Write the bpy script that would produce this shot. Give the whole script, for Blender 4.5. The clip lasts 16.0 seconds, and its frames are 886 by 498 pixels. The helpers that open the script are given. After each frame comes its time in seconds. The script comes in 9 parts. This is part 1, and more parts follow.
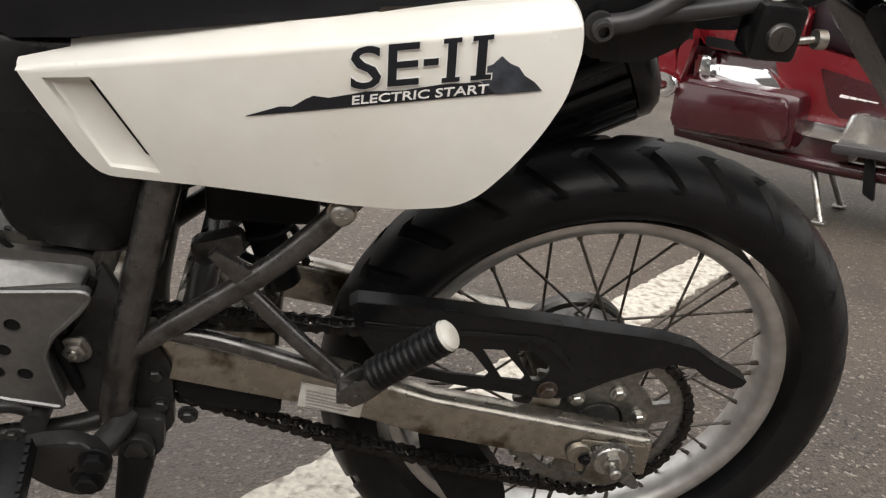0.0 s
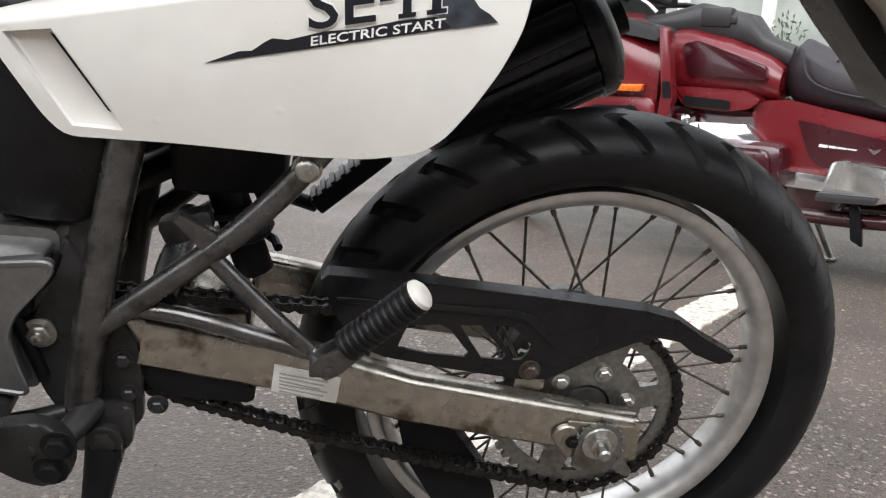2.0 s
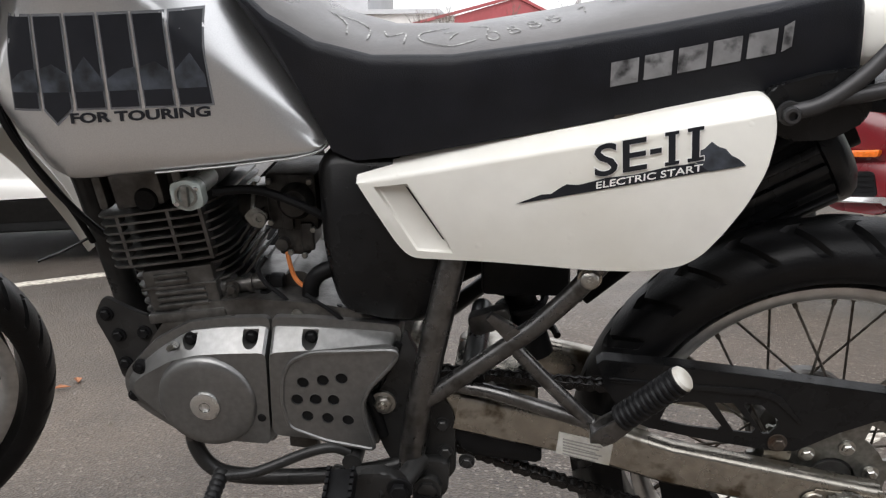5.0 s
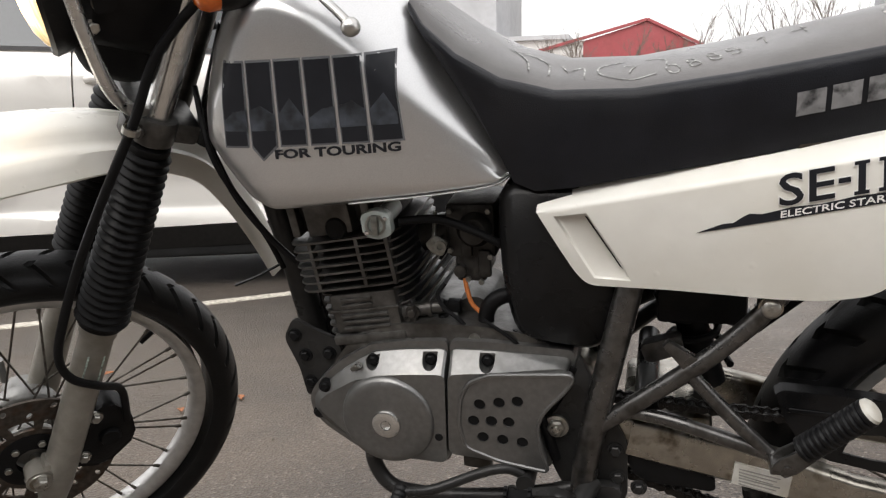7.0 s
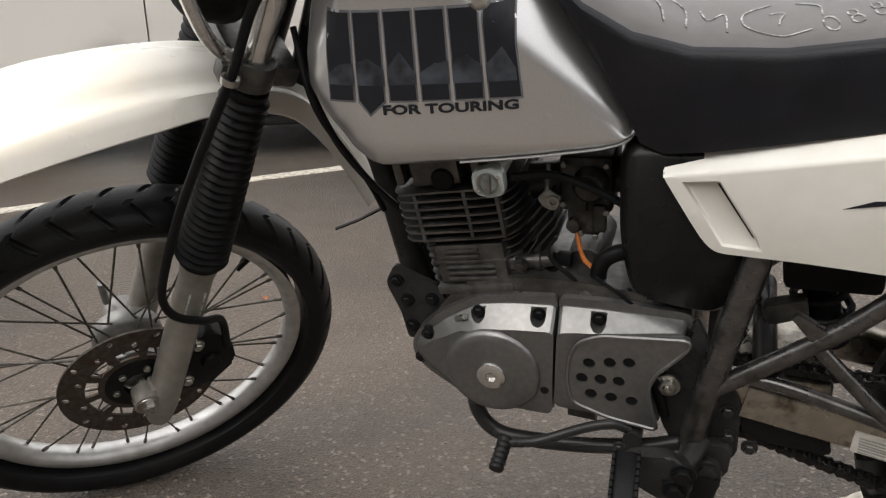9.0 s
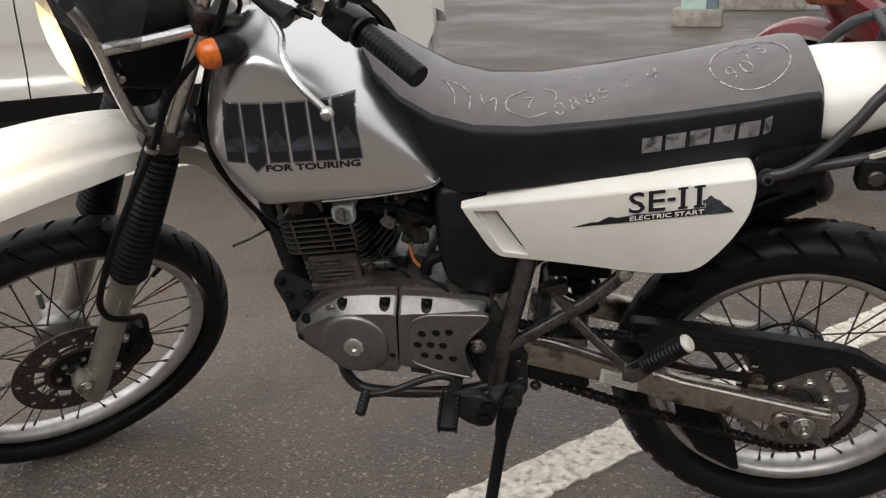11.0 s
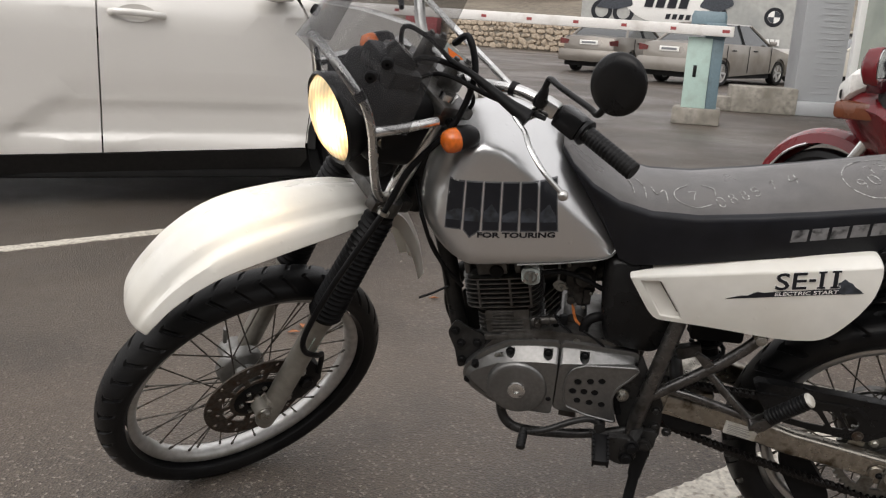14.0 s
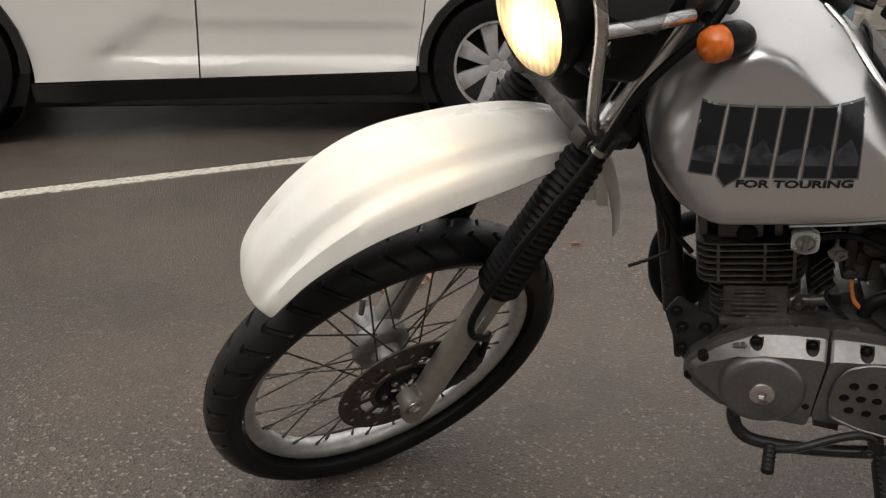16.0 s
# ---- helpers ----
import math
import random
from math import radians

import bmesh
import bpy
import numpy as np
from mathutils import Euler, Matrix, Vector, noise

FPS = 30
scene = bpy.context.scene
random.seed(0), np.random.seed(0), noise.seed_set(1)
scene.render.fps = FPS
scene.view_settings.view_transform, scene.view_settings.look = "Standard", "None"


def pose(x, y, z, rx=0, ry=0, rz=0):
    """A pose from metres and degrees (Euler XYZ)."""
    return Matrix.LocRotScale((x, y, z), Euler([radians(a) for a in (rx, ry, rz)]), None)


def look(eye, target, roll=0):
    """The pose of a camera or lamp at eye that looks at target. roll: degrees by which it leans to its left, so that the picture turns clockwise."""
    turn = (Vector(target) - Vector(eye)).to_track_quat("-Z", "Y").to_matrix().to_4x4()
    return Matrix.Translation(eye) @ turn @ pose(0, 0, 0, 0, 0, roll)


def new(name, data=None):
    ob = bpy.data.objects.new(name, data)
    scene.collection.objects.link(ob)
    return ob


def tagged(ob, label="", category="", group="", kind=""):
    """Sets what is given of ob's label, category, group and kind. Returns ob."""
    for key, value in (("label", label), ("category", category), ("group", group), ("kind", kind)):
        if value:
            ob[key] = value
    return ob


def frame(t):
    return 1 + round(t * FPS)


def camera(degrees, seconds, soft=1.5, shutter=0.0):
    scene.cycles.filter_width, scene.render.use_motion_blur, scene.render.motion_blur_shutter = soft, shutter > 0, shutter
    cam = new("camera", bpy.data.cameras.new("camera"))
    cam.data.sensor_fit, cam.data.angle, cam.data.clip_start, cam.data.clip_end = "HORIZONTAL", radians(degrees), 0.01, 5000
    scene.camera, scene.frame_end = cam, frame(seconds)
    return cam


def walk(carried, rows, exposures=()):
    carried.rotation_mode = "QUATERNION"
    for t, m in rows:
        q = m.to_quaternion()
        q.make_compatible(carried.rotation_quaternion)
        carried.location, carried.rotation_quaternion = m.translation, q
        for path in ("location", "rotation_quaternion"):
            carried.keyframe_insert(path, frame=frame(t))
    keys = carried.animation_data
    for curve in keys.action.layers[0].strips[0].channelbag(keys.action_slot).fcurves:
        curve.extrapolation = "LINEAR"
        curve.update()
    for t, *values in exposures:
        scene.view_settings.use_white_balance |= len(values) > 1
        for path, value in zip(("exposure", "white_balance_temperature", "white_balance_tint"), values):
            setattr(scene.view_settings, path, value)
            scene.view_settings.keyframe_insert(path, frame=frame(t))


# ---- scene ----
cam = camera(53.9, 16.0, soft=1.25)
ROWS = [
    (0.0, (-0.3274, -0.9921, 0.7846), (-0.0375, 0.8771, 0.1349), 5.92),
    (0.5, (-0.2967, -0.9883, 0.6594), (0.077, 0.9215, 0.1975), 5.66),
    (1.0, (-0.2825, -0.995, 0.6527), (0.1026, 0.9223, 0.2339), 4.56),
    (1.5, (-0.2849, -1.0036, 0.6571), (0.0591, 0.9193, 0.228), 4.11),
    (2.0, (-0.2956, -1.0211, 0.6577), (-0.0095, 0.9127, 0.2352), 3.44),
    (2.5, (-0.3101, -1.0451, 0.6651), (-0.1077, 0.8951, 0.224), 2.15),
    (3.0, (-0.3229, -1.0891, 0.6809), (-0.2207, 0.8635, 0.2604), 0.09),
    (3.5, (-0.3367, -1.1346, 0.7053), (-0.3449, 0.8283, 0.3219), -1.1),
    (4.0, (-0.3589, -1.176, 0.7296), (-0.4285, 0.7957, 0.4013), -0.82),
    (4.2, (-0.3599, -1.1921, 0.7362), (-0.4568, 0.7809, 0.4237), -0.58),
    (6.3, (-0.4003, -1.2452, 0.7402), (-0.8014, 0.692, 0.4464), -0.47),
    (6.5, (-0.4072, -1.2572, 0.7427), (-0.8397, 0.6764, 0.4706), -0.63),
    (7.0, (-0.4191, -1.2666, 0.746), (-0.9152, 0.6555, 0.502), -0.86),
    (7.5, (-0.4273, -1.267, 0.741), (-0.9613, 0.6424, 0.4779), -0.71),
    (8.0, (-0.4376, -1.2652, 0.7331), (-0.9854, 0.6321, 0.4166), -0.71),
    (8.5, (-0.4521, -1.2493, 0.7812), (-0.9712, 0.6284, 0.3286), -0.58),
    (9.0, (-0.4952, -1.2096, 0.8642), (-1.1101, 0.602, 0.2812), -1.0),
    (9.5, (-0.4374, -1.219, 0.9442), (-1.0086, 0.5527, 0.2128), -1.59),
    (10.0, (-0.3736, -1.3106, 1.0149), (-0.8424, 0.4735, 0.2421), -1.53),
    (10.2, (-0.3632, -1.3625, 1.0275), (-0.7836, 0.4391, 0.2675), -1.16),
    (12.3, (-0.3528, -1.8261, 1.095), (-0.6555, 0.0749, 0.5523), -0.37),
    (12.5, (-0.3838, -1.8471, 1.0999), (-0.6706, 0.0595, 0.5683), 0.07),
    (13.0, (-0.4989, -1.8947, 1.1151), (-0.724, 0.0252, 0.6019), 1.25),
    (13.5, (-0.6051, -1.9199, 1.1157), (-0.8079, 0.0029, 0.6041), 2.74),
    (14.0, (-0.6841, -1.9171, 1.1173), (-0.9698, -0.0029, 0.6131), 3.1),
    (14.5, (-0.7642, -1.8184, 1.1179), (-1.1209, 0.0882, 0.6304), 2.28),
    (15.0, (-0.8255, -1.7055, 1.107), (-1.2074, 0.1907, 0.5984), 2.01),
    (15.5, (-0.8743, -1.6287, 1.0714), (-1.3054, 0.2382, 0.4977), 2.2),
    (16.0, (-0.9534, -1.4944, 1.0212), (-1.4156, 0.3328, 0.3521), 1.86),
]
walk(cam, [(t, look(eye, target, roll)) for t, eye, target, roll in ROWS],
     exposures=[(0, 0.58, 6450, 10), (0.5, 0.92, 6250, 10), (1.0, 0.99, 6100, 10), (3.0, 0.92, 6000, 10), (3.5, 0.94, 6000, 10), (4.2, 0.74, 6020, 10), (6.5, 0.56, 6270, 10), (9.0, 0.45, 6370, 10), (12.0, 0.16, 6330, 10), (14.5, 0.11, 6380, 11), (16.0, 0.0, 6560, 11)])

# ---- light: an even overcast sky with a wide, weak sun ----
world = bpy.data.worlds.new("overcast_sky")
scene.world = world
world.use_nodes = True
wn = world.node_tree
wn.nodes.clear()
w_out = wn.nodes.new("ShaderNodeOutputWorld")
w_bg = wn.nodes.new("ShaderNodeBackground")
w_mix = wn.nodes.new("ShaderNodeMixRGB")
w_sky = wn.nodes.new("ShaderNodeTexSky")
w_sky.sky_type = "NISHITA"
w_sky.sun_disc = False
w_sky.sun_elevation = radians(42)
w_sky.sun_rotation = radians(198)
w_sky.dust_density = 6.0
w_mix.inputs["Fac"].default_value = 0.86
w_mix.inputs["Color2"].default_value = (7.9, 7.6, 7.3, 1)
wn.links.new(w_sky.outputs["Color"], w_mix.inputs["Color1"])
wn.links.new(w_mix.outputs["Color"], w_bg.inputs["Color"])
wn.links.new(w_bg.outputs["Background"], w_out.inputs["Surface"])
w_bg.inputs["Strength"].default_value = 0.15
sun = new("sun", bpy.data.lights.new("sun", "SUN"))
sun.data.energy, sun.data.angle, sun.data.color = 1.6, radians(65), (1.0, 0.975, 0.94)
sun.matrix_world = look((-3, -9, 8.5), (0, 0, 0))

# ---- materials ----
def material(name, color, rough=0.5, metal=0.0, coat=0.0, grain=0.06, scale=60.0, bump=0.0, bump_scale=200.0,
             stain=None, stain_scale=6.0, stain_lo=0.5, stain_hi=0.75, rough_var=0.1, spec=0.5, drops=0.0, drop_scale=90.0):
    """A surface with fine grain, a coarser stain, relief and, where wet, small water drops."""
    m = bpy.data.materials.new(name)
    m.use_nodes = True
    nt = m.node_tree
    L, N = nt.links, nt.nodes
    b = N["Principled BSDF"]
    tc = N.new("ShaderNodeTexCoord")
    co = tc.outputs["Object"]
    n1 = N.new("ShaderNodeTexNoise")
    n1.inputs["Scale"].default_value = scale
    n1.inputs["Detail"].default_value = 5
    L.new(co, n1.inputs["Vector"])
    n2 = N.new("ShaderNodeTexNoise")
    n2.inputs["Scale"].default_value = stain_scale
    n2.inputs["Detail"].default_value = 6
    L.new(co, n2.inputs["Vector"])
    ramp = N.new("ShaderNodeMapRange")
    ramp.inputs["From Min"].default_value = 0.3
    ramp.inputs["From Max"].default_value = 0.7
    ramp.inputs["To Min"].default_value = 1 - grain * 2.2
    ramp.inputs["To Max"].default_value = 1 + grain * 1.6
    L.new(n1.outputs["Fac"], ramp.inputs["Value"])
    mul = N.new("ShaderNodeMixRGB")
    mul.blend_type = "MULTIPLY"
    mul.inputs["Fac"].default_value = 1
    mul.inputs["Color1"].default_value = (*color, 1)
    L.new(ramp.outputs["Result"], mul.inputs["Color2"])
    out = mul.outputs["Color"]
    fac = N.new("ShaderNodeMapRange")
    fac.inputs["From Min"].default_value = stain_lo
    fac.inputs["From Max"].default_value = stain_hi
    L.new(n2.outputs["Fac"], fac.inputs["Value"])
    if stain:
        mx = N.new("ShaderNodeMixRGB")
        mx.inputs["Color2"].default_value = (*stain, 1)
        L.new(fac.outputs["Result"], mx.inputs["Fac"])
        L.new(out, mx.inputs["Color1"])
        out = mx.outputs["Color"]
    L.new(out, b.inputs["Base Color"])
    rv = N.new("ShaderNodeMapRange")
    rv.inputs["From Min"].default_value = 0.3
    rv.inputs["From Max"].default_value = 0.7
    rv.inputs["To Min"].default_value = max(0.02, rough - rough_var)
    rv.inputs["To Max"].default_value = min(1, rough + rough_var)
    L.new(n2.outputs["Fac"], rv.inputs["Value"])
    L.new(rv.outputs["Result"], b.inputs["Roughness"])
    b.inputs["Metallic"].default_value = metal
    b.inputs["Specular IOR Level"].default_value = spec
    b.inputs["Coat Weight"].default_value = coat
    b.inputs["Coat Roughness"].default_value = 0.08
    height = None
    if bump:
        n3 = N.new("ShaderNodeTexNoise")
        n3.inputs["Scale"].default_value = bump_scale
        n3.inputs["Detail"].default_value = 4
        L.new(co, n3.inputs["Vector"])
        bp = N.new("ShaderNodeBump")
        bp.inputs["Strength"].default_value = bump
        bp.inputs["Distance"].default_value = 0.002
        L.new(n3.outputs["Fac"], bp.inputs["Height"])
        height = bp.outputs["Normal"]
    if drops:
        vo = N.new("ShaderNodeTexVoronoi")
        vo.inputs["Scale"].default_value = drop_scale
        L.new(co, vo.inputs["Vector"])
        sep = N.new("ShaderNodeSeparateColor")
        L.new(vo.outputs["Color"], sep.inputs["Color"])
        sz = N.new("ShaderNodeMapRange")
        sz.inputs["From Min"].default_value = 0.72
        sz.inputs["From Max"].default_value = 1.0
        sz.inputs["To Min"].default_value = 0.0
        sz.inputs["To Max"].default_value = 0.34
        L.new(sep.outputs["Red"], sz.inputs["Value"])
        sub = N.new("ShaderNodeMath")
        sub.operation = "SUBTRACT"
        sub.use_clamp = True
        L.new(sz.outputs["Result"], sub.inputs[0])
        L.new(vo.outputs["Distance"], sub.inputs[1])
        b2 = N.new("ShaderNodeBump")
        b2.inputs["Strength"].default_value = drops
        b2.inputs["Distance"].default_value = 0.01
        L.new(sub.outputs["Value"], b2.inputs["Height"])
        if height:
            L.new(height, b2.inputs["Normal"])
        height = b2.outputs["Normal"]
    if height:
        L.new(height, b.inputs["Normal"])
        if coat:
            L.new(height, b.inputs["Coat Normal"])
    return m


def glass_material(name, color, rough=0.02, alpha=0.3, drops=0.0):
    m = bpy.data.materials.new(name)
    m.use_nodes = True
    nt = m.node_tree
    b = nt.nodes["Principled BSDF"]
    b.inputs["Base Color"].default_value = (*color, 1)
    b.inputs["Roughness"].default_value = rough
    b.inputs["IOR"].default_value = 1.45
    b.inputs["Alpha"].default_value = alpha
    if drops:            # small rain drops that stand on the surface
        tc = nt.nodes.new("ShaderNodeTexCoord")
        vo = nt.nodes.new("ShaderNodeTexVoronoi")
        vo.inputs["Scale"].default_value = drops
        sep = nt.nodes.new("ShaderNodeSeparateColor")
        sz = nt.nodes.new("ShaderNodeMapRange")
        sz.inputs["From Min"].default_value, sz.inputs["From Max"].default_value = 0.72, 1.0
        sz.inputs["To Min"].default_value, sz.inputs["To Max"].default_value = 0.0, 0.34
        gt = nt.nodes.new("ShaderNodeMath")
        gt.operation = "LESS_THAN"
        up = nt.nodes.new("ShaderNodeMapRange")
        up.inputs["To Min"].default_value, up.inputs["To Max"].default_value = alpha, min(1.0, alpha + 0.2)
        sub = nt.nodes.new("ShaderNodeMath")
        sub.operation, sub.use_clamp = "SUBTRACT", True
        bp = nt.nodes.new("ShaderNodeBump")
        bp.inputs["Strength"].default_value, bp.inputs["Distance"].default_value = 0.6, 0.01
        mx = nt.nodes.new("ShaderNodeMixRGB")
        mx.inputs["Color1"].default_value, mx.inputs["Color2"].default_value = (*color, 1), (0.3, 0.3, 0.3, 1)
        L = nt.links
        L.new(tc.outputs["Object"], vo.inputs["Vector"])
        L.new(vo.outputs["Color"], sep.inputs["Color"])
        L.new(sep.outputs["Red"], sz.inputs["Value"])
        L.new(vo.outputs["Distance"], gt.inputs[0])
        L.new(sz.outputs["Result"], gt.inputs[1])
        L.new(gt.outputs["Value"], up.inputs["Value"])
        L.new(up.outputs["Result"], b.inputs["Alpha"])
        L.new(gt.outputs["Value"], mx.inputs["Fac"])
        L.new(mx.outputs["Color"], b.inputs["Base Color"])
        L.new(sz.outputs["Result"], sub.inputs[0])
        L.new(vo.outputs["Distance"], sub.inputs[1])
        L.new(sub.outputs["Value"], bp.inputs["Height"])
        L.new(bp.outputs["Normal"], b.inputs["Normal"])
    return m


def glow_material(name, color, strength, lens=(0.8, 0.8, 0.75), pattern=0.0, hot=None):
    m = bpy.data.materials.new(name)
    m.use_nodes = True
    nt = m.node_tree
    b = nt.nodes["Principled BSDF"]
    b.inputs["Base Color"].default_value = (*lens, 1)
    b.inputs["Roughness"].default_value = 0.15
    b.inputs["Emission Color"].default_value = (*color, 1)
    b.inputs["Emission Strength"].default_value = strength
    if pattern:
        tc = nt.nodes.new("ShaderNodeTexCoord")
        wv = nt.nodes.new("ShaderNodeTexNoise")
        wv.inputs["Scale"].default_value = 14
        mr = nt.nodes.new("ShaderNodeMapRange")
        mr.inputs["From Min"].default_value = 0.35
        mr.inputs["From Max"].default_value = 0.7
        mr.inputs["To Min"].default_value = strength * (1 - pattern)
        mr.inputs["To Max"].default_value = strength * (1 + pattern)
        nt.links.new(tc.outputs["Object"], wv.inputs["Vector"])
        nt.links.new(wv.outputs["Fac"], mr.inputs["Value"])
        rib = nt.nodes.new("ShaderNodeTexWave")          # the lens is ribbed
        rib.inputs["Scale"].default_value = 38
        rib.inputs["Distortion"].default_value = 1.5
        rr = nt.nodes.new("ShaderNodeMapRange")
        rr.inputs["To Min"].default_value, rr.inputs["To Max"].default_value = 0.75, 1.15
        mm = nt.nodes.new("ShaderNodeMath")
        mm.operation = "MULTIPLY"
        nt.links.new(tc.outputs["Object"], rib.inputs["Vector"])
        nt.links.new(rib.outputs["Fac"], rr.inputs["Value"])
        nt.links.new(mr.outputs["Result"], mm.inputs[0])
        nt.links.new(rr.outputs["Result"], mm.inputs[1])
        far = nt.nodes.new("ShaderNodeVectorMath")       # brightest over the bulb
        far.operation = "DISTANCE"
        far.inputs[1].default_value = hot
        nt.links.new(tc.outputs["Object"], far.inputs[0])
        fall = nt.nodes.new("ShaderNodeMapRange")
        fall.interpolation_type = "SMOOTHSTEP"
        for k, v in (("From Min", 0.012), ("From Max", 0.075), ("To Min", 3.2), ("To Max", 0.55)):
            fall.inputs[k].default_value = v
        nt.links.new(far.outputs["Value"], fall.inputs["Value"])
        product = nt.nodes.new("ShaderNodeMath")
        product.operation = "MULTIPLY"
        nt.links.new(mm.outputs["Value"], product.inputs[0])
        nt.links.new(fall.outputs["Result"], product.inputs[1])
        nt.links.new(product.outputs["Value"], b.inputs["Emission Strength"])
    return m


WHITE = material("white_plastic", (0.78, 0.765, 0.71), 0.34, coat=0.25, grain=0.015, scale=30, stain=(0.66, 0.63, 0.55), stain_scale=5, stain_lo=0.52, stain_hi=0.85, drops=0.22, drop_scale=70)
SILVER = material("silver_paint", (0.68, 0.68, 0.68), 0.33, metal=0.9, coat=0.4, grain=0.04, scale=900, rough_var=0.04, drops=0.22, drop_scale=60)
SILVER_DARK = material("grey_silver_paint", (0.40, 0.40, 0.40), 0.42, metal=0.7, coat=0.35, grain=0.04, scale=900, rough_var=0.04, drops=0.2, drop_scale=55)
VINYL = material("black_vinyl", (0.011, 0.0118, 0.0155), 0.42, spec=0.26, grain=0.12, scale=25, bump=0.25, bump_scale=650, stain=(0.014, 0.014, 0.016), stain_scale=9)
# the seat top's wet sheen is put into this paler grey
VINYL_TOP = material("sheen_grey_vinyl", (0.078, 0.072, 0.069), 0.34, grain=0.12, scale=25, bump=0.2, bump_scale=650, stain=(0.10, 0.092, 0.086), stain_scale=7, spec=0.6)
RUBBER = material("tyre_rubber", (0.007, 0.007, 0.0075), 0.40, spec=0.2, grain=0.15, scale=40, bump=0.2, bump_scale=300, stain=(0.011, 0.0105, 0.010), stain_scale=10)
BLACK = material("black_plastic", (0.008, 0.008, 0.0085), 0.27, spec=0.23, grain=0.12, scale=30, stain=(0.012, 0.0115, 0.011), stain_scale=9, bump=0.1, bump_scale=400, drops=0.2, drop_scale=80)
BLACK_MATT = material("black_matt", (0.0065, 0.0065, 0.007), 0.48, spec=0.16, grain=0.15, scale=40, bump=0.2, bump_scale=250)
FRAME = material("grey_frame_paint", (0.122, 0.118, 0.114), 0.31, metal=0.88, coat=0.15, spec=0.3, grain=0.12, scale=50, stain=(0.055, 0.05, 0.045), stain_scale=45, stain_lo=0.52, stain_hi=0.7, bump=0.08, bump_scale=120)
RIM = material("satin_alloy_rim", (0.60, 0.595, 0.58), 0.42, metal=0.9, grain=0.06, scale=60, rough_var=0.06, stain=(0.38, 0.365, 0.335), stain_scale=14, stain_lo=0.52, stain_hi=0.8)
RACK = material("dark_rack_paint", (0.055, 0.054, 0.055), 0.42, metal=0.4, spec=0.3, grain=0.1, scale=40, stain=(0.035, 0.034, 0.034), stain_scale=20)
MUFFLER = material("muffler_black", (0.019, 0.020, 0.022), 0.33, spec=0.35, grain=0.15, scale=40, stain=(0.03, 0.03, 0.031), stain_scale=14, bump=0.12, bump_scale=300, drops=0.25, drop_scale=70)
FRAME_DARK = material("dark_frame_paint", (0.028, 0.0275, 0.027), 0.34, metal=0.3, spec=0.25, grain=0.12, scale=50, stain=(0.02, 0.018, 0.016), stain_scale=14)
ALU = material("dull_aluminium", (0.36, 0.335, 0.29), 0.29, metal=0.95, grain=0.09, scale=70, stain=(0.10, 0.078, 0.052), stain_scale=24, stain_lo=0.56, stain_hi=0.68, bump=0.08, bump_scale=220)
ALU_BRIGHT = material("bright_aluminium", (0.72, 0.72, 0.71), 0.26, metal=1.0, grain=0.05, scale=80, rough_var=0.08, stain=(0.5, 0.49, 0.46), stain_scale=12)
ENGINE = material("engine_grey_paint", (0.205, 0.204, 0.2), 0.40, metal=0.85, grain=0.06, scale=120, stain=(0.145, 0.143, 0.137), stain_scale=10, bump=0.06, bump_scale=300)
ENGINE_LIGHT = material("bare_engine_casting", (0.125, 0.122, 0.117), 0.38, metal=0.75, grain=0.14, scale=90, stain=(0.05, 0.045, 0.04), stain_scale=18, stain_lo=0.45, stain_hi=0.68, bump=0.2, bump_scale=260)
FORK_PAINT = material("dull_silver_leg", (0.30, 0.283, 0.25), 0.42, metal=0.45, coat=0.1, grain=0.06, scale=60, stain=(0.20, 0.185, 0.155), stain_scale=14, bump=0.04, bump_scale=200)
REFLECTOR = material("pale_green_reflector", (0.42, 0.50, 0.45), 0.3, coat=0.4, grain=0.3, scale=220)
HUB = material("dull_cast_hub", (0.25, 0.247, 0.238), 0.46, metal=0.7, grain=0.08, scale=60, stain=(0.22, 0.21, 0.19), stain_scale=20)
STEEL = material("zinc_steel", (0.45, 0.44, 0.41), 0.34, metal=1.0, grain=0.1, scale=150, stain=(0.22, 0.17, 0.11), stain_scale=40, stain_lo=0.55)
ZINC = material("dull_zinc_plate", (0.24, 0.24, 0.225), 0.38, metal=0.9, grain=0.12, scale=150, stain=(0.12, 0.105, 0.08), stain_scale=30, stain_lo=0.52, stain_hi=0.7)
RUSTY = material("brown_steel", (0.10, 0.085, 0.072), 0.5, metal=0.8, grain=0.2, scale=120, stain=(0.09, 0.05, 0.03), stain_scale=50, bump=0.1)
SPOKE = material("dull_spoke_steel", (0.14, 0.13, 0.115), 0.45, metal=0.85, grain=0.2, scale=90, stain=(0.08, 0.055, 0.035), stain_scale=60)
CHROME = material("chrome", (0.78, 0.78, 0.78), 0.1, metal=1.0, grain=0.02, rough_var=0.05)
CHAIN = material("oily_chain_steel", (0.022, 0.02, 0.019), 0.36, metal=0.6, grain=0.3, scale=200, bump=0.2, bump_scale=500)
LETTER = material("dark_print", (0.014, 0.015, 0.019), 0.38, grain=0.05, spec=0.3)
LETTER_GREY = material("grey_print", (0.15, 0.155, 0.165), 0.4, grain=0.08, scale=60)
LETTER_BLUE = material("slate_print", (0.04, 0.046, 0.057), 0.4, grain=0.35, scale=55)
LETTER_WHITE = material("white_print", (0.78, 0.77, 0.74), 0.45, grain=0.05)
LETTER_WORN = material("worn_silver_print", (0.22, 0.22, 0.225), 0.5, grain=0.15, scale=50, stain=(0.03, 0.03, 0.032), stain_scale=55, stain_lo=0.52, stain_hi=0.68)
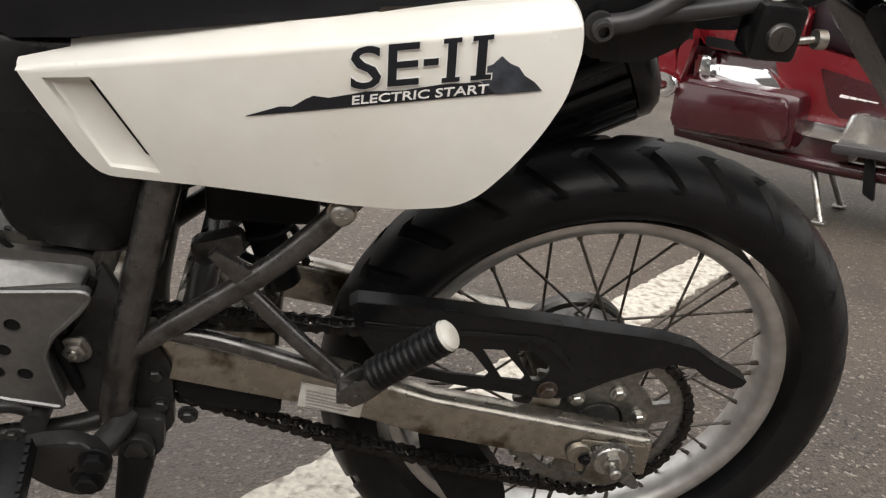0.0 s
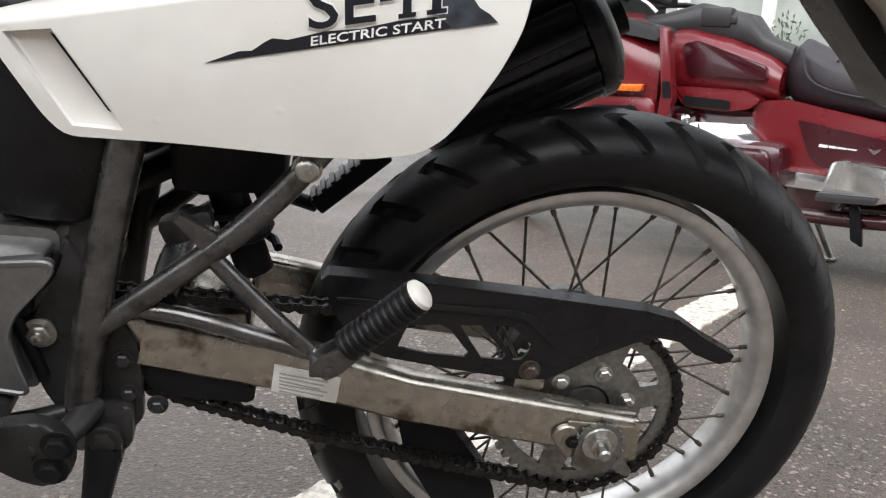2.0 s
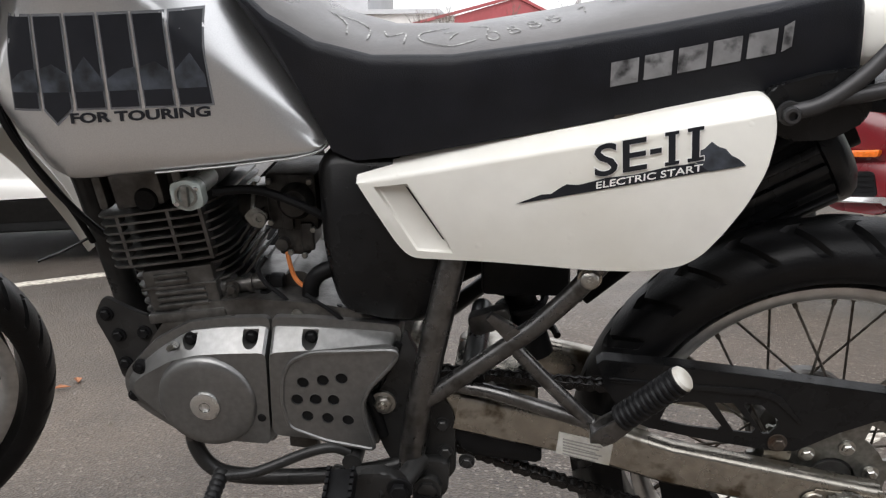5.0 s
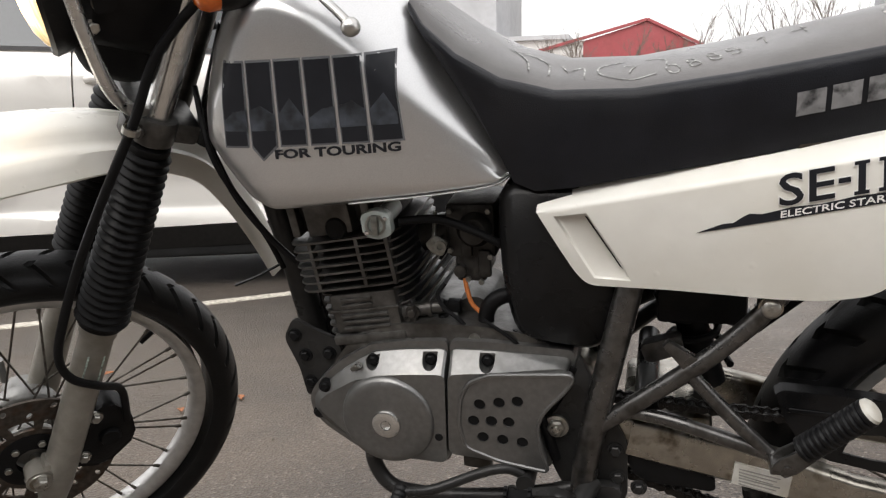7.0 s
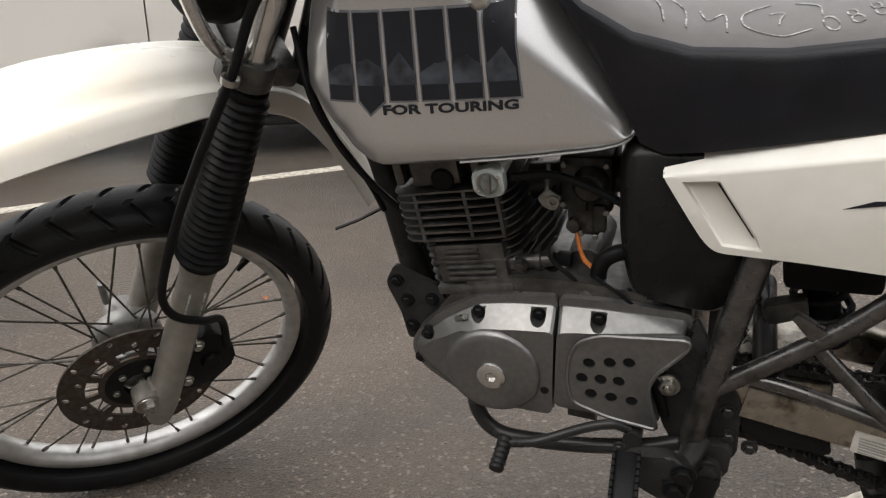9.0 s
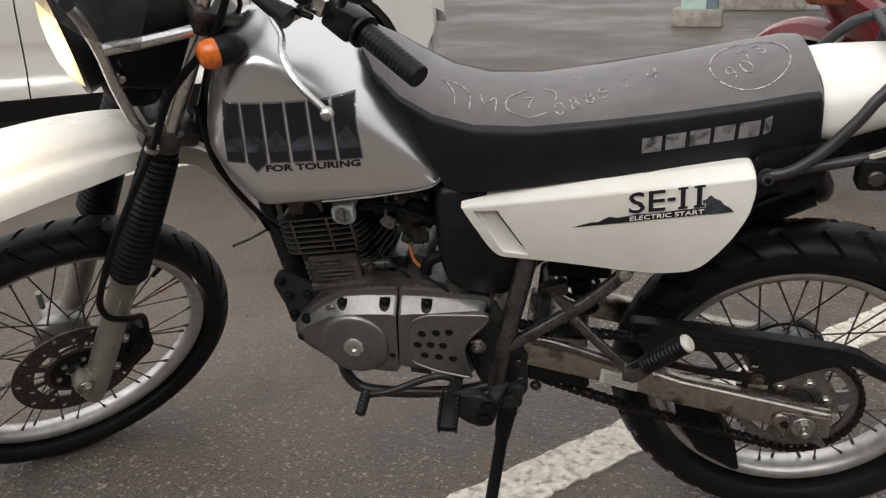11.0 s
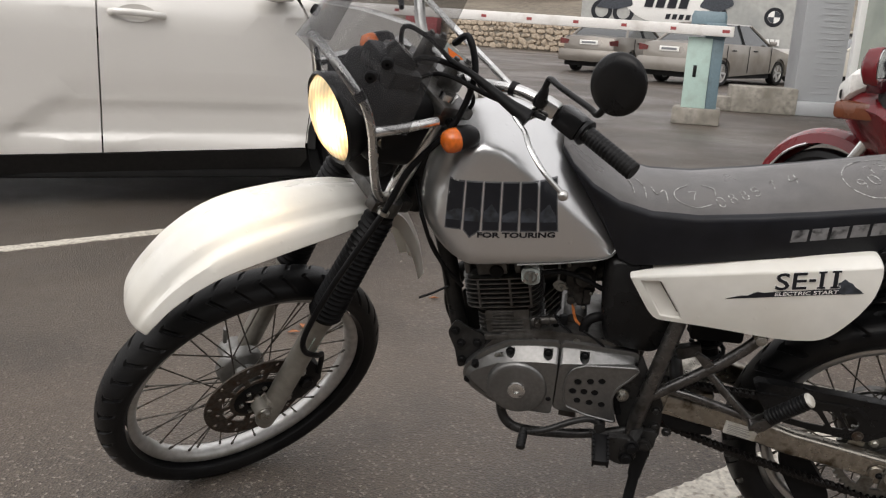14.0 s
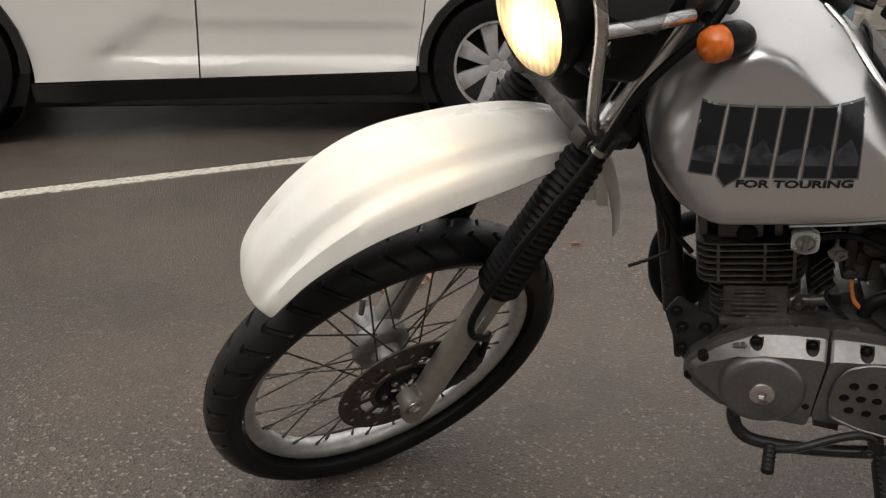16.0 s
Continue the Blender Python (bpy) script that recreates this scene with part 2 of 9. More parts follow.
CHALK = material("chalk_line", (0.40, 0.40, 0.385), 0.8, grain=0.35, scale=160, stain=(0.12, 0.115, 0.11), stain_scale=60, stain_lo=0.5, stain_hi=0.65)
PAPER = material("weathered_label", (0.62, 0.61, 0.57), 0.55, grain=0.05, stain=(0.42, 0.38, 0.30), stain_scale=20)
PAPER_INK = material("label_ink", (0.32, 0.31, 0.29), 0.6)
AMBER = material("amber_lens", (0.75, 0.16, 0.015), 0.2, coat=0.6, grain=0.1, scale=90, bump=0.15, bump_scale=180)
RED_LENS = material("red_lens", (0.22, 0.015, 0.012), 0.2, coat=0.6)
ORANGE = material("orange_hose", (0.55, 0.17, 0.04), 0.5, grain=0.1)
BULB = glow_material("headlamp_bulb", (1.0, 0.78, 0.42), 16.0)
VISOR = glass_material("smoked_acrylic", (0.05, 0.05, 0.053), 0.05, 0.34, 260)
CLEAR = glass_material("clear_plastic", (0.75, 0.8, 0.78), 0.08, 0.35)
FUELTAP = material("fuel_tap_plastic", (0.30, 0.33, 0.315), 0.25, coat=0.4, grain=0.12)
GRIMY = material("grimy_casting", (0.055, 0.053, 0.05), 0.42, metal=0.6, grain=0.25, scale=120, stain=(0.02, 0.018, 0.016), stain_scale=30, stain_lo=0.42, stain_hi=0.62, bump=0.25, bump_scale=260)


# ---- building kit ----
def V(*a):
    return Vector(a)


def part(name, bm, mat, parent=None, label="", smooth=40):
    """Links a bmesh as one mesh object under a thing or a part."""
    bmesh.ops.recalc_face_normals(bm, faces=bm.faces)
    me = bpy.data.meshes.new(name)
    for f in bm.faces:
        f.smooth = True
    for e in bm.edges:
        if len(e.link_faces) != 2 or e.calc_face_angle(0) > radians(smooth):
            e.smooth = False
    bm.to_mesh(me)
    bm.free()
    me.materials.append(mat)
    ob = new(name, me)
    if parent is not None:
        ob.parent = parent
    if label:
        ob["label"] = label
    return ob


def share(name, me, parent, m):
    """One more object on a mesh that others use too."""
    ob = new(name, me)
    ob.parent = parent
    ob.matrix_basis = m
    return ob


def thing(name, label, category, m=None, group="", kind=""):
    ob = new(name)
    if m is not None:
        ob.matrix_world = m
    ob.empty_display_size = 0.1
    return tagged(ob, label, category, group, kind)


def join(*bms):
    """All the bmeshes in one."""
    a = bms[0]
    for b in bms[1:]:
        me = bpy.data.meshes.new("tmp")
        b.to_mesh(me)
        a.from_mesh(me)
        b.free()
        bpy.data.meshes.remove(me)
    return a


def moved(bm, m):
    bmesh.ops.transform(bm, matrix=m, verts=bm.verts)
    return bm


def box(x0, x1, y0, y1, z0, z1, bevel=0.0, segs=2):
    bm = bmesh.new()
    bmesh.ops.create_cube(bm, size=1)
    for v in bm.verts:
        v.co = (x0 + (v.co.x + 0.5) * (x1 - x0), y0 + (v.co.y + 0.5) * (y1 - y0), z0 + (v.co.z + 0.5) * (z1 - z0))
    if bevel:
        bmesh.ops.bevel(bm, geom=bm.edges[:], offset=bevel, segments=segs, affect="EDGES", profile=0.5)
    return bm


def smooth_path(pts, n=6, closed=False):
    """A smooth line through the points (Catmull-Rom)."""
    P = [Vector(p) for p in pts]
    if len(P) < 3:
        return P
    out = []
    k = len(P)
    for i in range(k if closed else k - 1):
        if closed:
            a, b, c, d = P[i - 1], P[i], P[(i + 1) % k], P[(i + 2) % k]
        else:
            b, c = P[i], P[i + 1]
            a = P[i - 1] if i else b * 2 - c
            d = P[i + 2] if i + 2 < k else c * 2 - b
        for j in range(n):
            t = j / n
            out.append(0.5 * ((2 * b) + (c - a) * t + (2 * a - 5 * b + 4 * c - d) * t * t + (3 * b - a - 3 * c + d) * t ** 3))
    if not closed:
        out.append(P[-1])
    return out


def sweep(path, ring, closed=False, cap=True, up=None):
    """Sweeps a ring of (u, v), or ring(i, s) -> list of (u, v), along a path."""
    bm = bmesh.new()
    n = len(path)
    rows = []
    prev = None
    for i, p in enumerate(path):
        if closed:
            t = (path[(i + 1) % n] - path[i - 1]).normalized()
        else:
            t = (path[min(i + 1, n - 1)] - path[max(i - 1, 0)]).normalized()
        if up is not None:
            a = Vector(up)
        elif prev is None:
            a = Vector((0, 0, 1)) if abs(t.z) < 0.9 else Vector((0, 1, 0))
        else:
            a = prev
        u = (a - t * a.dot(t)).normalized()
        prev = u
        w = t.cross(u)
        pts = ring(i, i / max(1, n - 1)) if callable(ring) else ring
        rows.append([bm.verts.new(p + w * x + u * y) for x, y in pts])
    k = len(rows[0])
    for i in range(n if closed else n - 1):
        a, b = rows[i], rows[(i + 1) % n]
        for j in range(k):
            bm.faces.new((a[j], a[(j + 1) % k], b[(j + 1) % k], b[j]))
    if cap and not closed:
        bm.faces.new(rows[0][::-1])
        bm.faces.new(rows[-1])
    return bm


def circle(r, n=12, ry=None):
    return [(r * math.cos(2 * math.pi * i / n), (ry or r) * math.sin(2 * math.pi * i / n)) for i in range(n)]


def tube(pts, r, n=12, steps=6, closed=False, flat=None):
    """A bent tube through the points."""
    return sweep(smooth_path(pts, steps, closed) if steps > 1 else [Vector(p) for p in pts], circle(r, n, flat), closed)


def rod(a, b, r, r2=None, n=14):
    a, b = Vector(a), Vector(b)
    r2 = r if r2 is None else r2
    return sweep([a, b], lambda i, s: circle(r if i == 0 else r2, n))


def lathe(profile, n=32, m=None, closed=False, start=0.0, turn=360.0):
    """Turns a profile of (radius, height) round the z axis."""
    bm = bmesh.new()
    full = turn >= 359.9
    k = n if full else n + 1
    rows = []
    for i in range(k):
        a = radians(start + turn * i / n)
        rows.append([bm.verts.new((r * math.cos(a), r * math.sin(a), h)) for r, h in profile])
    q = len(profile)
    for i in range(n):
        a, b = rows[i], rows[(i + 1) % k]
        for j in range(q if closed else q - 1):
            j2 = (j + 1) % q
            bm.faces.new((a[j], b[j], b[j2], a[j2]))
    bmesh.ops.remove_doubles(bm, verts=bm.verts, dist=1e-6)
    if m is not None:
        moved(bm, m)
    return bm


def along(a, b):
    """The pose at a whose z axis points to b."""
    a, b = Vector(a), Vector(b)
    return Matrix.Translation(a) @ (b - a).to_track_quat("Z", "Y").to_matrix().to_4x4()


Y_LEFT = pose(0, 0, 0, 90)      # local z becomes -y, towards the bike's left


def plate(outline, y0, y1, bevel=0.0, segs=2, holes=()):
    """An outline of (x, z) made solid between y0 and y1, y a number or a function of (x, z)."""
    bm = bmesh.new()
    f0 = y0 if callable(y0) else (lambda x, z: y0)
    f1 = y1 if callable(y1) else (lambda x, z: y1)
    if holes:
        loops = [outline, *holes]
        edges = []
        for lp in loops:
            vs = [bm.verts.new((x, 0, z)) for x, z in lp]
            edges += [bm.edges.new((vs[i], vs[(i + 1) % len(vs)])) for i in range(len(vs))]
        bmesh.ops.triangle_fill(bm, use_beauty=True, use_dissolve=False, edges=edges)
        r = bmesh.ops.extrude_face_region(bm, geom=bm.faces[:])
        up = {v for v in r["geom"] if isinstance(v, bmesh.types.BMVert)}
        for v in bm.verts:
            v.co.y = f1(v.co.x, v.co.z) if v in up else f0(v.co.x, v.co.z)
        return bm
    a = [bm.verts.new((x, f0(x, z), z)) for x, z in outline]
    b = [bm.verts.new((x, f1(x, z), z)) for x, z in outline]
    n = len(a)
    fa = bm.faces.new(a)
    fb = bm.faces.new(b[::-1])
    for i in range(n):
        bm.faces.new((a[i], b[i], b[(i + 1) % n], a[(i + 1) % n]))
    if bevel:
        es = [e for f in (fa, fb) for e in f.edges]
        bmesh.ops.bevel(bm, geom=es, offset=bevel, segments=segs, affect="EDGES", profile=0.5)
    return bm


def chamfered(outline, y_front, y_back, inset, drop):
    """A cast cover: a flat face, a sloping facet of one width all round, and straight sides."""
    k = len(outline)
    area = sum(outline[i - 1][0] * outline[i][1] - outline[i][0] * outline[i - 1][1] for i in range(k))
    turn = 1 if area > 0 else -1
    face = []
    for i in range(k):
        p, a, b = Vector(outline[i]), Vector(outline[i - 1]), Vector(outline[(i + 1) % k])
        d = ((p - a).normalized() + (b - p).normalized()).normalized()
        face.append((p.x - d.y * inset * turn, p.y + d.x * inset * turn))
    return loft([[(x, y_back, z) for x, z in outline], [(x, y_front + drop, z) for x, z in outline], [(x, y_front, z) for x, z in face]])


def rounded(outline, r, n=4):
    """The outline with its corners rounded."""
    out = []
    k = len(outline)
    for i in range(k):
        p, a, b = Vector(outline[i]), Vector(outline[i - 1]), Vector(outline[(i + 1) % k])
        da, db = min(r, (a - p).length * 0.45), min(r, (b - p).length * 0.45)
        s, e = p + (a - p).normalized() * da, p + (b - p).normalized() * db
        for j in range(n + 1):
            t = j / n
            q = s * (1 - t) ** 2 + p * 2 * t * (1 - t) + e * t * t
            out.append((q.x, q.y))
    return out


def loft(rings, cap=True, closed=False):
    """A skin over rings of points with the same count."""
    bm = bmesh.new()
    rows = [[bm.verts.new(p) for p in r] for r in rings]
    k = len(rows[0])
    m = len(rows)
    for i in range(m if closed else m - 1):
        a, b = rows[i], rows[(i + 1) % m]
        for j in range(k):
            bm.faces.new((a[j], a[(j + 1) % k], b[(j + 1) % k], b[j]))
    if cap and not closed:
        bm.faces.new(rows[0][::-1])
        bm.faces.new(rows[-1])
    return bm


def hexbolt(at, axis, r=0.008, h=0.006, washer=True):
    """A hexagon bolt head whose axis points along axis."""
    m = along(at, Vector(at) + Vector(axis))
    bm = lathe([(0, h), (r * 0.8, h), (r, h * 0.8), (r, 0)], 6, m)
    if washer:
        bm = join(bm, lathe([(r * 1.35, 0.0015), (r * 1.4, 0.0), (r * 1.4, -0.002), (0, -0.002)], 16, m), lathe([(0, 0.0015), (r * 1.35, 0.0015)], 16, m))
    return bm


def text_mesh(body, height, depth=0.0006, width=None, bold=0.0, shear=0.0):
    """Letters as a mesh in the xy plane, lower left at the origin."""
    cu = bpy.data.curves.new("letters", "FONT")
    cu.body, cu.size, cu.extrude, cu.offset, cu.shear = body, 1.0, 0.0, bold, shear
    cu.resolution_u = 3
    ob = bpy.data.objects.new("letters", cu)
    me = bpy.data.meshes.new_from_object(ob)
    bm = bmesh.new()
    bm.from_mesh(me)
    bpy.data.objects.remove(ob)
    bpy.data.meshes.remove(me)
    xs = [v.co.x for v in bm.verts]
    ys = [v.co.y for v in bm.verts]
    sx = (width / (max(xs) - min(xs))) if width else height / (max(ys) - min(ys))
    sy = height / (max(ys) - min(ys))
    for v in bm.verts:
        v.co = ((v.co.x - min(xs)) * sx, (v.co.y - min(ys)) * sy, 0)
    if depth:
        r = bmesh.ops.extrude_face_region(bm, geom=bm.faces[:])
        for v in r["geom"]:
            if isinstance(v, bmesh.types.BMVert):
                v.co.z += depth
    return bm


def spin(m, deg, axis="Z"):
    return m @ Matrix.Rotation(radians(deg), 4, axis)


# ---- ground ----
def asphalt_material():
    m = bpy.data.materials.new("wet_asphalt")
    m.use_nodes = True
    nt = m.node_tree
    L, N = nt.links, nt.nodes
    b = N["Principled BSDF"]
    co = N.new("ShaderNodeTexCoord").outputs["Object"]

    def noise_tex(scale, detail=5, rough=0.6):
        n = N.new("ShaderNodeTexNoise")
        n.inputs["Scale"].default_value, n.inputs["Detail"].default_value, n.inputs["Roughness"].default_value = scale, detail, rough
        L.new(co, n.inputs["Vector"])
        return n.outputs["Fac"]

    def rng(v, a, c, lo, hi):
        r = N.new("ShaderNodeMapRange")
        for k, x in zip(("From Min", "From Max", "To Min", "To Max"), (a, c, lo, hi)):
            r.inputs[k].default_value = x
        L.new(v, r.inputs["Value"])
        return r.outputs["Result"]

    def mix(fac, c1, c2, mode="MIX"):
        x = N.new("ShaderNodeMixRGB")
        x.blend_type = mode
        for k, v in (("Fac", fac), ("Color1", c1), ("Color2", c2)):
            if isinstance(v, (int, float)):
                x.inputs[k].default_value = v
            elif isinstance(v, tuple):
                x.inputs[k].default_value = (*v, 1)
            else:
                L.new(v, x.inputs[k])
        return x.outputs["Color"]

    vo = N.new("ShaderNodeTexVoronoi")
    vo.inputs["Scale"].default_value = 150
    L.new(co, vo.inputs["Vector"])
    stone = N.new("ShaderNodeSeparateColor")
    L.new(vo.outputs["Color"], stone.inputs["Color"])
    base = mix(rng(noise_tex(240, 4), 0.38, 0.64, 0, 1), (0.034, 0.028, 0.023), (0.136, 0.112, 0.091))
    base = mix(rng(stone.outputs["Red"], 0.89, 0.97, 0, 0.9), base, (0.31, 0.275, 0.235))
    base = mix(rng(stone.outputs["Green"], 0.78, 0.95, 0, 0.9), base, (0.018, 0.016, 0.015))
    base = mix(rng(noise_tex(0.55, 6), 0.38, 0.66, 0.0, 0.6), base, (0.156, 0.119, 0.088))
    base = mix(rng(noise_tex(1.5, 8, 0.72), 0.48, 0.70, 0.0, 0.75), base, (0.053, 0.043, 0.035))
    base = mix(rng(noise_tex(0.16, 5), 0.5, 0.68, 0.0, 0.55), base, (0.19, 0.152, 0.116))
    # shade beside the parked crossover, painted darker into the asphalt with a wavering edge
    sx = N.new("ShaderNodeSeparateXYZ")
    L.new(co, sx.inputs["Vector"])

    def calc(op, a, c):
        x = N.new("ShaderNodeMath")
        x.operation = op
        for k, v in enumerate((a, c)):
            if isinstance(v, (int, float)):
                x.inputs[k].default_value = v
            else:
                L.new(v, x.inputs[k])
        return x.outputs["Value"]

    across = calc("ADD", calc("MULTIPLY", sx.outputs["X"], -0.75), calc("MULTIPLY", sx.outputs["Y"], 0.66))
    across = calc("ADD", across, calc("MULTIPLY", noise_tex(0.9, 6), 1.6))
    base = mix(rng(across, 2.0, 3.6, 0.0, 0.42), base, (0.036, 0.030, 0.026))
    L.new(base, b.inputs["Base Color"])
    wet = rng(noise_tex(0.35, 5), 0.42, 0.60, 0.62, 0.30)
    L.new(wet, b.inputs["Roughness"])
    h = N.new("ShaderNodeBump")
    h.inputs["Strength"].default_value = 0.8
    h.inputs["Distance"].default_value = 0.004
    L.new(vo.outputs["Distance"], h.inputs["Height"])
    h2 = N.new("ShaderNodeBump")
    h2.inputs["Strength"].default_value = 0.25
    h2.inputs["Distance"].default_value = 0.01
    L.new(noise_tex(60, 4), h2.inputs["Height"])
    L.new(h.outputs["Normal"], h2.inputs["Normal"])
    L.new(h2.outputs["Normal"], b.inputs["Normal"])
    return m


ASPHALT = asphalt_material()
ROADPAINT = material("worn_road_paint", (0.62, 0.58, 0.50), 0.55, grain=0.12, scale=70, stain=(0.24, 0.205, 0.165), stain_scale=48, stain_lo=0.50, stain_hi=0.70, bump=0.3, bump_scale=160)
CONCRETE = material("weathered_concrete", (0.27, 0.25, 0.215), 0.8, grain=0.16, scale=14, stain=(0.13, 0.115, 0.092), stain_scale=3.5, bump=0.4, bump_scale=60)


def ground_sheet():
    bm = bmesh.new()
    xs = [-1500, -300, -60, -20, -8, -4, -2, 0, 2, 4, 8, 20, 60, 300, 1500]
    ys = [-1500, -300, -60, -20, -8, -4, -2, 0, 2, 4, 8, 20, 60, 300, 1500]
    g = [[bm.verts.new((x, y, 0)) for x in xs] for y in ys]
    for j in range(len(ys) - 1):
        for i in range(len(xs) - 1):
            bm.faces.new((g[j][i], g[j][i + 1], g[j + 1][i + 1], g[j + 1][i]))
    return tagged(part("ground", bm, ASPHALT), "damp brown-grey asphalt of a parking yard", "asphalt", kind="structure")


def road_line(a, b, width, name="road_line", label="worn white painted parking line on the asphalt", seed=1):
    """A worn painted line with ragged edges, 4 mm thick."""
    rnd = random.Random(seed)
    a, b = Vector((*a, 0)), Vector((*b, 0))
    d = (b - a).normalized()
    s = Vector((-d.y, d.x, 0))
    n = int((b - a).length / 0.02)
    bm = bmesh.new()
    rows = []
    for i in range(n + 1):
        p = a + (b - a) * (i / n)
        w0 = width / 2 + rnd.uniform(-0.006, 0.004)
        w1 = width / 2 + rnd.uniform(-0.006, 0.004)
        rows.append([bm.verts.new(p + s * w0), bm.verts.new(p + s * w0 * 0.98 + V(0, 0, 0.004)), bm.verts.new(p - s * w1 * 0.98 + V(0, 0, 0.004)), bm.verts.new(p - s * w1)])
    for i in range(n):
        for j in range(3):
            bm.faces.new((rows[i][j], rows[i][j + 1], rows[i + 1][j + 1], rows[i + 1][j]))
    return tagged(part(name, bm, ROADPAINT), label, "road marking", kind="structure")


ground_sheet()
road_line((-4.6, 0.06), (-1.9, 3.12), 0.09, seed=3)
road_line((-0.62, -0.185), (1.15, 1.60), 0.12, seed=4)

# ---- the motorcycle: x towards its tail, y to its right, z up, leaning on its side stand ----
LEAN = 13.5
bike = thing("motorcycle", "white and silver dual-purpose motorcycle leaning on its side stand, headlamp lit", "motorcycle", pose(0, 0, 0.0015, LEAN))

# the steered front end: origin at the front axle, z up along the fork
FORK = Matrix(((0.6162, -0.6381, 0.4617, -1.3918), (0.7193, 0.6947, 0.0, -0.0631), (-0.3208, 0.3322, 0.8870, 0.3204), (0, 0, 0, 1)))


def tyre_mesh(R, half, bead, groove, count, slant, cells=20, deep=0.007, mid=0.12, outer=0.56):
    """A tyre whose mesh is skewed along its tread, so that the cross grooves have clean edges."""
    q = 33
    n = count * cells
    bm = bmesh.new()
    rows = []
    sec = R - bead
    for i in range(n):
        row = []
        for j in range(q):
            s = -1 + 2 * j / (q - 1)
            u = abs(s)
            ang = s * radians(128)
            y = half * math.sin(ang) * (1.0 if abs(ang) < 1.6 else 0.97)
            r = max(R - sec * 0.5 + sec * 0.5 * math.cos(ang), bead - 0.004)
            a = 2 * math.pi * (i / n + slant * (min(u, outer) - mid) / count + (0.5 / count if s > 0 else 0) * min(1, u / mid))
            if mid <= u <= outer and i % cells < cells * groove:
                fade = min(1, (outer - u) / 0.12 + 0.25)
                r -= deep * fade
                y *= 1 - 0.05 * fade * u
            row.append(bm.verts.new((r * math.cos(a), r * math.sin(a), y)))
        rows.append(row)
    for i in range(n):
        a, b = rows[i], rows[(i + 1) % n]
        for j in range(q - 1):
            bm.faces.new((a[j], a[j + 1], b[j + 1], b[j]))
        bm.faces.new((a[q - 1], a[0], b[0], b[q - 1]))
    return bm


def rim_mesh(R, half):
    """A drop-centre alloy rim."""
    prof = [(R, half), (R + 0.001, half - 0.003), (R - 0.004, half - 0.005), (R - 0.012, half - 0.006), (R - 0.018, half * 0.45), (R - 0.019, 0), (R - 0.018, -half * 0.45),
            (R - 0.012, -half + 0.006), (R - 0.004, -half + 0.005), (R + 0.001, -half + 0.003), (R, -half),
            (R - 0.005, -half - 0.0005), (R - 0.013, -half + 0.001), (R - 0.017, -half + 0.005), (R - 0.022, -half * 0.5), (R - 0.0235, 0), (R - 0.022, half * 0.5),
            (R - 0.017, half - 0.005), (R - 0.013, half - 0.001), (R - 0.005, half + 0.0005)]
    return lathe(prof, 96, closed=True)


def spoke_set(parent, rim_r, hub_r, flange, count=36, lean=42, base=Matrix()):
    """Crossed spokes, each an object with its nipple on one of two shared meshes."""
    for side in (0, 1):
        for way in (0, 1):
            z0 = flange if side == 0 else -flange
            z0 += 0.0022 * (1 if way else -1)
            a = V(hub_r, 0, z0)
            d = radians(lean if way else -lean)
            b = V(rim_r * math.cos(d), rim_r * math.sin(d), 0.004 if side == 0 else -0.004)
            u = (b - a).normalized()
            bm = rod(a - u * 0.004, b - u * 0.012, 0.0018, n=6)
            bm = join(bm, rod(b - u * 0.016, b + u * 0.004, 0.0031, n=6))
            first = part("spoke", bm, SPOKE, parent)
            first.matrix_basis = base @ Matrix.Rotation(2 * math.pi * (side * 0.5 + way * 0.25) / (count / 4), 4, "Z")
            for k in range(1, count // 4):
                share("spoke", first.data, parent, base @ Matrix.Rotation(2 * math.pi * (k + side * 0.5 + way * 0.25) / (count / 4), 4, "Z"))


# -- rear wheel --
RW = Matrix.Translation((0.002, 0, 0.3155)) @ Y_LEFT
rear_wheel = part("rear_wheel", lathe([(0.0, 0.075), (0.026, 0.075), (0.03, 0.06), (0.055, 0.056), (0.06, 0.052), (0.06, 0.046), (0.035, 0.04), (0.032, 0.0), (0.036, -0.02),
                                       (0.066, -0.026), (0.068, -0.03), (0.068, -0.055), (0.05, -0.06), (0.0, -0.062)], 40), ENGINE_LIGHT, bike, "spoked rear wheel with an alloy hub")
rear_wheel.matrix_basis = spin(RW, 12)
part("tyre", tyre_mesh(0.3185, 0.056, 0.236, 0.22, 30, -1.3), RUBBER, rear_wheel, "black block-tread tyre")
part("rim", rim_mesh(0.2395, 0.028), RIM, rear_wheel, "polished aluminium rim")
spoke_set(rear_wheel, 0.2225, 0.058, 0.042)


def sprocket_mesh(R, teeth):
    out = []
    for i in range(teeth * 4):
        a = 2 * math.pi * i / (teeth * 4)
        r = (R, R, R - 0.007, R - 0.007)[i % 4]
        out.append((r * math.cos(a), r * math.sin(a)))
    holes = []
    for k in range(6):
        c = radians(60 * k + 30)
        ring = []
        for t in range(9):
            a = c + radians(-21 + 42 * t / 8)
            ring.append((0.088 * math.cos(a), 0.088 * math.sin(a)))
        for t in range(9):
            a = c + radians(17 - 34 * t / 8)
            ring.append((0.066 * math.cos(a), 0.066 * math.sin(a)))
        holes.append(ring)
    holes.append([(0.03 * math.cos(a), 0.03 * math.sin(a)) for a in [2 * math.pi * i / 20 for i in range(20)]])
    bm = plate(out, -0.003, 0.003, holes=holes)
    return moved(bm, pose(0, 0, 0, 90))


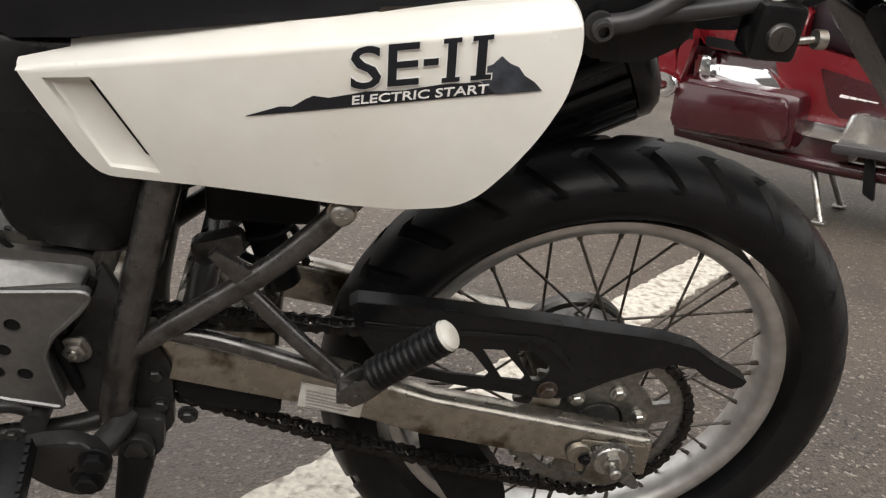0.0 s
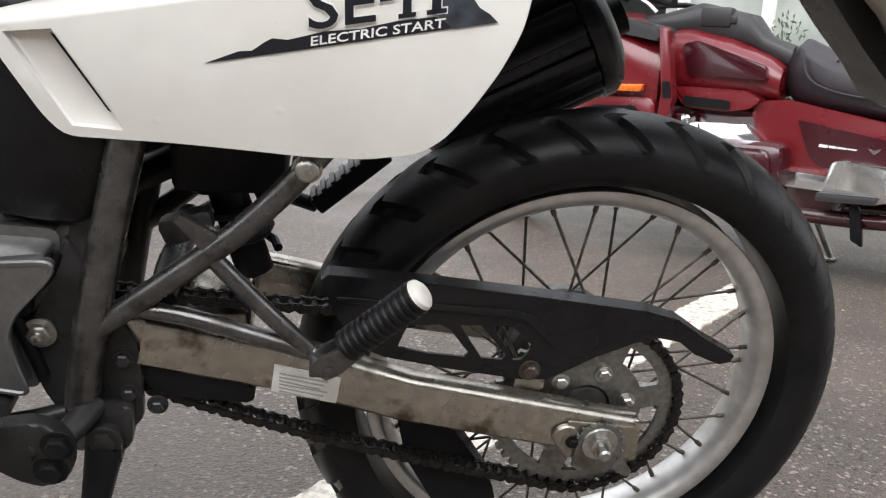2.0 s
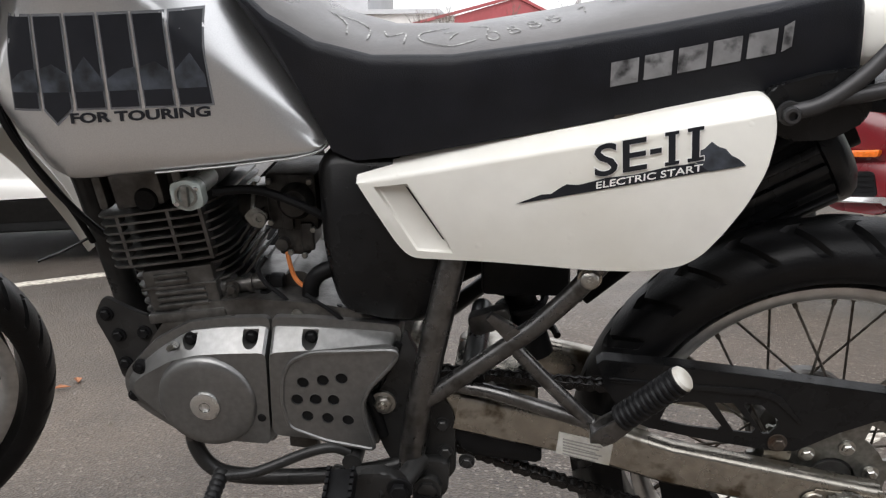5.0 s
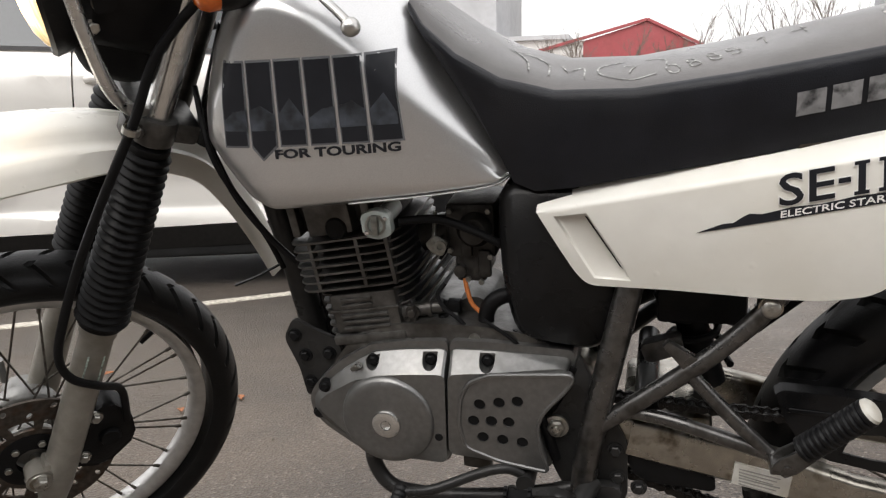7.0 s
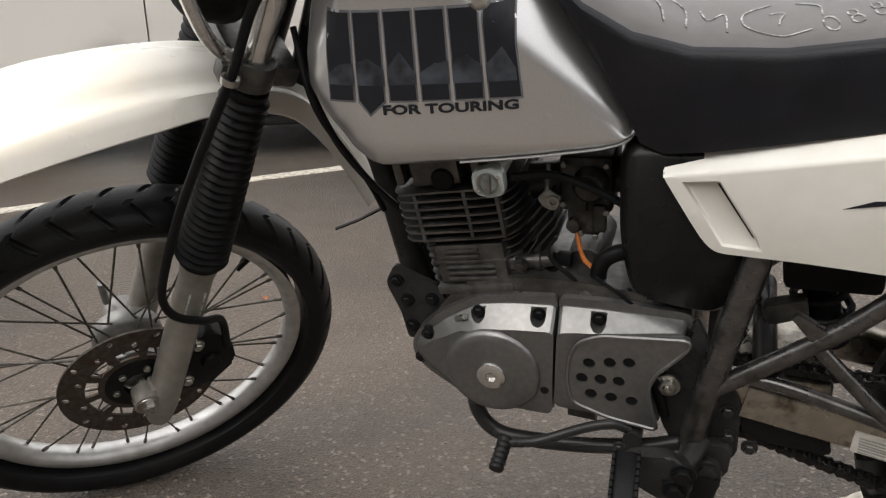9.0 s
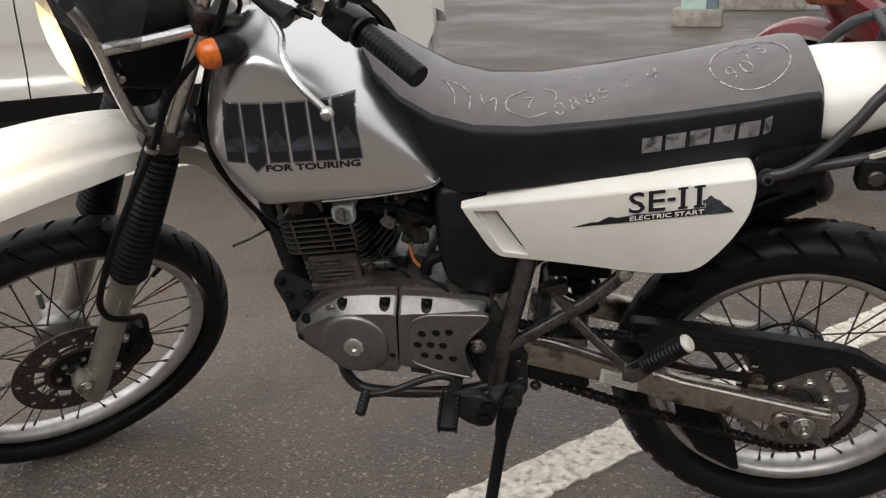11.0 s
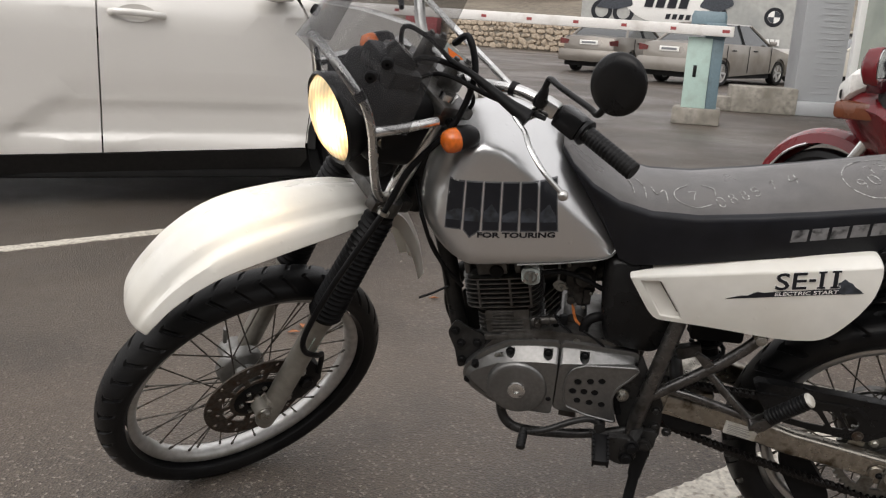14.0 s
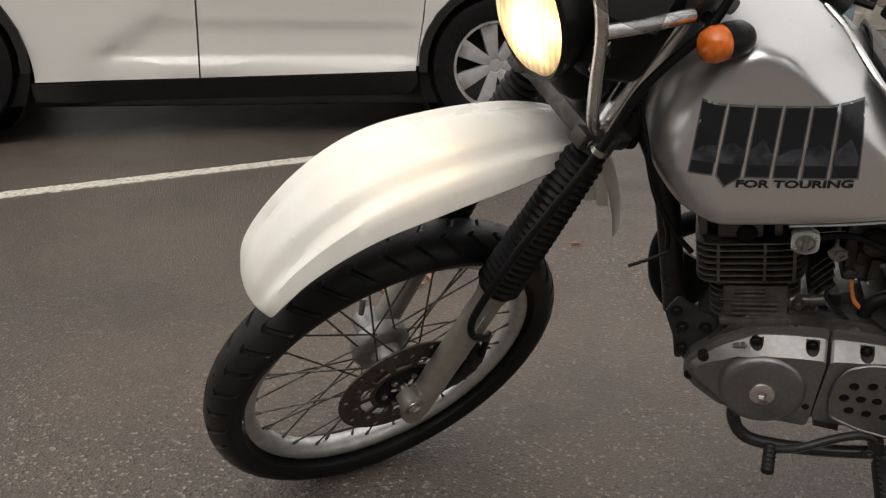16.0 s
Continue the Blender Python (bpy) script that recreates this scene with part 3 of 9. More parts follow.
sprocket = part("sprocket", moved(sprocket_mesh(0.108, 45), pose(0, 0, 0.071)), ZINC, rear_wheel, "toothed steel rear sprocket")
part("brake_drum", lathe([(0.0, -0.06), (0.07, -0.062), (0.074, -0.066), (0.074, -0.078), (0.06, -0.084), (0.0, -0.086)], 36), ENGINE_LIGHT, rear_wheel)
for k in range(6):
    a = radians(60 * k)
    part("sprocket_bolt", hexbolt((0.048 * math.cos(a), 0.048 * math.sin(a), 0.075), (0, 0, 1), 0.0075, 0.007), STEEL, rear_wheel)

# -- front wheel, steered --
FW = FORK @ Matrix.Translation((-0.004, -0.003, 0.005)) @ Y_LEFT
front_wheel = part("front_wheel", lathe([(0.0, 0.05), (0.022, 0.05), (0.024, 0.042), (0.04, 0.038), (0.044, 0.034), (0.044, 0.026), (0.03, 0.02), (0.024, 0.0), (0.03, -0.016),
                                         (0.05, -0.022), (0.056, -0.03), (0.056, -0.05), (0.045, -0.058), (0.0, -0.06)], 40), HUB, bike, "spoked front wheel turned to one side")
front_wheel.matrix_basis = spin(FW, 5)
part("tyre", tyre_mesh(0.336, 0.046, 0.2725, 0.16, 40, -1.4, 16, 0.005), RUBBER, front_wheel, "black road-pattern tyre")
part("rim", rim_mesh(0.2757, 0.021), RIM, front_wheel, "polished aluminium rim")
spoke_set(front_wheel, 0.258, 0.043, 0.032)


def disc_mesh():
    def ring(r, n=64, s=0.0):
        return [(r * math.cos(2 * math.pi * i / n + s), r * math.sin(2 * math.pi * i / n + s)) for i in range(n)]
    holes = [ring(0.052, 40)]
    for k in range(10):                 # ten long windows inside the drilled band
        c = 2 * math.pi * k / 10
        arc = [c + radians(-13 + 26 * i / 6) for i in range(7)]
        holes.append([(0.082 * math.cos(a), 0.082 * math.sin(a)) for a in arc] + [(0.063 * math.cos(a), 0.063 * math.sin(a)) for a in arc[::-1]])
    for k in range(20):
        a = 2 * math.pi * (k + 0.5) / 20
        r = (0.093, 0.111)[k % 2]
        c = (r * math.cos(a), r * math.sin(a))
        holes.append([(c[0] + 0.0062 * math.cos(t) * math.cos(a + 0.5) - 0.0042 * math.sin(t) * math.sin(a + 0.5), c[1] + 0.0062 * math.cos(t) * math.sin(a + 0.5) + 0.0042 * math.sin(t) * math.cos(a + 0.5)) for t in [2 * math.pi * i / 10 for i in range(10)]])
    bm = moved(plate(ring(0.122), -0.002, 0.002, holes=holes), pose(0, 0, 0.058, 90))
    return bm


part("brake_disc", disc_mesh(), RUSTY, front_wheel, "drilled rusty-brown brake disc")
part("disc_carrier", lathe([(0.026, 0.053), (0.0535, 0.053), (0.0535, 0.062), (0.047, 0.064), (0.026, 0.064)], 36, closed=True), BLACK_MATT, front_wheel)
for k in range(6):
    a = radians(60 * k + 20)
    part("disc_bolt", hexbolt((0.038 * math.cos(a), 0.038 * math.sin(a), 0.064), (0, 0, 1), 0.006, 0.005, False), STEEL, front_wheel)

# -- tank --
def ring_section(x, z0, z1, w, n=28, low=4.5, high=2.6, tip=0.8, dx=0.0):
    """A closed section across the bike, flatter below and rounder above."""
    zc, h = z0 + (z1 - z0) * 0.42, z1 - z0
    out = []
    for i in range(n):
        a = 2 * math.pi * i / n
        c, s = math.cos(a), math.sin(a)
        e = high if s > 0 else low
        y = w * math.copysign(abs(c) ** (2 / e), c)
        k = math.copysign(abs(s) ** (2 / e), s)
        z = zc + k * (h * 0.58 if s > 0 else h * 0.42)
        if s > 0:
            y *= 1 - (1 - tip) * k
        out.append((x + dx * (z - z0), y, z))
    return out


def tank_section(x, z0, ze, z1, w, yt):
    """Flat side up to an edge at ze, then a shoulder that rises to the ridge; ahead of FACET the side turns inwards."""
    half = [(w * 0.55, z0), (w * 0.93, z0 + 0.001), (w * 0.99, z0 + 0.008)]
    half += [(w * (1 - 0.05 * (k / 8) ** 2), z0 + 0.008 + (ze - 0.012 - z0 - 0.008) * k / 8) for k in range(1, 9)]
    half += [(w * 0.935, ze - 0.003), (w * 0.895, ze + 0.004), (w * 0.85, ze + (z1 - ze) * 0.2), (yt + (w * 0.85 - yt) * 0.62, ze + (z1 - ze) * 0.48), (yt + (w * 0.85 - yt) * 0.22, ze + (z1 - ze) * 0.81), (yt * 0.6, ze + (z1 - ze) * 0.965)]
    turned = []
    for y, z in half:
        for (xa, za), (xb, zb) in zip(FACET, FACET[1:]):
            if za <= z <= zb:
                y = max(yt * 0.5, y - 0.85 * max(0.0, xa + (xb - xa) * (z - za) / (zb - za) - x))
                break
        turned.append((y, z))
    return [(x, -y, z) for y, z in turned] + [(x, 0, z1)] + [(x, y, z) for y, z in turned[::-1]] + [(x, 0, z0)]


FACET = [(-0.870, 0.70), (-0.877, 0.735), (-0.903, 0.763), (-0.938, 0.802), (-0.934, 0.835), (-0.905, 0.888), (-0.878, 0.943), (-0.849, 0.975), (-0.84, 1.02)]


def tank_mesh():
    rows = [(-0.986, 0.815, 0.835, 0.862, 0.092, 0.03), (-0.978, 0.792, 0.852, 0.905, 0.114, 0.05), (-0.965, 0.768, 0.885, 0.942, 0.132, 0.055), (-0.948, 0.745, 0.915, 0.968, 0.144, 0.055), (-0.928, 0.726, 0.938, 0.985, 0.151, 0.05),
            (-0.90, 0.721, 0.955, 0.995, 0.156, 0.05), (-0.86, 0.721, 0.962, 1.001, 0.156, 0.05), (-0.82, 0.723, 0.952, 0.999, 0.151, 0.052), (-0.78, 0.725, 0.922, 0.988, 0.145, 0.055), (-0.74, 0.727, 0.886, 0.963, 0.138, 0.058),
            (-0.70, 0.729, 0.850, 0.928, 0.130, 0.06), (-0.66, 0.732, 0.812, 0.880, 0.121, 0.06), (-0.63, 0.734, 0.785, 0.840, 0.114, 0.06), (-0.608, 0.737, 0.765, 0.800, 0.106, 0.055), (-0.596, 0.744, 0.757, 0.775, 0.096, 0.05)]
    dense = []
    for i in range(len(rows) - 1):
        a, b, c, d = rows[max(i - 1, 0)], rows[i], rows[i + 1], rows[min(i + 2, len(rows) - 1)]
        for j in range(4):
            t = j / 4
            dense.append([0.5 * (2 * q + (r - p) * t + (2 * p - 5 * q + 4 * r - e) * t * t + (3 * q - p - 3 * r + e) * t ** 3) for p, q, r, e in zip(a, b, c, d)])
    return loft([tank_section(*r) for r in dense + [rows[-1]]])


tank = part("fuel_tank", tank_mesh(), SILVER, bike, "silver painted fuel tank", smooth=70)
part("seam_flange", sweep(smooth_path([(-0.78, -0.1405, 0.7275), (-0.74, -0.1335, 0.7295), (-0.70, -0.126, 0.7315), (-0.66, -0.1175, 0.7345), (-0.63, -0.1105, 0.737), (-0.606, -0.1005, 0.742), (-0.597, -0.091, 0.753), (-0.594, -0.08, 0.768)], 5), [(-0.0015, -0.001), (0.003, -0.001), (0.0035, 0), (0.003, 0.001), (-0.0015, 0.001), (-0.002, 0)], up=(0, 0, 1)), SILVER_DARK, tank)

# -- seat --
def seat_rows():
    # bottom x, bottom z, top x, edge z, half width, crown
    return [(-0.615, 0.800, -0.712, 0.948, 0.060, 0.010), (-0.606, 0.770, -0.690, 0.925, 0.092, 0.012), (-0.590, 0.742, -0.650, 0.893, 0.112, 0.012), (-0.565, 0.733, -0.600, 0.865, 0.118, 0.010),
            (-0.52, 0.738, -0.540, 0.850, 0.121, 0.007), (-0.45, 0.751, -0.455, 0.850, 0.124, 0.006), (-0.35, 0.770, -0.35, 0.864, 0.127, 0.008), (-0.25, 0.790, -0.25, 0.880, 0.129, 0.012),
            (-0.15, 0.809, -0.15, 0.898, 0.130, 0.016), (-0.08, 0.822, -0.085, 0.911, 0.128, 0.018), (-0.058, 0.826, -0.062, 0.912, 0.124, 0.016), (-0.05, 0.832, -0.056, 0.900, 0.118, 0.012)]


def seat_section(xb, zb, xt, zt, w, crown, top):
    pts = []
    if top:
        for i in range(13):
            s = (-1 + i / 6) * 0.955
            z = zt + crown * (1 - s * s) + 0.001
            pts.append((xt, w * s * 1.002, z - 0.012 * abs(s) ** 6))
        for i in range(13):
            s = (1 - i / 6) * 0.955
            pts.append((xt + (xb - xt) * 0.1, w * s * 0.96, zt - 0.02))
    else:
        for s in (-1, 1):
            for k in range(6):
                t = k / 5 if s < 0 else 1 - k / 5
                bulge = 1 + 0.02 * math.sin(math.pi * t)
                pts.append((xb + (xt - xb) * t, s * w * bulge * (0.93 + 0.07 * t), zb + (zt - 0.013 - zb) * t))
                if t == 1:
                    rim = [(xt, s * w * 0.985, zt - 0.0065), (xt, s * w * 0.945, zt - 0.003)]
                    pts += rim if s < 0 else []
                    pts[-1:] = pts[-1:] if s < 0 else rim[::-1] + pts[-1:]
    return pts


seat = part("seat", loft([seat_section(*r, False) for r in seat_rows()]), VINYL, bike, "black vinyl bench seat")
part("seat_top", loft([seat_section(*r, True) for r in seat_rows()]), VINYL_TOP, seat, "vinyl seat top with its wet sheen painted grey, and chalk marks")


# -- side panel --
def panel_y(x, z):
    t = (x + 0.56) / 0.42
    lip = max(0.0, z - (0.727 - 0.0155 + 0.2084 * (x + 0.549)))      # the top edge is folded in towards the seat
    return -0.106 - 0.050 * t - 0.010 * math.sin(math.pi * min(1, max(0, (z - 0.61) / 0.2))) + 1.25 * lip


PANEL = [(-0.567, 0.712), (-0.562, 0.7255), (-0.452, 0.750), (-0.304, 0.780), (-0.150, 0.812), (-0.138, 0.808), (-0.133, 0.780), (-0.139, 0.741), (-0.154, 0.706), (-0.173, 0.673),
         (-0.193, 0.644), (-0.213, 0.629), (-0.257, 0.6195), (-0.306, 0.6175), (-0.361, 0.619), (-0.417, 0.620), (-0.506, 0.6185), (-0.521, 0.633)]
SCOOP = [(-0.541, 0.704), (-0.507, 0.709), (-0.466, 0.646), (-0.460, 0.631), (-0.498, 0.632)]


def curved_plate(outline, y_fn, thick, inset=0.006, holes=(), cell=0.018, roll=0.0, cuts=()):
    """A panel that follows a curved side; roll rounds its rim, cuts are folds (x, z, nx, nz)."""
    bm = bmesh.new()
    edges = []
    k = len(outline)
    outer = []
    for i in range(k):
        a, b = Vector(outline[i]), Vector(outline[(i + 1) % k])
        n = max(1, int((b - a).length / cell))
        outer += [tuple(a + (b - a) * (j / n)) for j in range(n)]
    for lp in (outer, *holes):
        vs = [bm.verts.new((x, 0, z)) for x, z in lp]
        edges += [bm.edges.new((vs[i], vs[(i + 1) % len(vs)])) for i in range(len(vs))]
    bmesh.ops.triangle_fill(bm, use_beauty=True, use_dissolve=False, edges=edges)
    for _ in range(2):
        long = [e for e in bm.edges if e.calc_length() > cell * 1.6 and not e.is_boundary]
        if not long:
            break
        bmesh.ops.subdivide_edges(bm, edges=long, cuts=1)
        bmesh.ops.triangulate(bm, faces=[f for f in bm.faces if len(f.verts) > 3])
        bmesh.ops.beautify_fill(bm, faces=bm.faces[:], edges=[e for e in bm.edges if not e.is_boundary])
    for x, z, nx, nz in cuts:
        bmesh.ops.bisect_plane(bm, geom=bm.verts[:] + bm.edges[:] + bm.faces[:], plane_co=(x, 0, z), plane_no=(nx, 0, nz), dist=1e-5)
    drop = {}
    if roll:
        for d in (0.35, 0.65):
            rim = {v for v in bm.verts if v.is_boundary}
            bmesh.ops.inset_region(bm, faces=bm.faces[:], thickness=roll * d, use_boundary=True, use_even_offset=True)
            for v in bm.verts:
                if v.is_boundary:
                    drop[v] = roll
                elif v in rim:
                    pass
        ring = {w for v in drop if v.is_boundary for e in v.link_edges for w in (e.other_vert(v),) if not w.is_boundary}
        for v in list(drop):
            if not v.is_boundary:
                del drop[v]
        for w in ring:
            drop[w] = roll * 0.25
    for v in bm.verts:
        v.co.y = y_fn(v.co.x, v.co.z) + drop.get(v, 0.0)
    r = bmesh.ops.extrude_face_region(bm, geom=bm.faces[:])
    for v in r["geom"]:
        if isinstance(v, bmesh.types.BMVert):
            v.co.y += thick
    return bm


side_panel = part("side_panel", curved_plate(rounded(PANEL, 0.012, 3), panel_y, 0.012, holes=[SCOOP], roll=0.005, cuts=[(-0.549, 0.727 - d, -0.204, 0.979) for d in (0.012, 0.0155, 0.019)]), WHITE, bike, "white plastic side panel with a black decal", smooth=85)


def scoop_mesh():
    """A recess whose floor falls away towards the slit at its rear edge."""
    deep = (0.0065, 0.0115, 0.0125, 0.009, 0.0055)
    grow = (0.84, 0.94, 0.97, 0.90, 0.80)
    c = (-0.492, 0.664)
    outer = [(x, panel_y(x, z) + 0.0045, z) for x, z in SCOOP]
    inner = [(c[0] + (x - c[0]) * k, panel_y(x, z) + d, c[1] + (z - c[1]) * k) for (x, z), d, k in zip(SCOOP, deep, grow)]
    bm = loft([outer, inner], cap=False)
    low = sorted(bm.verts, key=lambda v: v.index)[5:]
    mid = bm.verts.new((-0.488, panel_y(-0.488, 0.655) + 0.0105, 0.652))
    for i in range(5):
        bm.faces.new((low[i], low[(i + 1) % 5], mid))
    return bm


part("scoop", scoop_mesh(), WHITE, side_panel, smooth=50)
part("slit", plate([(-0.5085, 0.7065), (-0.5058, 0.7055), (-0.4668, 0.6435), (-0.4695, 0.6455)], lambda x, z: panel_y(x, z) + 0.0042, lambda x, z: panel_y(x, z) + 0.0056), BLACK_MATT, side_panel)

# -- swingarm --
def beam(path, h0, h1, w, bevel=0.006):
    """A box beam along a path of (x, y, z), its height going from h0 to h1."""
    P = [Vector(p) for p in path]
    rings = []
    for i, p in enumerate(P):
        t = (P[min(i + 1, len(P) - 1)] - P[max(i - 1, 0)]).normalized()
        side = V(0, 1, 0)
        up = t.cross(side).normalized()
        if up.z < 0:
            up = -up
        h = h0 + (h1 - h0) * i / (len(P) - 1)
        b = bevel
        rings.append([p + side * y + up * z for y, z in ((-w / 2, -h / 2 + b), (-w / 2, h / 2 - b), (-w / 2 + b * 0.4, h / 2 - b * 0.4), (-w / 2 + b, h / 2), (w / 2 - b, h / 2), (w / 2 - b * 0.4, h / 2 - b * 0.4), (w / 2, h / 2 - b),
                                                         (w / 2, -h / 2 + b), (w / 2 - b, -h / 2), (-w / 2 + b, -h / 2))])
    return loft(rings)


swingarm = part("swingarm", join(beam([(-0.46, -0.088, 0.408), (-0.30, -0.089, 0.375), (-0.20, -0.094, 0.346), (0.045, -0.106, 0.305)], 0.054, 0.053, 0.030),
                                 beam([(-0.46, 0.088, 0.408), (-0.30, 0.089, 0.375), (-0.20, 0.094, 0.346), (0.045, 0.106, 0.305)], 0.054, 0.053, 0.030),
                                 box(-0.47, -0.36, -0.08, 0.08, 0.378, 0.432, 0.01), rod((-0.535, -0.1, 0.421), (-0.535, 0.1, 0.421), 0.026), beam([(-0.545, -0.075, 0.42), (-0.45, -0.082, 0.408)], 0.05, 0.052, 0.03)), ALU, bike, "dull stained aluminium swingarm")

# -- swingarm details, chain and guard --
part("information_label", plate([(-0.334, 0.389), (-0.268, 0.374), (-0.272, 0.344), (-0.337, 0.359)], -0.1068, -0.104), PAPER, swingarm, "weathered white information label")
for i in range(6):
    z = 0.3815 - i * 0.0042
    part("label_line", plate([(-0.329, z), (-0.281 - 0.004 * (i % 3), z - 0.0105), (-0.281 - 0.004 * (i % 3), z - 0.0121), (-0.329, z - 0.0016)], -0.1078, -0.1069), PAPER_INK, swingarm)
part("axle_plate", plate(rounded([(-0.030, 0.333), (0.046, 0.3245), (0.0475, 0.286), (-0.030, 0.286)], 0.003), -0.1225, -0.120), ALU, swingarm)
SNAIL = [(0.005 + (0.026 + 0.010 * k / 30) * math.cos(radians(150 - 9.5 * k)), 0.304 + (0.026 + 0.010 * k / 30) * math.sin(radians(150 - 9.5 * k))) for k in range(31)]
axle_adjuster = part("axle_adjuster", plate(SNAIL, -0.1275, -0.1235, 0.001), ZINC, swingarm, "notched snail chain adjuster")
part("snail_arm", plate(rounded([(0.014, 0.282), (0.034, 0.290), (0.050, 0.268), (0.044, 0.262)], 0.005), -0.1275, -0.1235, 0.001), ZINC, axle_adjuster)
for k in range(11):
    a = radians(150 - 18 * k)
    part("notch", moved(box(-0.0014, 0.0014, -0.1295, -0.1240, -0.002, 0.002), Matrix.Translation((0.005 + 0.028 * math.cos(a), 0, 0.304 + 0.028 * math.sin(a)))), ZINC, axle_adjuster)
part("axle_nut", join(hexbolt((0.006, -0.1275, 0.308), (0, -1, 0), 0.0125, 0.010), lathe([(0.0, 0.021), (0.005, 0.021), (0.007, 0.019), (0.007, 0.0)], 14, pose(0.006, -0.129, 0.308) @ Y_LEFT), lathe([(0, 0.002), (0.019, 0.002), (0.020, 0.0)], 24, pose(0.006, -0.1275, 0.308) @ Y_LEFT)), STEEL, swingarm, "zinc axle nut on a washer")
part("stop_disc", lathe([(0, 0.0025), (0.013, 0.0025), (0.0145, 0.001), (0.0145, -0.003)], 24, pose(-0.030, -0.1225, 0.314) @ Y_LEFT), ALU, swingarm, "worn round stop")
part("stop_pin", hexbolt((-0.023, -0.125, 0.309), (0, -1, 0), 0.0055, 0.006), BLACK_MATT, swingarm)
part("end_cap", plate([(0.043, 0.3305), (0.051, 0.3290), (0.0525, 0.2815), (0.043, 0.2805)], -0.1220, -0.0905, 0.0015), ALU, swingarm)


def chain_path():
    """The chain's line: upper run, round the sprocket, sagging lower run, round the small front sprocket."""
    c, R = (0.0, 0.314), 0.109
    f, r = (-0.585, 0.425), 0.034
    pts = []
    for i in range(25):
        a = radians(86 - 180 * i / 24)
        pts.append((c[0] + R * math.cos(a), c[1] + R * math.sin(a)))
    for i in range(1, 24):
        t = i / 24
        p0, p1 = (c[0] + R * math.cos(radians(-94)), c[1] + R * math.sin(radians(-94))), (f[0] - 0.004, f[1] - r)
        pts.append((p0[0] + (p1[0] - p0[0]) * t, p0[1] + (p1[1] - p0[1]) * t - 0.016 * math.sin(math.pi * t)))
    for i in range(9):
        a = radians(-98 - 170 * i / 8)
        pts.append((f[0] + r * math.cos(a), f[1] + r * math.sin(a)))
    p0, p1 = pts[-1], pts[0]
    for i in range(1, 24):
        t = i / 24
        pts.append((p0[0] + (p1[0] - p0[0]) * t, p0[1] + (p1[1] - p0[1]) * t - 0.004 * math.sin(math.pi * t)))
    return pts


def chain_mesh():
    P = [Vector((x, -0.071, z)) for x, z in chain_path()]
    total = sum((P[(i + 1) % len(P)] - P[i]).length for i in range(len(P)))
    n = round(total / 0.0127 / 2) * 2
    step = total / n
    stops, i, acc = [], 0, 0.0
    for k in range(n):
        want = k * step
        while acc + (P[(i + 1) % len(P)] - P[i]).length < want:
            acc += (P[(i + 1) % len(P)] - P[i]).length
            i += 1
        d = P[(i + 1) % len(P)] - P[i]
        stops.append(P[i % len(P)] + d * ((want - acc) / d.length))
    verts, faces = [], []
    for k in range(n):
        a, b = stops[k], stops[(k + 1) % n]
        t = (b - a).normalized()
        u = t.cross(V(0, 1, 0)).normalized()
        for s in (-1, 1):
            y = s * (0.0085 if k % 2 else 0.0058)
            out = [a - t * 0.0055 + u * 0.003, a - t * 0.001 + u * 0.0058, a + t * 0.0045 + u * 0.0042, b - t * 0.0045 + u * 0.0042, b + t * 0.001 + u * 0.0058, b + t * 0.0055 + u * 0.003]
            out += [b + t * 0.0055 - u * 0.003, b + t * 0.001 - u * 0.0058, b - t * 0.0045 - u * 0.0042, a + t * 0.0045 - u * 0.0042, a - t * 0.001 - u * 0.0058, a - t * 0.0055 - u * 0.003]
            o = len(verts)
            verts += [p + V(0, y - 0.001, 0) for p in out] + [p + V(0, y + 0.001, 0) for p in out]
            faces += [tuple(range(o, o + 12)), tuple(range(o + 23, o + 11, -1))]
            faces += [(o + j, o + 12 + j, o + 12 + (j + 1) % 12, o + (j + 1) % 12) for j in range(12)]
        o = len(verts)
        for j in range(8):
            q = a + (u * math.sin(j * math.pi / 4) + t * math.cos(j * math.pi / 4)) * 0.0042
            verts += [q + V(0, -0.0105, 0), q + V(0, 0.0105, 0)]
        faces += [(o + 2 * j, o + 2 * j + 1, o + 2 * ((j + 1) % 8) + 1, o + 2 * ((j + 1) % 8)) for j in range(8)]
        faces += [tuple(o + 2 * j for j in range(8)), tuple(o + 2 * j + 1 for j in range(7, -1, -1))]
    me = bpy.data.meshes.new("t")
    me.from_pydata([tuple(v) for v in verts], [], faces)
    bm = bmesh.new()
    bm.from_mesh(me)
    bpy.data.meshes.remove(me)
    return bm


part("drive_chain", chain_mesh(), CHAIN, bike, "oily black drive chain")

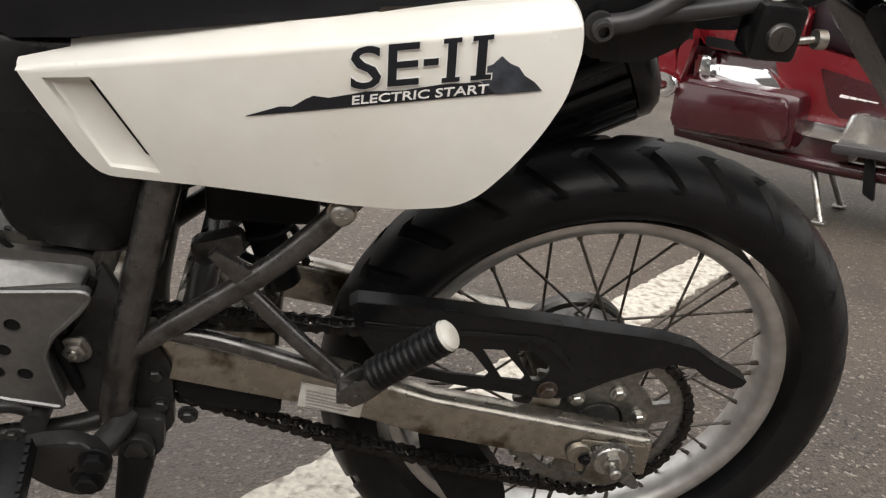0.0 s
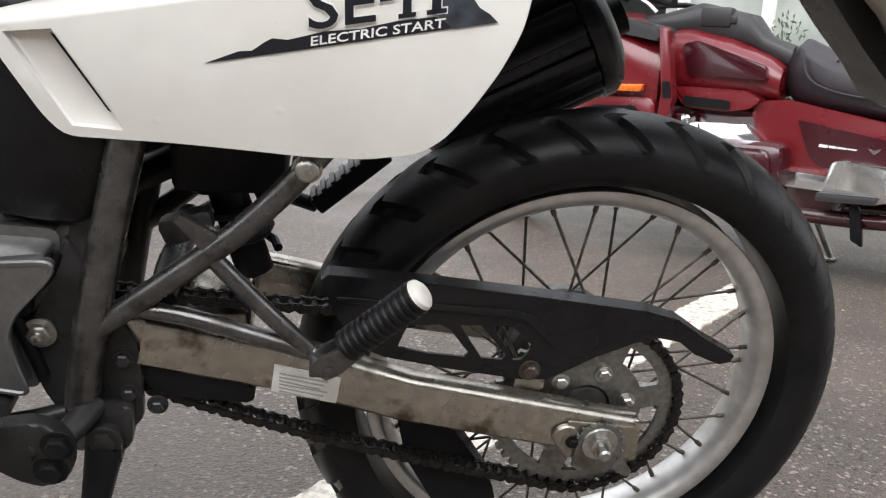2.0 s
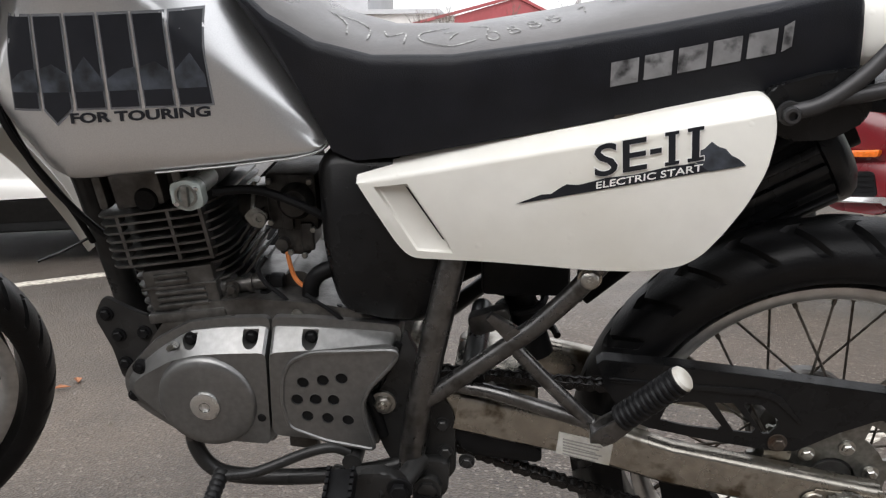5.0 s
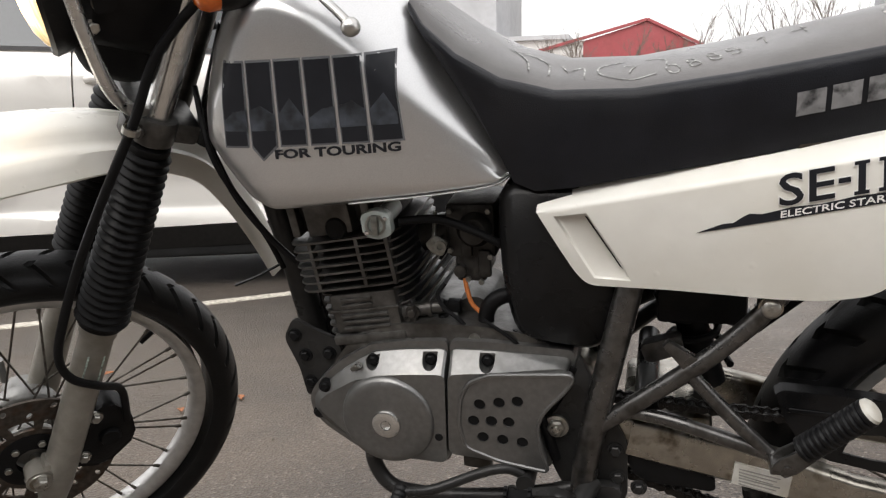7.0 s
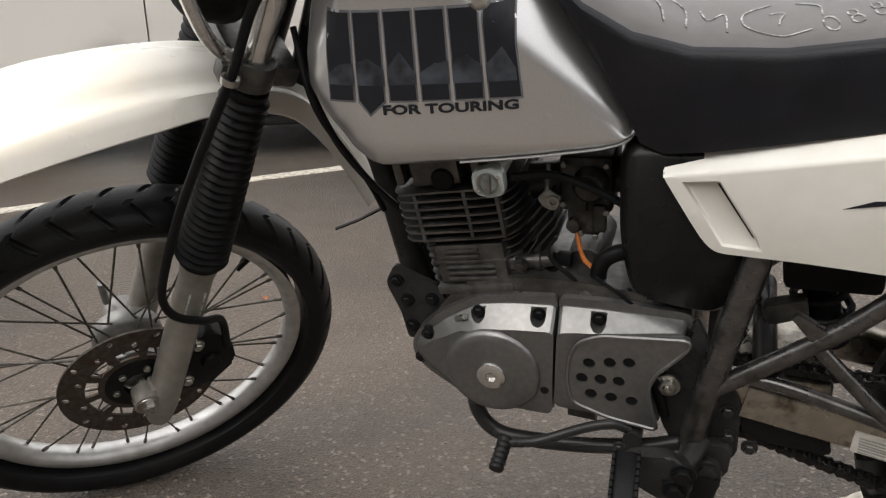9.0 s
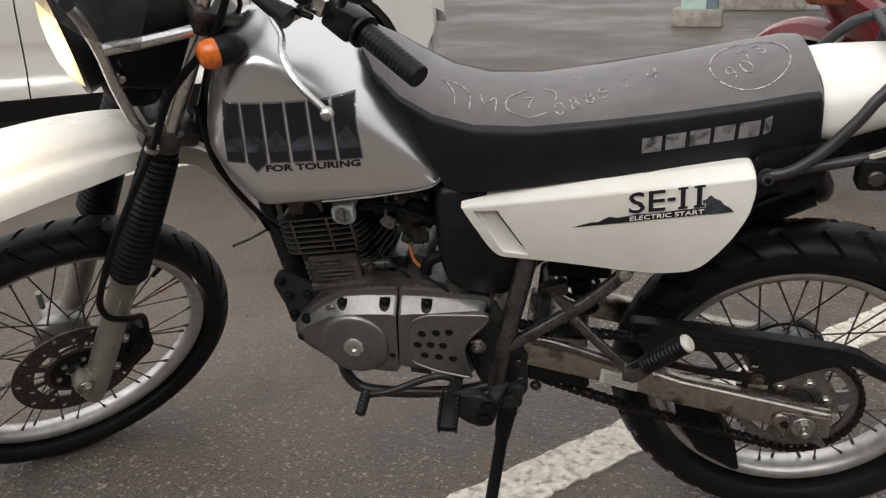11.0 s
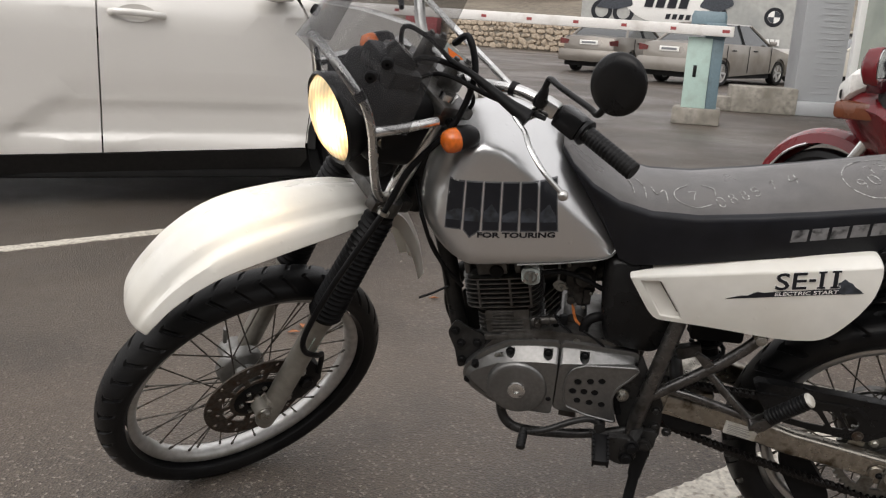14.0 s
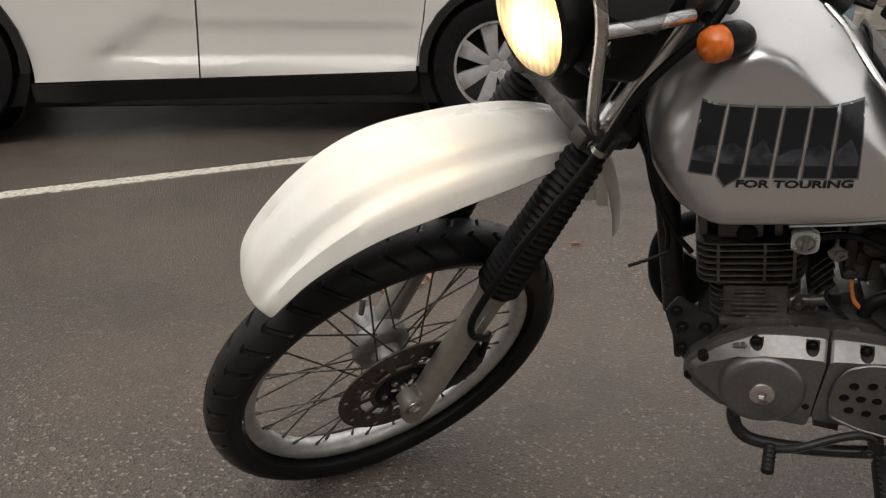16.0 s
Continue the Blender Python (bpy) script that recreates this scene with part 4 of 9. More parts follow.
GUARD = [(-0.290, 0.475), (-0.283, 0.481), (-0.240, 0.478), (-0.195, 0.475), (-0.075, 0.462), (0.045, 0.447), (0.082, 0.437), (0.115, 0.415), (0.153, 0.394), (0.150, 0.387), (0.138, 0.384), (0.108, 0.396), (0.088, 0.411),
         (0.065, 0.416), (0.038, 0.409), (-0.002, 0.391), (-0.032, 0.373), (-0.050, 0.363), (-0.080, 0.363), (-0.155, 0.375), (-0.225, 0.389), (-0.252, 0.401), (-0.278, 0.441)]
GAPS = [[(-0.203, 0.427), (-0.170, 0.428), (-0.160, 0.423), (-0.138, 0.395), (-0.142, 0.390), (-0.180, 0.394), (-0.212, 0.401)],
        [(-0.150, 0.428), (-0.128, 0.428), (-0.098, 0.393), (-0.102, 0.387), (-0.124, 0.389)],
        [(-0.116, 0.428), (-0.096, 0.428), (-0.072, 0.405), (-0.074, 0.397), (-0.082, 0.387), (-0.090, 0.387)]]
chain_guard = part("chain_guard", join(plate(GUARD, -0.089, -0.086, holes=GAPS), sweep([Vector((x, -0.078, z - 0.001)) for x, z in GUARD[0:9]], [(-0.010, -0.0015), (0.010, -0.0015), (0.010, 0.0015), (-0.010, 0.0015)], up=(0, 0, 1))), BLACK, bike, "black plastic chain guard")
part("ridge", plate([(-0.275, 0.453), (-0.190, 0.447), (-0.100, 0.441), (-0.080, 0.435), (-0.050, 0.403), (-0.045, 0.404), (-0.073, 0.441), (-0.095, 0.448), (-0.190, 0.453), (-0.275, 0.459)], -0.0915, -0.0888, 0.0008), BLACK, chain_guard)
part("bolt", hexbolt((-0.071, -0.090, 0.375), (0, -1, 0), 0.0085, 0.007), RUSTY, chain_guard)
part("mounting_tab", plate(rounded([(-0.085, 0.346), (-0.052, 0.348), (-0.052, 0.376), (-0.082, 0.378)], 0.005), -0.0865, -0.084), ALU, chain_guard)

# the flap under the swingarm
part("lower_chain_guide", plate(rounded([(-0.205, 0.300), (-0.150, 0.292), (-0.110, 0.235), (-0.085, 0.195), (-0.068, 0.122), (-0.082, 0.125), (-0.150, 0.165), (-0.190, 0.235)], 0.008), -0.06, -0.028, 0.003), BLACK_MATT, bike, "black rubber chain guide")
part("chain_slider", plate(rounded([(-0.47, 0.385), (-0.36, 0.362), (-0.352, 0.335), (-0.45, 0.345)], 0.01), -0.095, -0.055, 0.003), BLACK_MATT, bike)

# -- frame --
part("main_tube", tube([(-0.448, -0.070, 0.72), (-0.455, -0.088, 0.645), (-0.463, -0.104, 0.60), (-0.497, -0.112, 0.455), (-0.515, -0.110, 0.36), (-0.518, -0.108, 0.30)], 0.0165, 16), FRAME, bike, "dark grey painted frame tube")
part("subframe_tube", tube([(-0.508, -0.114, 0.424), (-0.391, -0.116, 0.516), (-0.346, -0.117, 0.557), (-0.304, -0.116, 0.604), (-0.22, -0.085, 0.70), (-0.14, -0.08, 0.79)], 0.0115, 14), FRAME, bike)
part("peg_tube", tube([(-0.388, -0.117, 0.510), (-0.345, -0.120, 0.463), (-0.295, -0.124, 0.412)], 0.0088, 12), FRAME, bike)
part("peg_tube", tube([(-0.462, -0.112, 0.455), (-0.406, -0.116, 0.446), (-0.295, -0.124, 0.415)], 0.0088, 12), FRAME, bike)
part("gusset", plate([(-0.421, 0.549), (-0.415, 0.556), (-0.374, 0.531), (-0.370, 0.520), (-0.388, 0.508)], -0.124, -0.112, 0.002), FRAME, bike)
part("pivot_plate", plate(rounded([(-0.520, 0.525), (-0.492, 0.46), (-0.462, 0.405), (-0.462, 0.318), (-0.485, 0.300), (-0.530, 0.305), (-0.556, 0.360), (-0.565, 0.42), (-0.540, 0.46)], 0.012), -0.1015, -0.092, 0.003), FRAME_DARK, bike, "dark steel swingarm pivot plate")
part("pivot_bolt", join(hexbolt((-0.55, -0.103, 0.421), (0, -1, 0), 0.0115, 0.009), lathe([(0, 0.012), (0.005, 0.011), (0.006, 0)], 12, pose(-0.55, -0.105, 0.421) @ Y_LEFT)), STEEL, bike, "zinc pivot bolt")
for x, z in ((-0.474, 0.352), (-0.448, 0.338), (-0.477, 0.392)):
    part("frame_bolt", hexbolt((x, -0.102, z), (0, -1, 0), 0.0075, 0.007), FRAME_DARK, bike)
part("panel_bolt", join(lathe([(0, 0.003), (0.006, 0.003), (0.009, 0.0015), (0.0105, 0.0), (0.0105, -0.006)], 20, pose(-0.306, -0.130, 0.603) @ Y_LEFT), box(-0.311, -0.301, -0.1348, -0.1338, 0.602, 0.604), box(-0.307, -0.305, -0.1348, -0.1338, 0.598, 0.608)), STEEL, bike, "cross-head panel screw")
part("bolt_boss", lathe([(0.0, -0.002), (0.0135, -0.002), (0.0135, -0.02), (0, -0.02)], 20, pose(-0.306, -0.126, 0.603) @ Y_LEFT), ALU, bike)

# right-hand frame tubes, seen between the near ones
part("main_tube", tube([(-0.448, 0.112, 0.72), (-0.462, 0.112, 0.605), (-0.497, 0.112, 0.455), (-0.515, 0.110, 0.36), (-0.518, 0.108, 0.30)], 0.0165, 12), FRAME_DARK, bike)
part("subframe_tube", tube([(-0.508, 0.114, 0.428), (-0.383, 0.116, 0.533), (-0.300, 0.118, 0.611), (-0.14, 0.112, 0.79)], 0.0125, 12), FRAME_DARK, bike)
part("cross_tube", rod((-0.44, -0.1, 0.455), (-0.44, 0.1, 0.455), 0.015), FRAME_DARK, bike)
shock = part("shock_absorber", rod((-0.36, 0, 0.44), (-0.44, 0, 0.70), 0.02), BLACK_MATT, bike, "black coil-spring shock absorber")
coil = [Vector((-0.368 - 0.0085 * k / 12, 0, 0.466 + 0.0276 * k / 12)) + V(0.032 * math.cos(k * math.pi / 6), 0.032 * math.sin(k * math.pi / 6), 0) for k in range(96)]
part("spring", sweep(coil, circle(0.005, 8)), BLACK_MATT, shock)
part("shock_link", plate(rounded([(-0.45, 0.512), (-0.40, 0.528), (-0.395, 0.505), (-0.44, 0.487)], 0.006), -0.05, -0.03, 0.003), ENGINE_LIGHT, bike)
part("rear_brake_hose", tube([(-0.30, -0.105, 0.595), (-0.335, -0.095, 0.55), (-0.38, -0.098, 0.508), (-0.40, -0.09, 0.49)], 0.0045, 8), BLACK_MATT, bike)
part("battery_box", box(-0.43, -0.325, -0.075, 0.06, 0.555, 0.68, 0.008), BLACK_MATT, bike)
part("far_peg_bracket", tube([(-0.39, 0.12, 0.50), (-0.35, 0.14, 0.474), (-0.298, 0.150, 0.452)], 0.009, 10), BLACK_MATT, bike)
far_peg = part("far_footpeg", moved(box(-0.016, 0.016, -0.012, 0.012, -0.055, 0.055, 0.004), along((-0.258, 0.152, 0.490), (-0.221, 0.154, 0.522))), RUBBER, bike, "folded black passenger footpeg")
for k in range(7):
    part("rib", moved(box(-0.0165, 0.0165, 0.011, 0.0145, -0.050 + 0.0145 * k, -0.043 + 0.0145 * k, 0.001), along((-0.258, 0.152, 0.490), (-0.221, 0.154, 0.522))), RUBBER, far_peg)

# passenger footpeg: folded up and back
def ribbed(a, b, r, ribs, deep=0.15, n=20):
    a, b = Vector(a), Vector(b)
    L = (b - a).length
    prof = [(0, 0)]
    for i in range(ribs):
        z0, z1 = L * i / ribs, L * (i + 1) / ribs
        prof += [(r * (1 - deep), z0 + 0.0002), (r, z0 + (z1 - z0) * 0.25), (r, z0 + (z1 - z0) * 0.7), (r * (1 - deep), z1)]
    prof.append((0, L))
    return lathe(prof, n, along(a, b))


passenger_peg = part("passenger_footpeg", ribbed((-0.266, -0.146, 0.437), (-0.204, -0.163, 0.503), 0.0165, 12, 0.14), RUBBER, bike, "ribbed black rubber passenger footpeg")
part("end_cap", lathe([(0, 0.004), (0.011, 0.0035), (0.0145, 0.001), (0.0155, -0.003), (0, -0.003)], 22, along((-0.203, -0.1633, 0.504), (-0.1824, -0.169, 0.526))), PAPER, passenger_peg, "pale worn end face")
part("clevis", join(plate([(-0.300, 0.418), (-0.290, 0.430), (-0.266, 0.446), (-0.252, 0.432), (-0.272, 0.412), (-0.284, 0.406)], -0.158, -0.153, 0.001), plate([(-0.300, 0.418), (-0.290, 0.430), (-0.266, 0.446), (-0.252, 0.432), (-0.272, 0.412), (-0.284, 0.406)], -0.138, -0.133, 0.001),
                    box(-0.30, -0.284, -0.156, -0.134, 0.408, 0.422, 0.002), rod((-0.282, -0.161, 0.419), (-0.282, -0.131, 0.419), 0.004)), FRAME, passenger_peg, "steel footpeg clevis")

# -- muffler and tail --
MUF = along((-0.34, 0.112, 0.507), (-0.004, 0.114, 0.690))
muffler = part("muffler", lathe([(0, 0.165), (0.045, 0.167), (0.062, 0.178), (0.069, 0.20), (0.069, 0.368), (0.075, 0.371), (0.075, 0.384), (0.067, 0.396), (0.052, 0.404), (0, 0.402)], 36, MUF), MUFFLER, bike, "ribbed matt black muffler with water drops")
for a in range(-150, -30, 20):
    part("rib", moved(box(-0.0065, 0.0065, -0.0790, -0.062, 0.19, 0.368, 0.003), MUF @ Matrix.Rotation(radians(a), 4, "Z")), MUFFLER, muffler)
part("outlet", lathe([(0.020, 0.0), (0.023, 0.0), (0.023, 0.03), (0.019, 0.03), (0.019, 0.0)], 20, MUF @ pose(0.01, 0.0, 0.396)), BLACK_MATT, muffler)
tail = part("tail_cowl", loft([ring_section(x, z0, z1, w, low=3.2, high=4.0, tip=0.86) for x, z0, z1, w in ((-0.052, 0.822, 0.909, 0.112), (-0.02, 0.818, 0.915, 0.110), (0.05, 0.84, 0.920, 0.098), (0.12, 0.862, 0.923, 0.086), (0.19, 0.885, 0.924, 0.074), (0.215, 0.893, 0.918, 0.068))]), WHITE, bike, "white plastic tail cowl")
part("tail_lamp", box(0.205, 0.245, -0.055, 0.055, 0.895, 0.945, 0.01), RED_LENS, tail)
part("rear_mudguard", sweep(smooth_path([(-0.10, 0, 0.80), (0.02, 0, 0.79), (0.12, 0, 0.835), (0.24, 0, 0.86), (0.36, 0, 0.77)], 5), [(-0.07, -0.012), (-0.065, 0.004), (0, 0.01), (0.065, 0.004), (0.07, -0.012), (0.06, -0.004), (0, 0.005), (-0.06, -0.004)], up=(0, 0, 1)), BLACK, bike, "black rear mudguard")
part("number_plate_bracket", plate(rounded([(0.165, 0.812), (0.20, 0.79), (0.245, 0.735), (0.318, 0.658), (0.300, 0.650), (0.262, 0.690), (0.225, 0.722), (0.150, 0.795)], 0.008), -0.045, 0.045, 0.004), BLACK, bike, "black plate bracket")
part("number_plate", moved(box(-0.10, 0.10, -0.095, 0.095, -0.0015, 0.0015), pose(0.262, 0, 0.730, 0, 38)), PAPER, bike, "dirty white back of a number plate")
for s in (-1, 1):
    part("indicator_stalk", rod((0.215, s * 0.06, 0.845), (0.235, s * 0.115, 0.85), 0.009), BLACK, bike)
    ind = part("rear_indicator", moved(lathe([(0, 0.03), (0.016, 0.026), (0.024, 0.015), (0.026, 0.0), (0.022, -0.02), (0, -0.03)], 20), pose(0.245, s * 0.14, 0.852, 0, 90)), BLACK, bike)
    part("lens", lathe([(0, 0.022), (0.014, 0.020), (0.022, 0.010), (0.0235, 0.0)], 20, pose(0.258, s * 0.14, 0.852, 0, 90)), AMBER, ind, "amber lens")

# luggage rack
rack = part("luggage_rack", tube([(-0.122, -0.144, 0.794), (-0.090, -0.146, 0.804), (-0.054, -0.144, 0.832), (-0.016, -0.138, 0.876), (0.010, -0.129, 0.910), (0.045, -0.12, 0.935), (0.15, -0.118, 0.957), (0.27, -0.115, 0.975), (0.33, -0.09, 0.985), (0.345, 0, 0.988),
                                  (0.33, 0.09, 0.985), (0.27, 0.115, 0.975), (0.15, 0.118, 0.957), (0.045, 0.12, 0.935), (0.010, 0.129, 0.910), (-0.016, 0.138, 0.876), (-0.054, 0.144, 0.832), (-0.090, 0.146, 0.804), (-0.122, 0.144, 0.794)], 0.0085, 12), RACK, bike, "dark grey tubular luggage rack")
part("rail", tube([(-0.088, -0.145, 0.806), (-0.03, -0.143, 0.817), (0.027, -0.140, 0.832), (0.064, -0.132, 0.862), (0.073, -0.126, 0.90), (0.075, -0.12, 0.938)], 0.008, 10), RACK, rack)
part("rail", tube([(-0.088, 0.145, 0.806), (-0.03, 0.143, 0.817), (0.027, 0.140, 0.832), (0.064, 0.132, 0.862), (0.073, 0.126, 0.90), (0.075, 0.12, 0.938)], 0.008, 10), RACK, rack)
for x, z in ((0.055, 0.940), (0.17, 0.962), (0.27, 0.977)):
    part("cross_bar", rod((x, -0.118, z), (x, 0.118, z), 0.008), RACK, rack)
for y in (-0.04, 0.04):
    part("rail", tube([(0.055, y, 0.943), (0.17, y, 0.963), (0.345, y, 0.988)], 0.0065, 8), RACK, rack)
part("hook", join(rod((0.075, -0.119, 0.94), (0.075, -0.128, 0.922), 0.003, n=8), lathe([(0, 0.005), (0.005, 0.003), (0.005, -0.003), (0, -0.005)], 10, pose(0.075, -0.129, 0.919))), RACK, rack)
part("sticker", plate([(0.005, 0.833), (0.045, 0.848), (0.047, 0.841), (0.007, 0.826)], -0.1505, -0.1480), PAPER, rack)
part("rack_bolt", join(lathe([(0.0045, 0.006), (0.0075, 0.006), (0.0085, 0.004), (0.0085, -0.002), (0, -0.002)], 18, pose(-0.121, -0.152, 0.794) @ Y_LEFT), lathe([(0, 0.001), (0.005, 0.001)], 6, pose(-0.121, -0.152, 0.794) @ Y_LEFT), lathe([(0.0, -0.002), (0.012, -0.002), (0.012, -0.008), (0, -0.008)], 20, pose(-0.121, -0.150, 0.794) @ Y_LEFT)), RACK, rack, "zinc socket-head bolt")
part("rack_bracket", plate(rounded([(-0.142, 0.815), (-0.09, 0.830), (-0.042, 0.835), (-0.040, 0.785), (-0.075, 0.764), (-0.12, 0.762), (-0.142, 0.78)], 0.01), -0.133, -0.105, 0.004), BLACK, bike)
helmet_lock = part("helmet_lock", box(-0.004, 0.036, -0.16, -0.125, 0.782, 0.828, 0.006), BLACK, bike, "black helmet lock under the rack")
part("key_face", join(lathe([(0, 0.003), (0.010, 0.003), (0.012, 0.0), (0.012, -0.002)], 20, pose(0.017, -0.1605, 0.803) @ Y_LEFT), box(0.016, 0.018, -0.1645, -0.163, 0.798, 0.808)), FRAME, helmet_lock, "steel lock face with a keyhole")
part("lock_pin", join(rod((0.034, -0.145, 0.796), (0.056, -0.145, 0.800), 0.003), lathe([(0, 0.006), (0.008, 0.004), (0.008, -0.004), (0, -0.006)], 14, pose(0.058, -0.145, 0.800, 0, 90))), STEEL, helmet_lock)
part("seat_latch_gap", box(-0.29, -0.20, -0.12, -0.05, 0.775, 0.80, 0.003), RUSTY, bike)

# -- side stand --
stand = part("side_stand", join(rod((-0.497, -0.122, 0.305), (-0.535, -0.215, 0.050), 0.0115), rod((-0.496, -0.122, 0.305), (-0.506, -0.142, 0.245), 0.019, 0.0135)), BLACK_MATT, bike, "black steel side stand, folded down")
part("foot", moved(box(-0.02, 0.02, -0.018, 0.018, -0.004, 0.004, 0.003), pose(-0.537, -0.225, 0.0555, -13.5, 0, 20)), BLACK_MATT, stand)
part("pivot_bracket", join(plate(rounded([(-0.520, 0.345), (-0.468, 0.347), (-0.472, 0.297), (-0.495, 0.285), (-0.518, 0.290)], 0.010), -0.118, -0.100, 0.004), plate(rounded([(-0.512, 0.322), (-0.495, 0.331), (-0.478, 0.322), (-0.480, 0.282), (-0.512, 0.275)], 0.010), -0.131, -0.116, 0.003), hexbolt((-0.495, -0.131, 0.315), (0, -1, 0), 0.0125, 0.007)), FRAME_DARK, stand, "stand pivot bracket with its bolt")
part("stand_spring", tube([(-0.49, -0.13, 0.30), (-0.515, -0.15, 0.20), (-0.525, -0.17, 0.14)], 0.0055, 8), BLACK_MATT, stand)
# -- engine --
engine = part("engine", join(box(-0.84, -0.55, -0.085, 0.10, 0.375, 0.515, 0.02), plate(rounded([(-0.872, 0.45), (-0.835, 0.505), (-0.800, 0.545), (-0.700, 0.552), (-0.620, 0.548), (-0.555, 0.535), (-0.53, 0.44), (-0.56, 0.37), (-0.80, 0.37)], 0.02), -0.09, 0.09, 0.01)), ENGINE_LIGHT, bike, "air-cooled single-cylinder engine in grey")


def cast_cover(flange, body, face, spots, rim=0.010):
    """A cast cover: a thin dark flange, a body that stands on it, and a facet that slopes up to the face. Points are (x, z); those of the face are (x, z, y)."""
    a, b = rounded(flange, rim, 3), rounded(body, rim, 3)
    f = rounded([q[:2] for q in face], rim, 3)
    ys = [q[2] for q in face for _ in range(4)]
    return join(loft([[(x, -0.070, z) for x, z in a], [(x, -0.097, z) for x, z in a], [(x * 0.999 - 0.0007, -0.099, z * 0.996 + 0.0018) for x, z in a]]),
                pocketed(loft([[(x, -0.090, z) for x, z in b], [(x, -0.1015, z) for x, z in b], [(x, y, z) for (x, z), y in zip(f, ys)]]), spots, 0.0098, -0.1035))


def pocketed(bm, spots, r, floor):
    """Sinks round-bottomed pockets that run out at the top into a cover."""
    me = bpy.data.meshes.new("t")
    bmesh.ops.recalc_face_normals(bm, faces=bm.faces[:])
    bm.to_mesh(me)
    ob = new("t", me)
    tools = []
    for x, z in spots:
        o = [(x + r * math.cos(radians(180 + 180 * i / 10)), z + r * math.sin(radians(180 + 180 * i / 10))) for i in range(11)] + [(x + r, z + 0.016), (x - r, z + 0.016)]
        cb = plate(o, -0.2, floor)
        bmesh.ops.recalc_face_normals(cb, faces=cb.faces[:])
        cm = bpy.data.meshes.new("t")
        cb.to_mesh(cm)
        tool = new("t", cm)
        mod = ob.modifiers.new("cut", "BOOLEAN")
        mod.operation, mod.object, mod.solver = "DIFFERENCE", tool, "EXACT"
        tools.append(tool)
    dg = bpy.context.evaluated_depsgraph_get()
    dg.update()
    out = bmesh.new()
    out.from_mesh(ob.evaluated_get(dg).to_mesh())
    for o in [ob] + tools:
        m = o.data
        bpy.data.objects.remove(o)
        bpy.data.meshes.remove(m)
    return out


GEN_SCREWS, SPR_SCREWS = [(-0.785, 0.5045), (-0.707, 0.510)], [(-0.633, 0.512)]
mag_cover = part("generator_cover", cast_cover(
    [(-0.884, 0.440), (-0.876, 0.456), (-0.836, 0.496), (-0.788, 0.523), (-0.743, 0.530), (-0.6845, 0.533), (-0.6925, 0.354), (-0.744, 0.356), (-0.803, 0.359), (-0.826, 0.367), (-0.867, 0.397), (-0.883, 0.418)],
    [(-0.877, 0.440), (-0.869, 0.453), (-0.830, 0.486), (-0.786, 0.513), (-0.742, 0.519), (-0.6850, 0.522), (-0.6920, 0.360), (-0.744, 0.362), (-0.801, 0.366), (-0.822, 0.375), (-0.861, 0.403), (-0.876, 0.420)],
    [(-0.866, 0.440, -0.110), (-0.858, 0.448, -0.110), (-0.818, 0.474, -0.116), (-0.782, 0.490, -0.124), (-0.742, 0.495, -0.125), (-0.6855, 0.498, -0.125), (-0.6915, 0.368, -0.125), (-0.744, 0.371, -0.125), (-0.798, 0.376, -0.124), (-0.815, 0.388, -0.120), (-0.852, 0.413, -0.110), (-0.866, 0.424, -0.110)], GEN_SCREWS), ENGINE, engine, "grey painted generator cover", smooth=25)
cap = part("generator_cap", lathe([(0, 0.0155), (0.050, 0.0150), (0.058, 0.0135), (0.0615, 0.010), (0.0635, 0.004), (0.0650, -0.01)], 56, pose(-0.766, -0.1175, 0.428) @ Y_LEFT), ENGINE, mag_cover, "round raised cover")
part("inspection_plug", join(lathe([(0.007, 0.0045), (0.015, 0.0045), (0.0185, 0.003), (0.0195, 0.0), (0.0195, -0.003)], 28, pose(-0.766, -0.133, 0.426) @ Y_LEFT), lathe([(0, 0.001), (0.007, 0.001), (0.007, 0.0045)], 6, pose(-0.766, -0.133, 0.426) @ Y_LEFT)), ALU_BRIGHT, mag_cover, "bright round inspection plug with a hexagon socket")
for i in range(6):
    x = -0.800 + i * 0.0105
    part("raised_mark", plate(rounded([(x, 0.369 + 0.0005 * i), (x + 0.008, 0.3695 + 0.0005 * i), (x + 0.008, 0.3765 + 0.0005 * i), (x, 0.376 + 0.0005 * i)], 0.002), -0.1275, -0.120), ENGINE_LIGHT, mag_cover)
for x, z in GEN_SCREWS + SPR_SCREWS:
    part("cover_screw", join(hexbolt((x, -0.1035, z - 0.001), (0, -1, 0), 0.0062, 0.006), lathe([(0, 0.0065), (0.003, 0.0065)], 8, pose(x, -0.1035, z - 0.001) @ Y_LEFT)), BLACK_MATT, mag_cover)
for x, z, y in ((-0.857, 0.4615, -0.1085), (-0.873, 0.417, -0.1015), (-0.6995, 0.4065, -0.1240)):
    part("cover_screw", join(lathe([(0, 0.0022), (0.0048, 0.0022), (0.0060, 0.0005), (0.0060, -0.008)], 14, pose(x, y, z) @ Y_LEFT), lathe([(0.0062, 0.0005), (0.0082, 0.0), (0.0090, -0.012)], 18, pose(x, y, z) @ Y_LEFT)), BLACK_MATT, mag_cover)
part("brass_stub", rod((-0.815, -0.104, 0.488), (-0.802, -0.112, 0.499), 0.0042), STEEL, mag_cover, "small brass-coloured wire clamp")

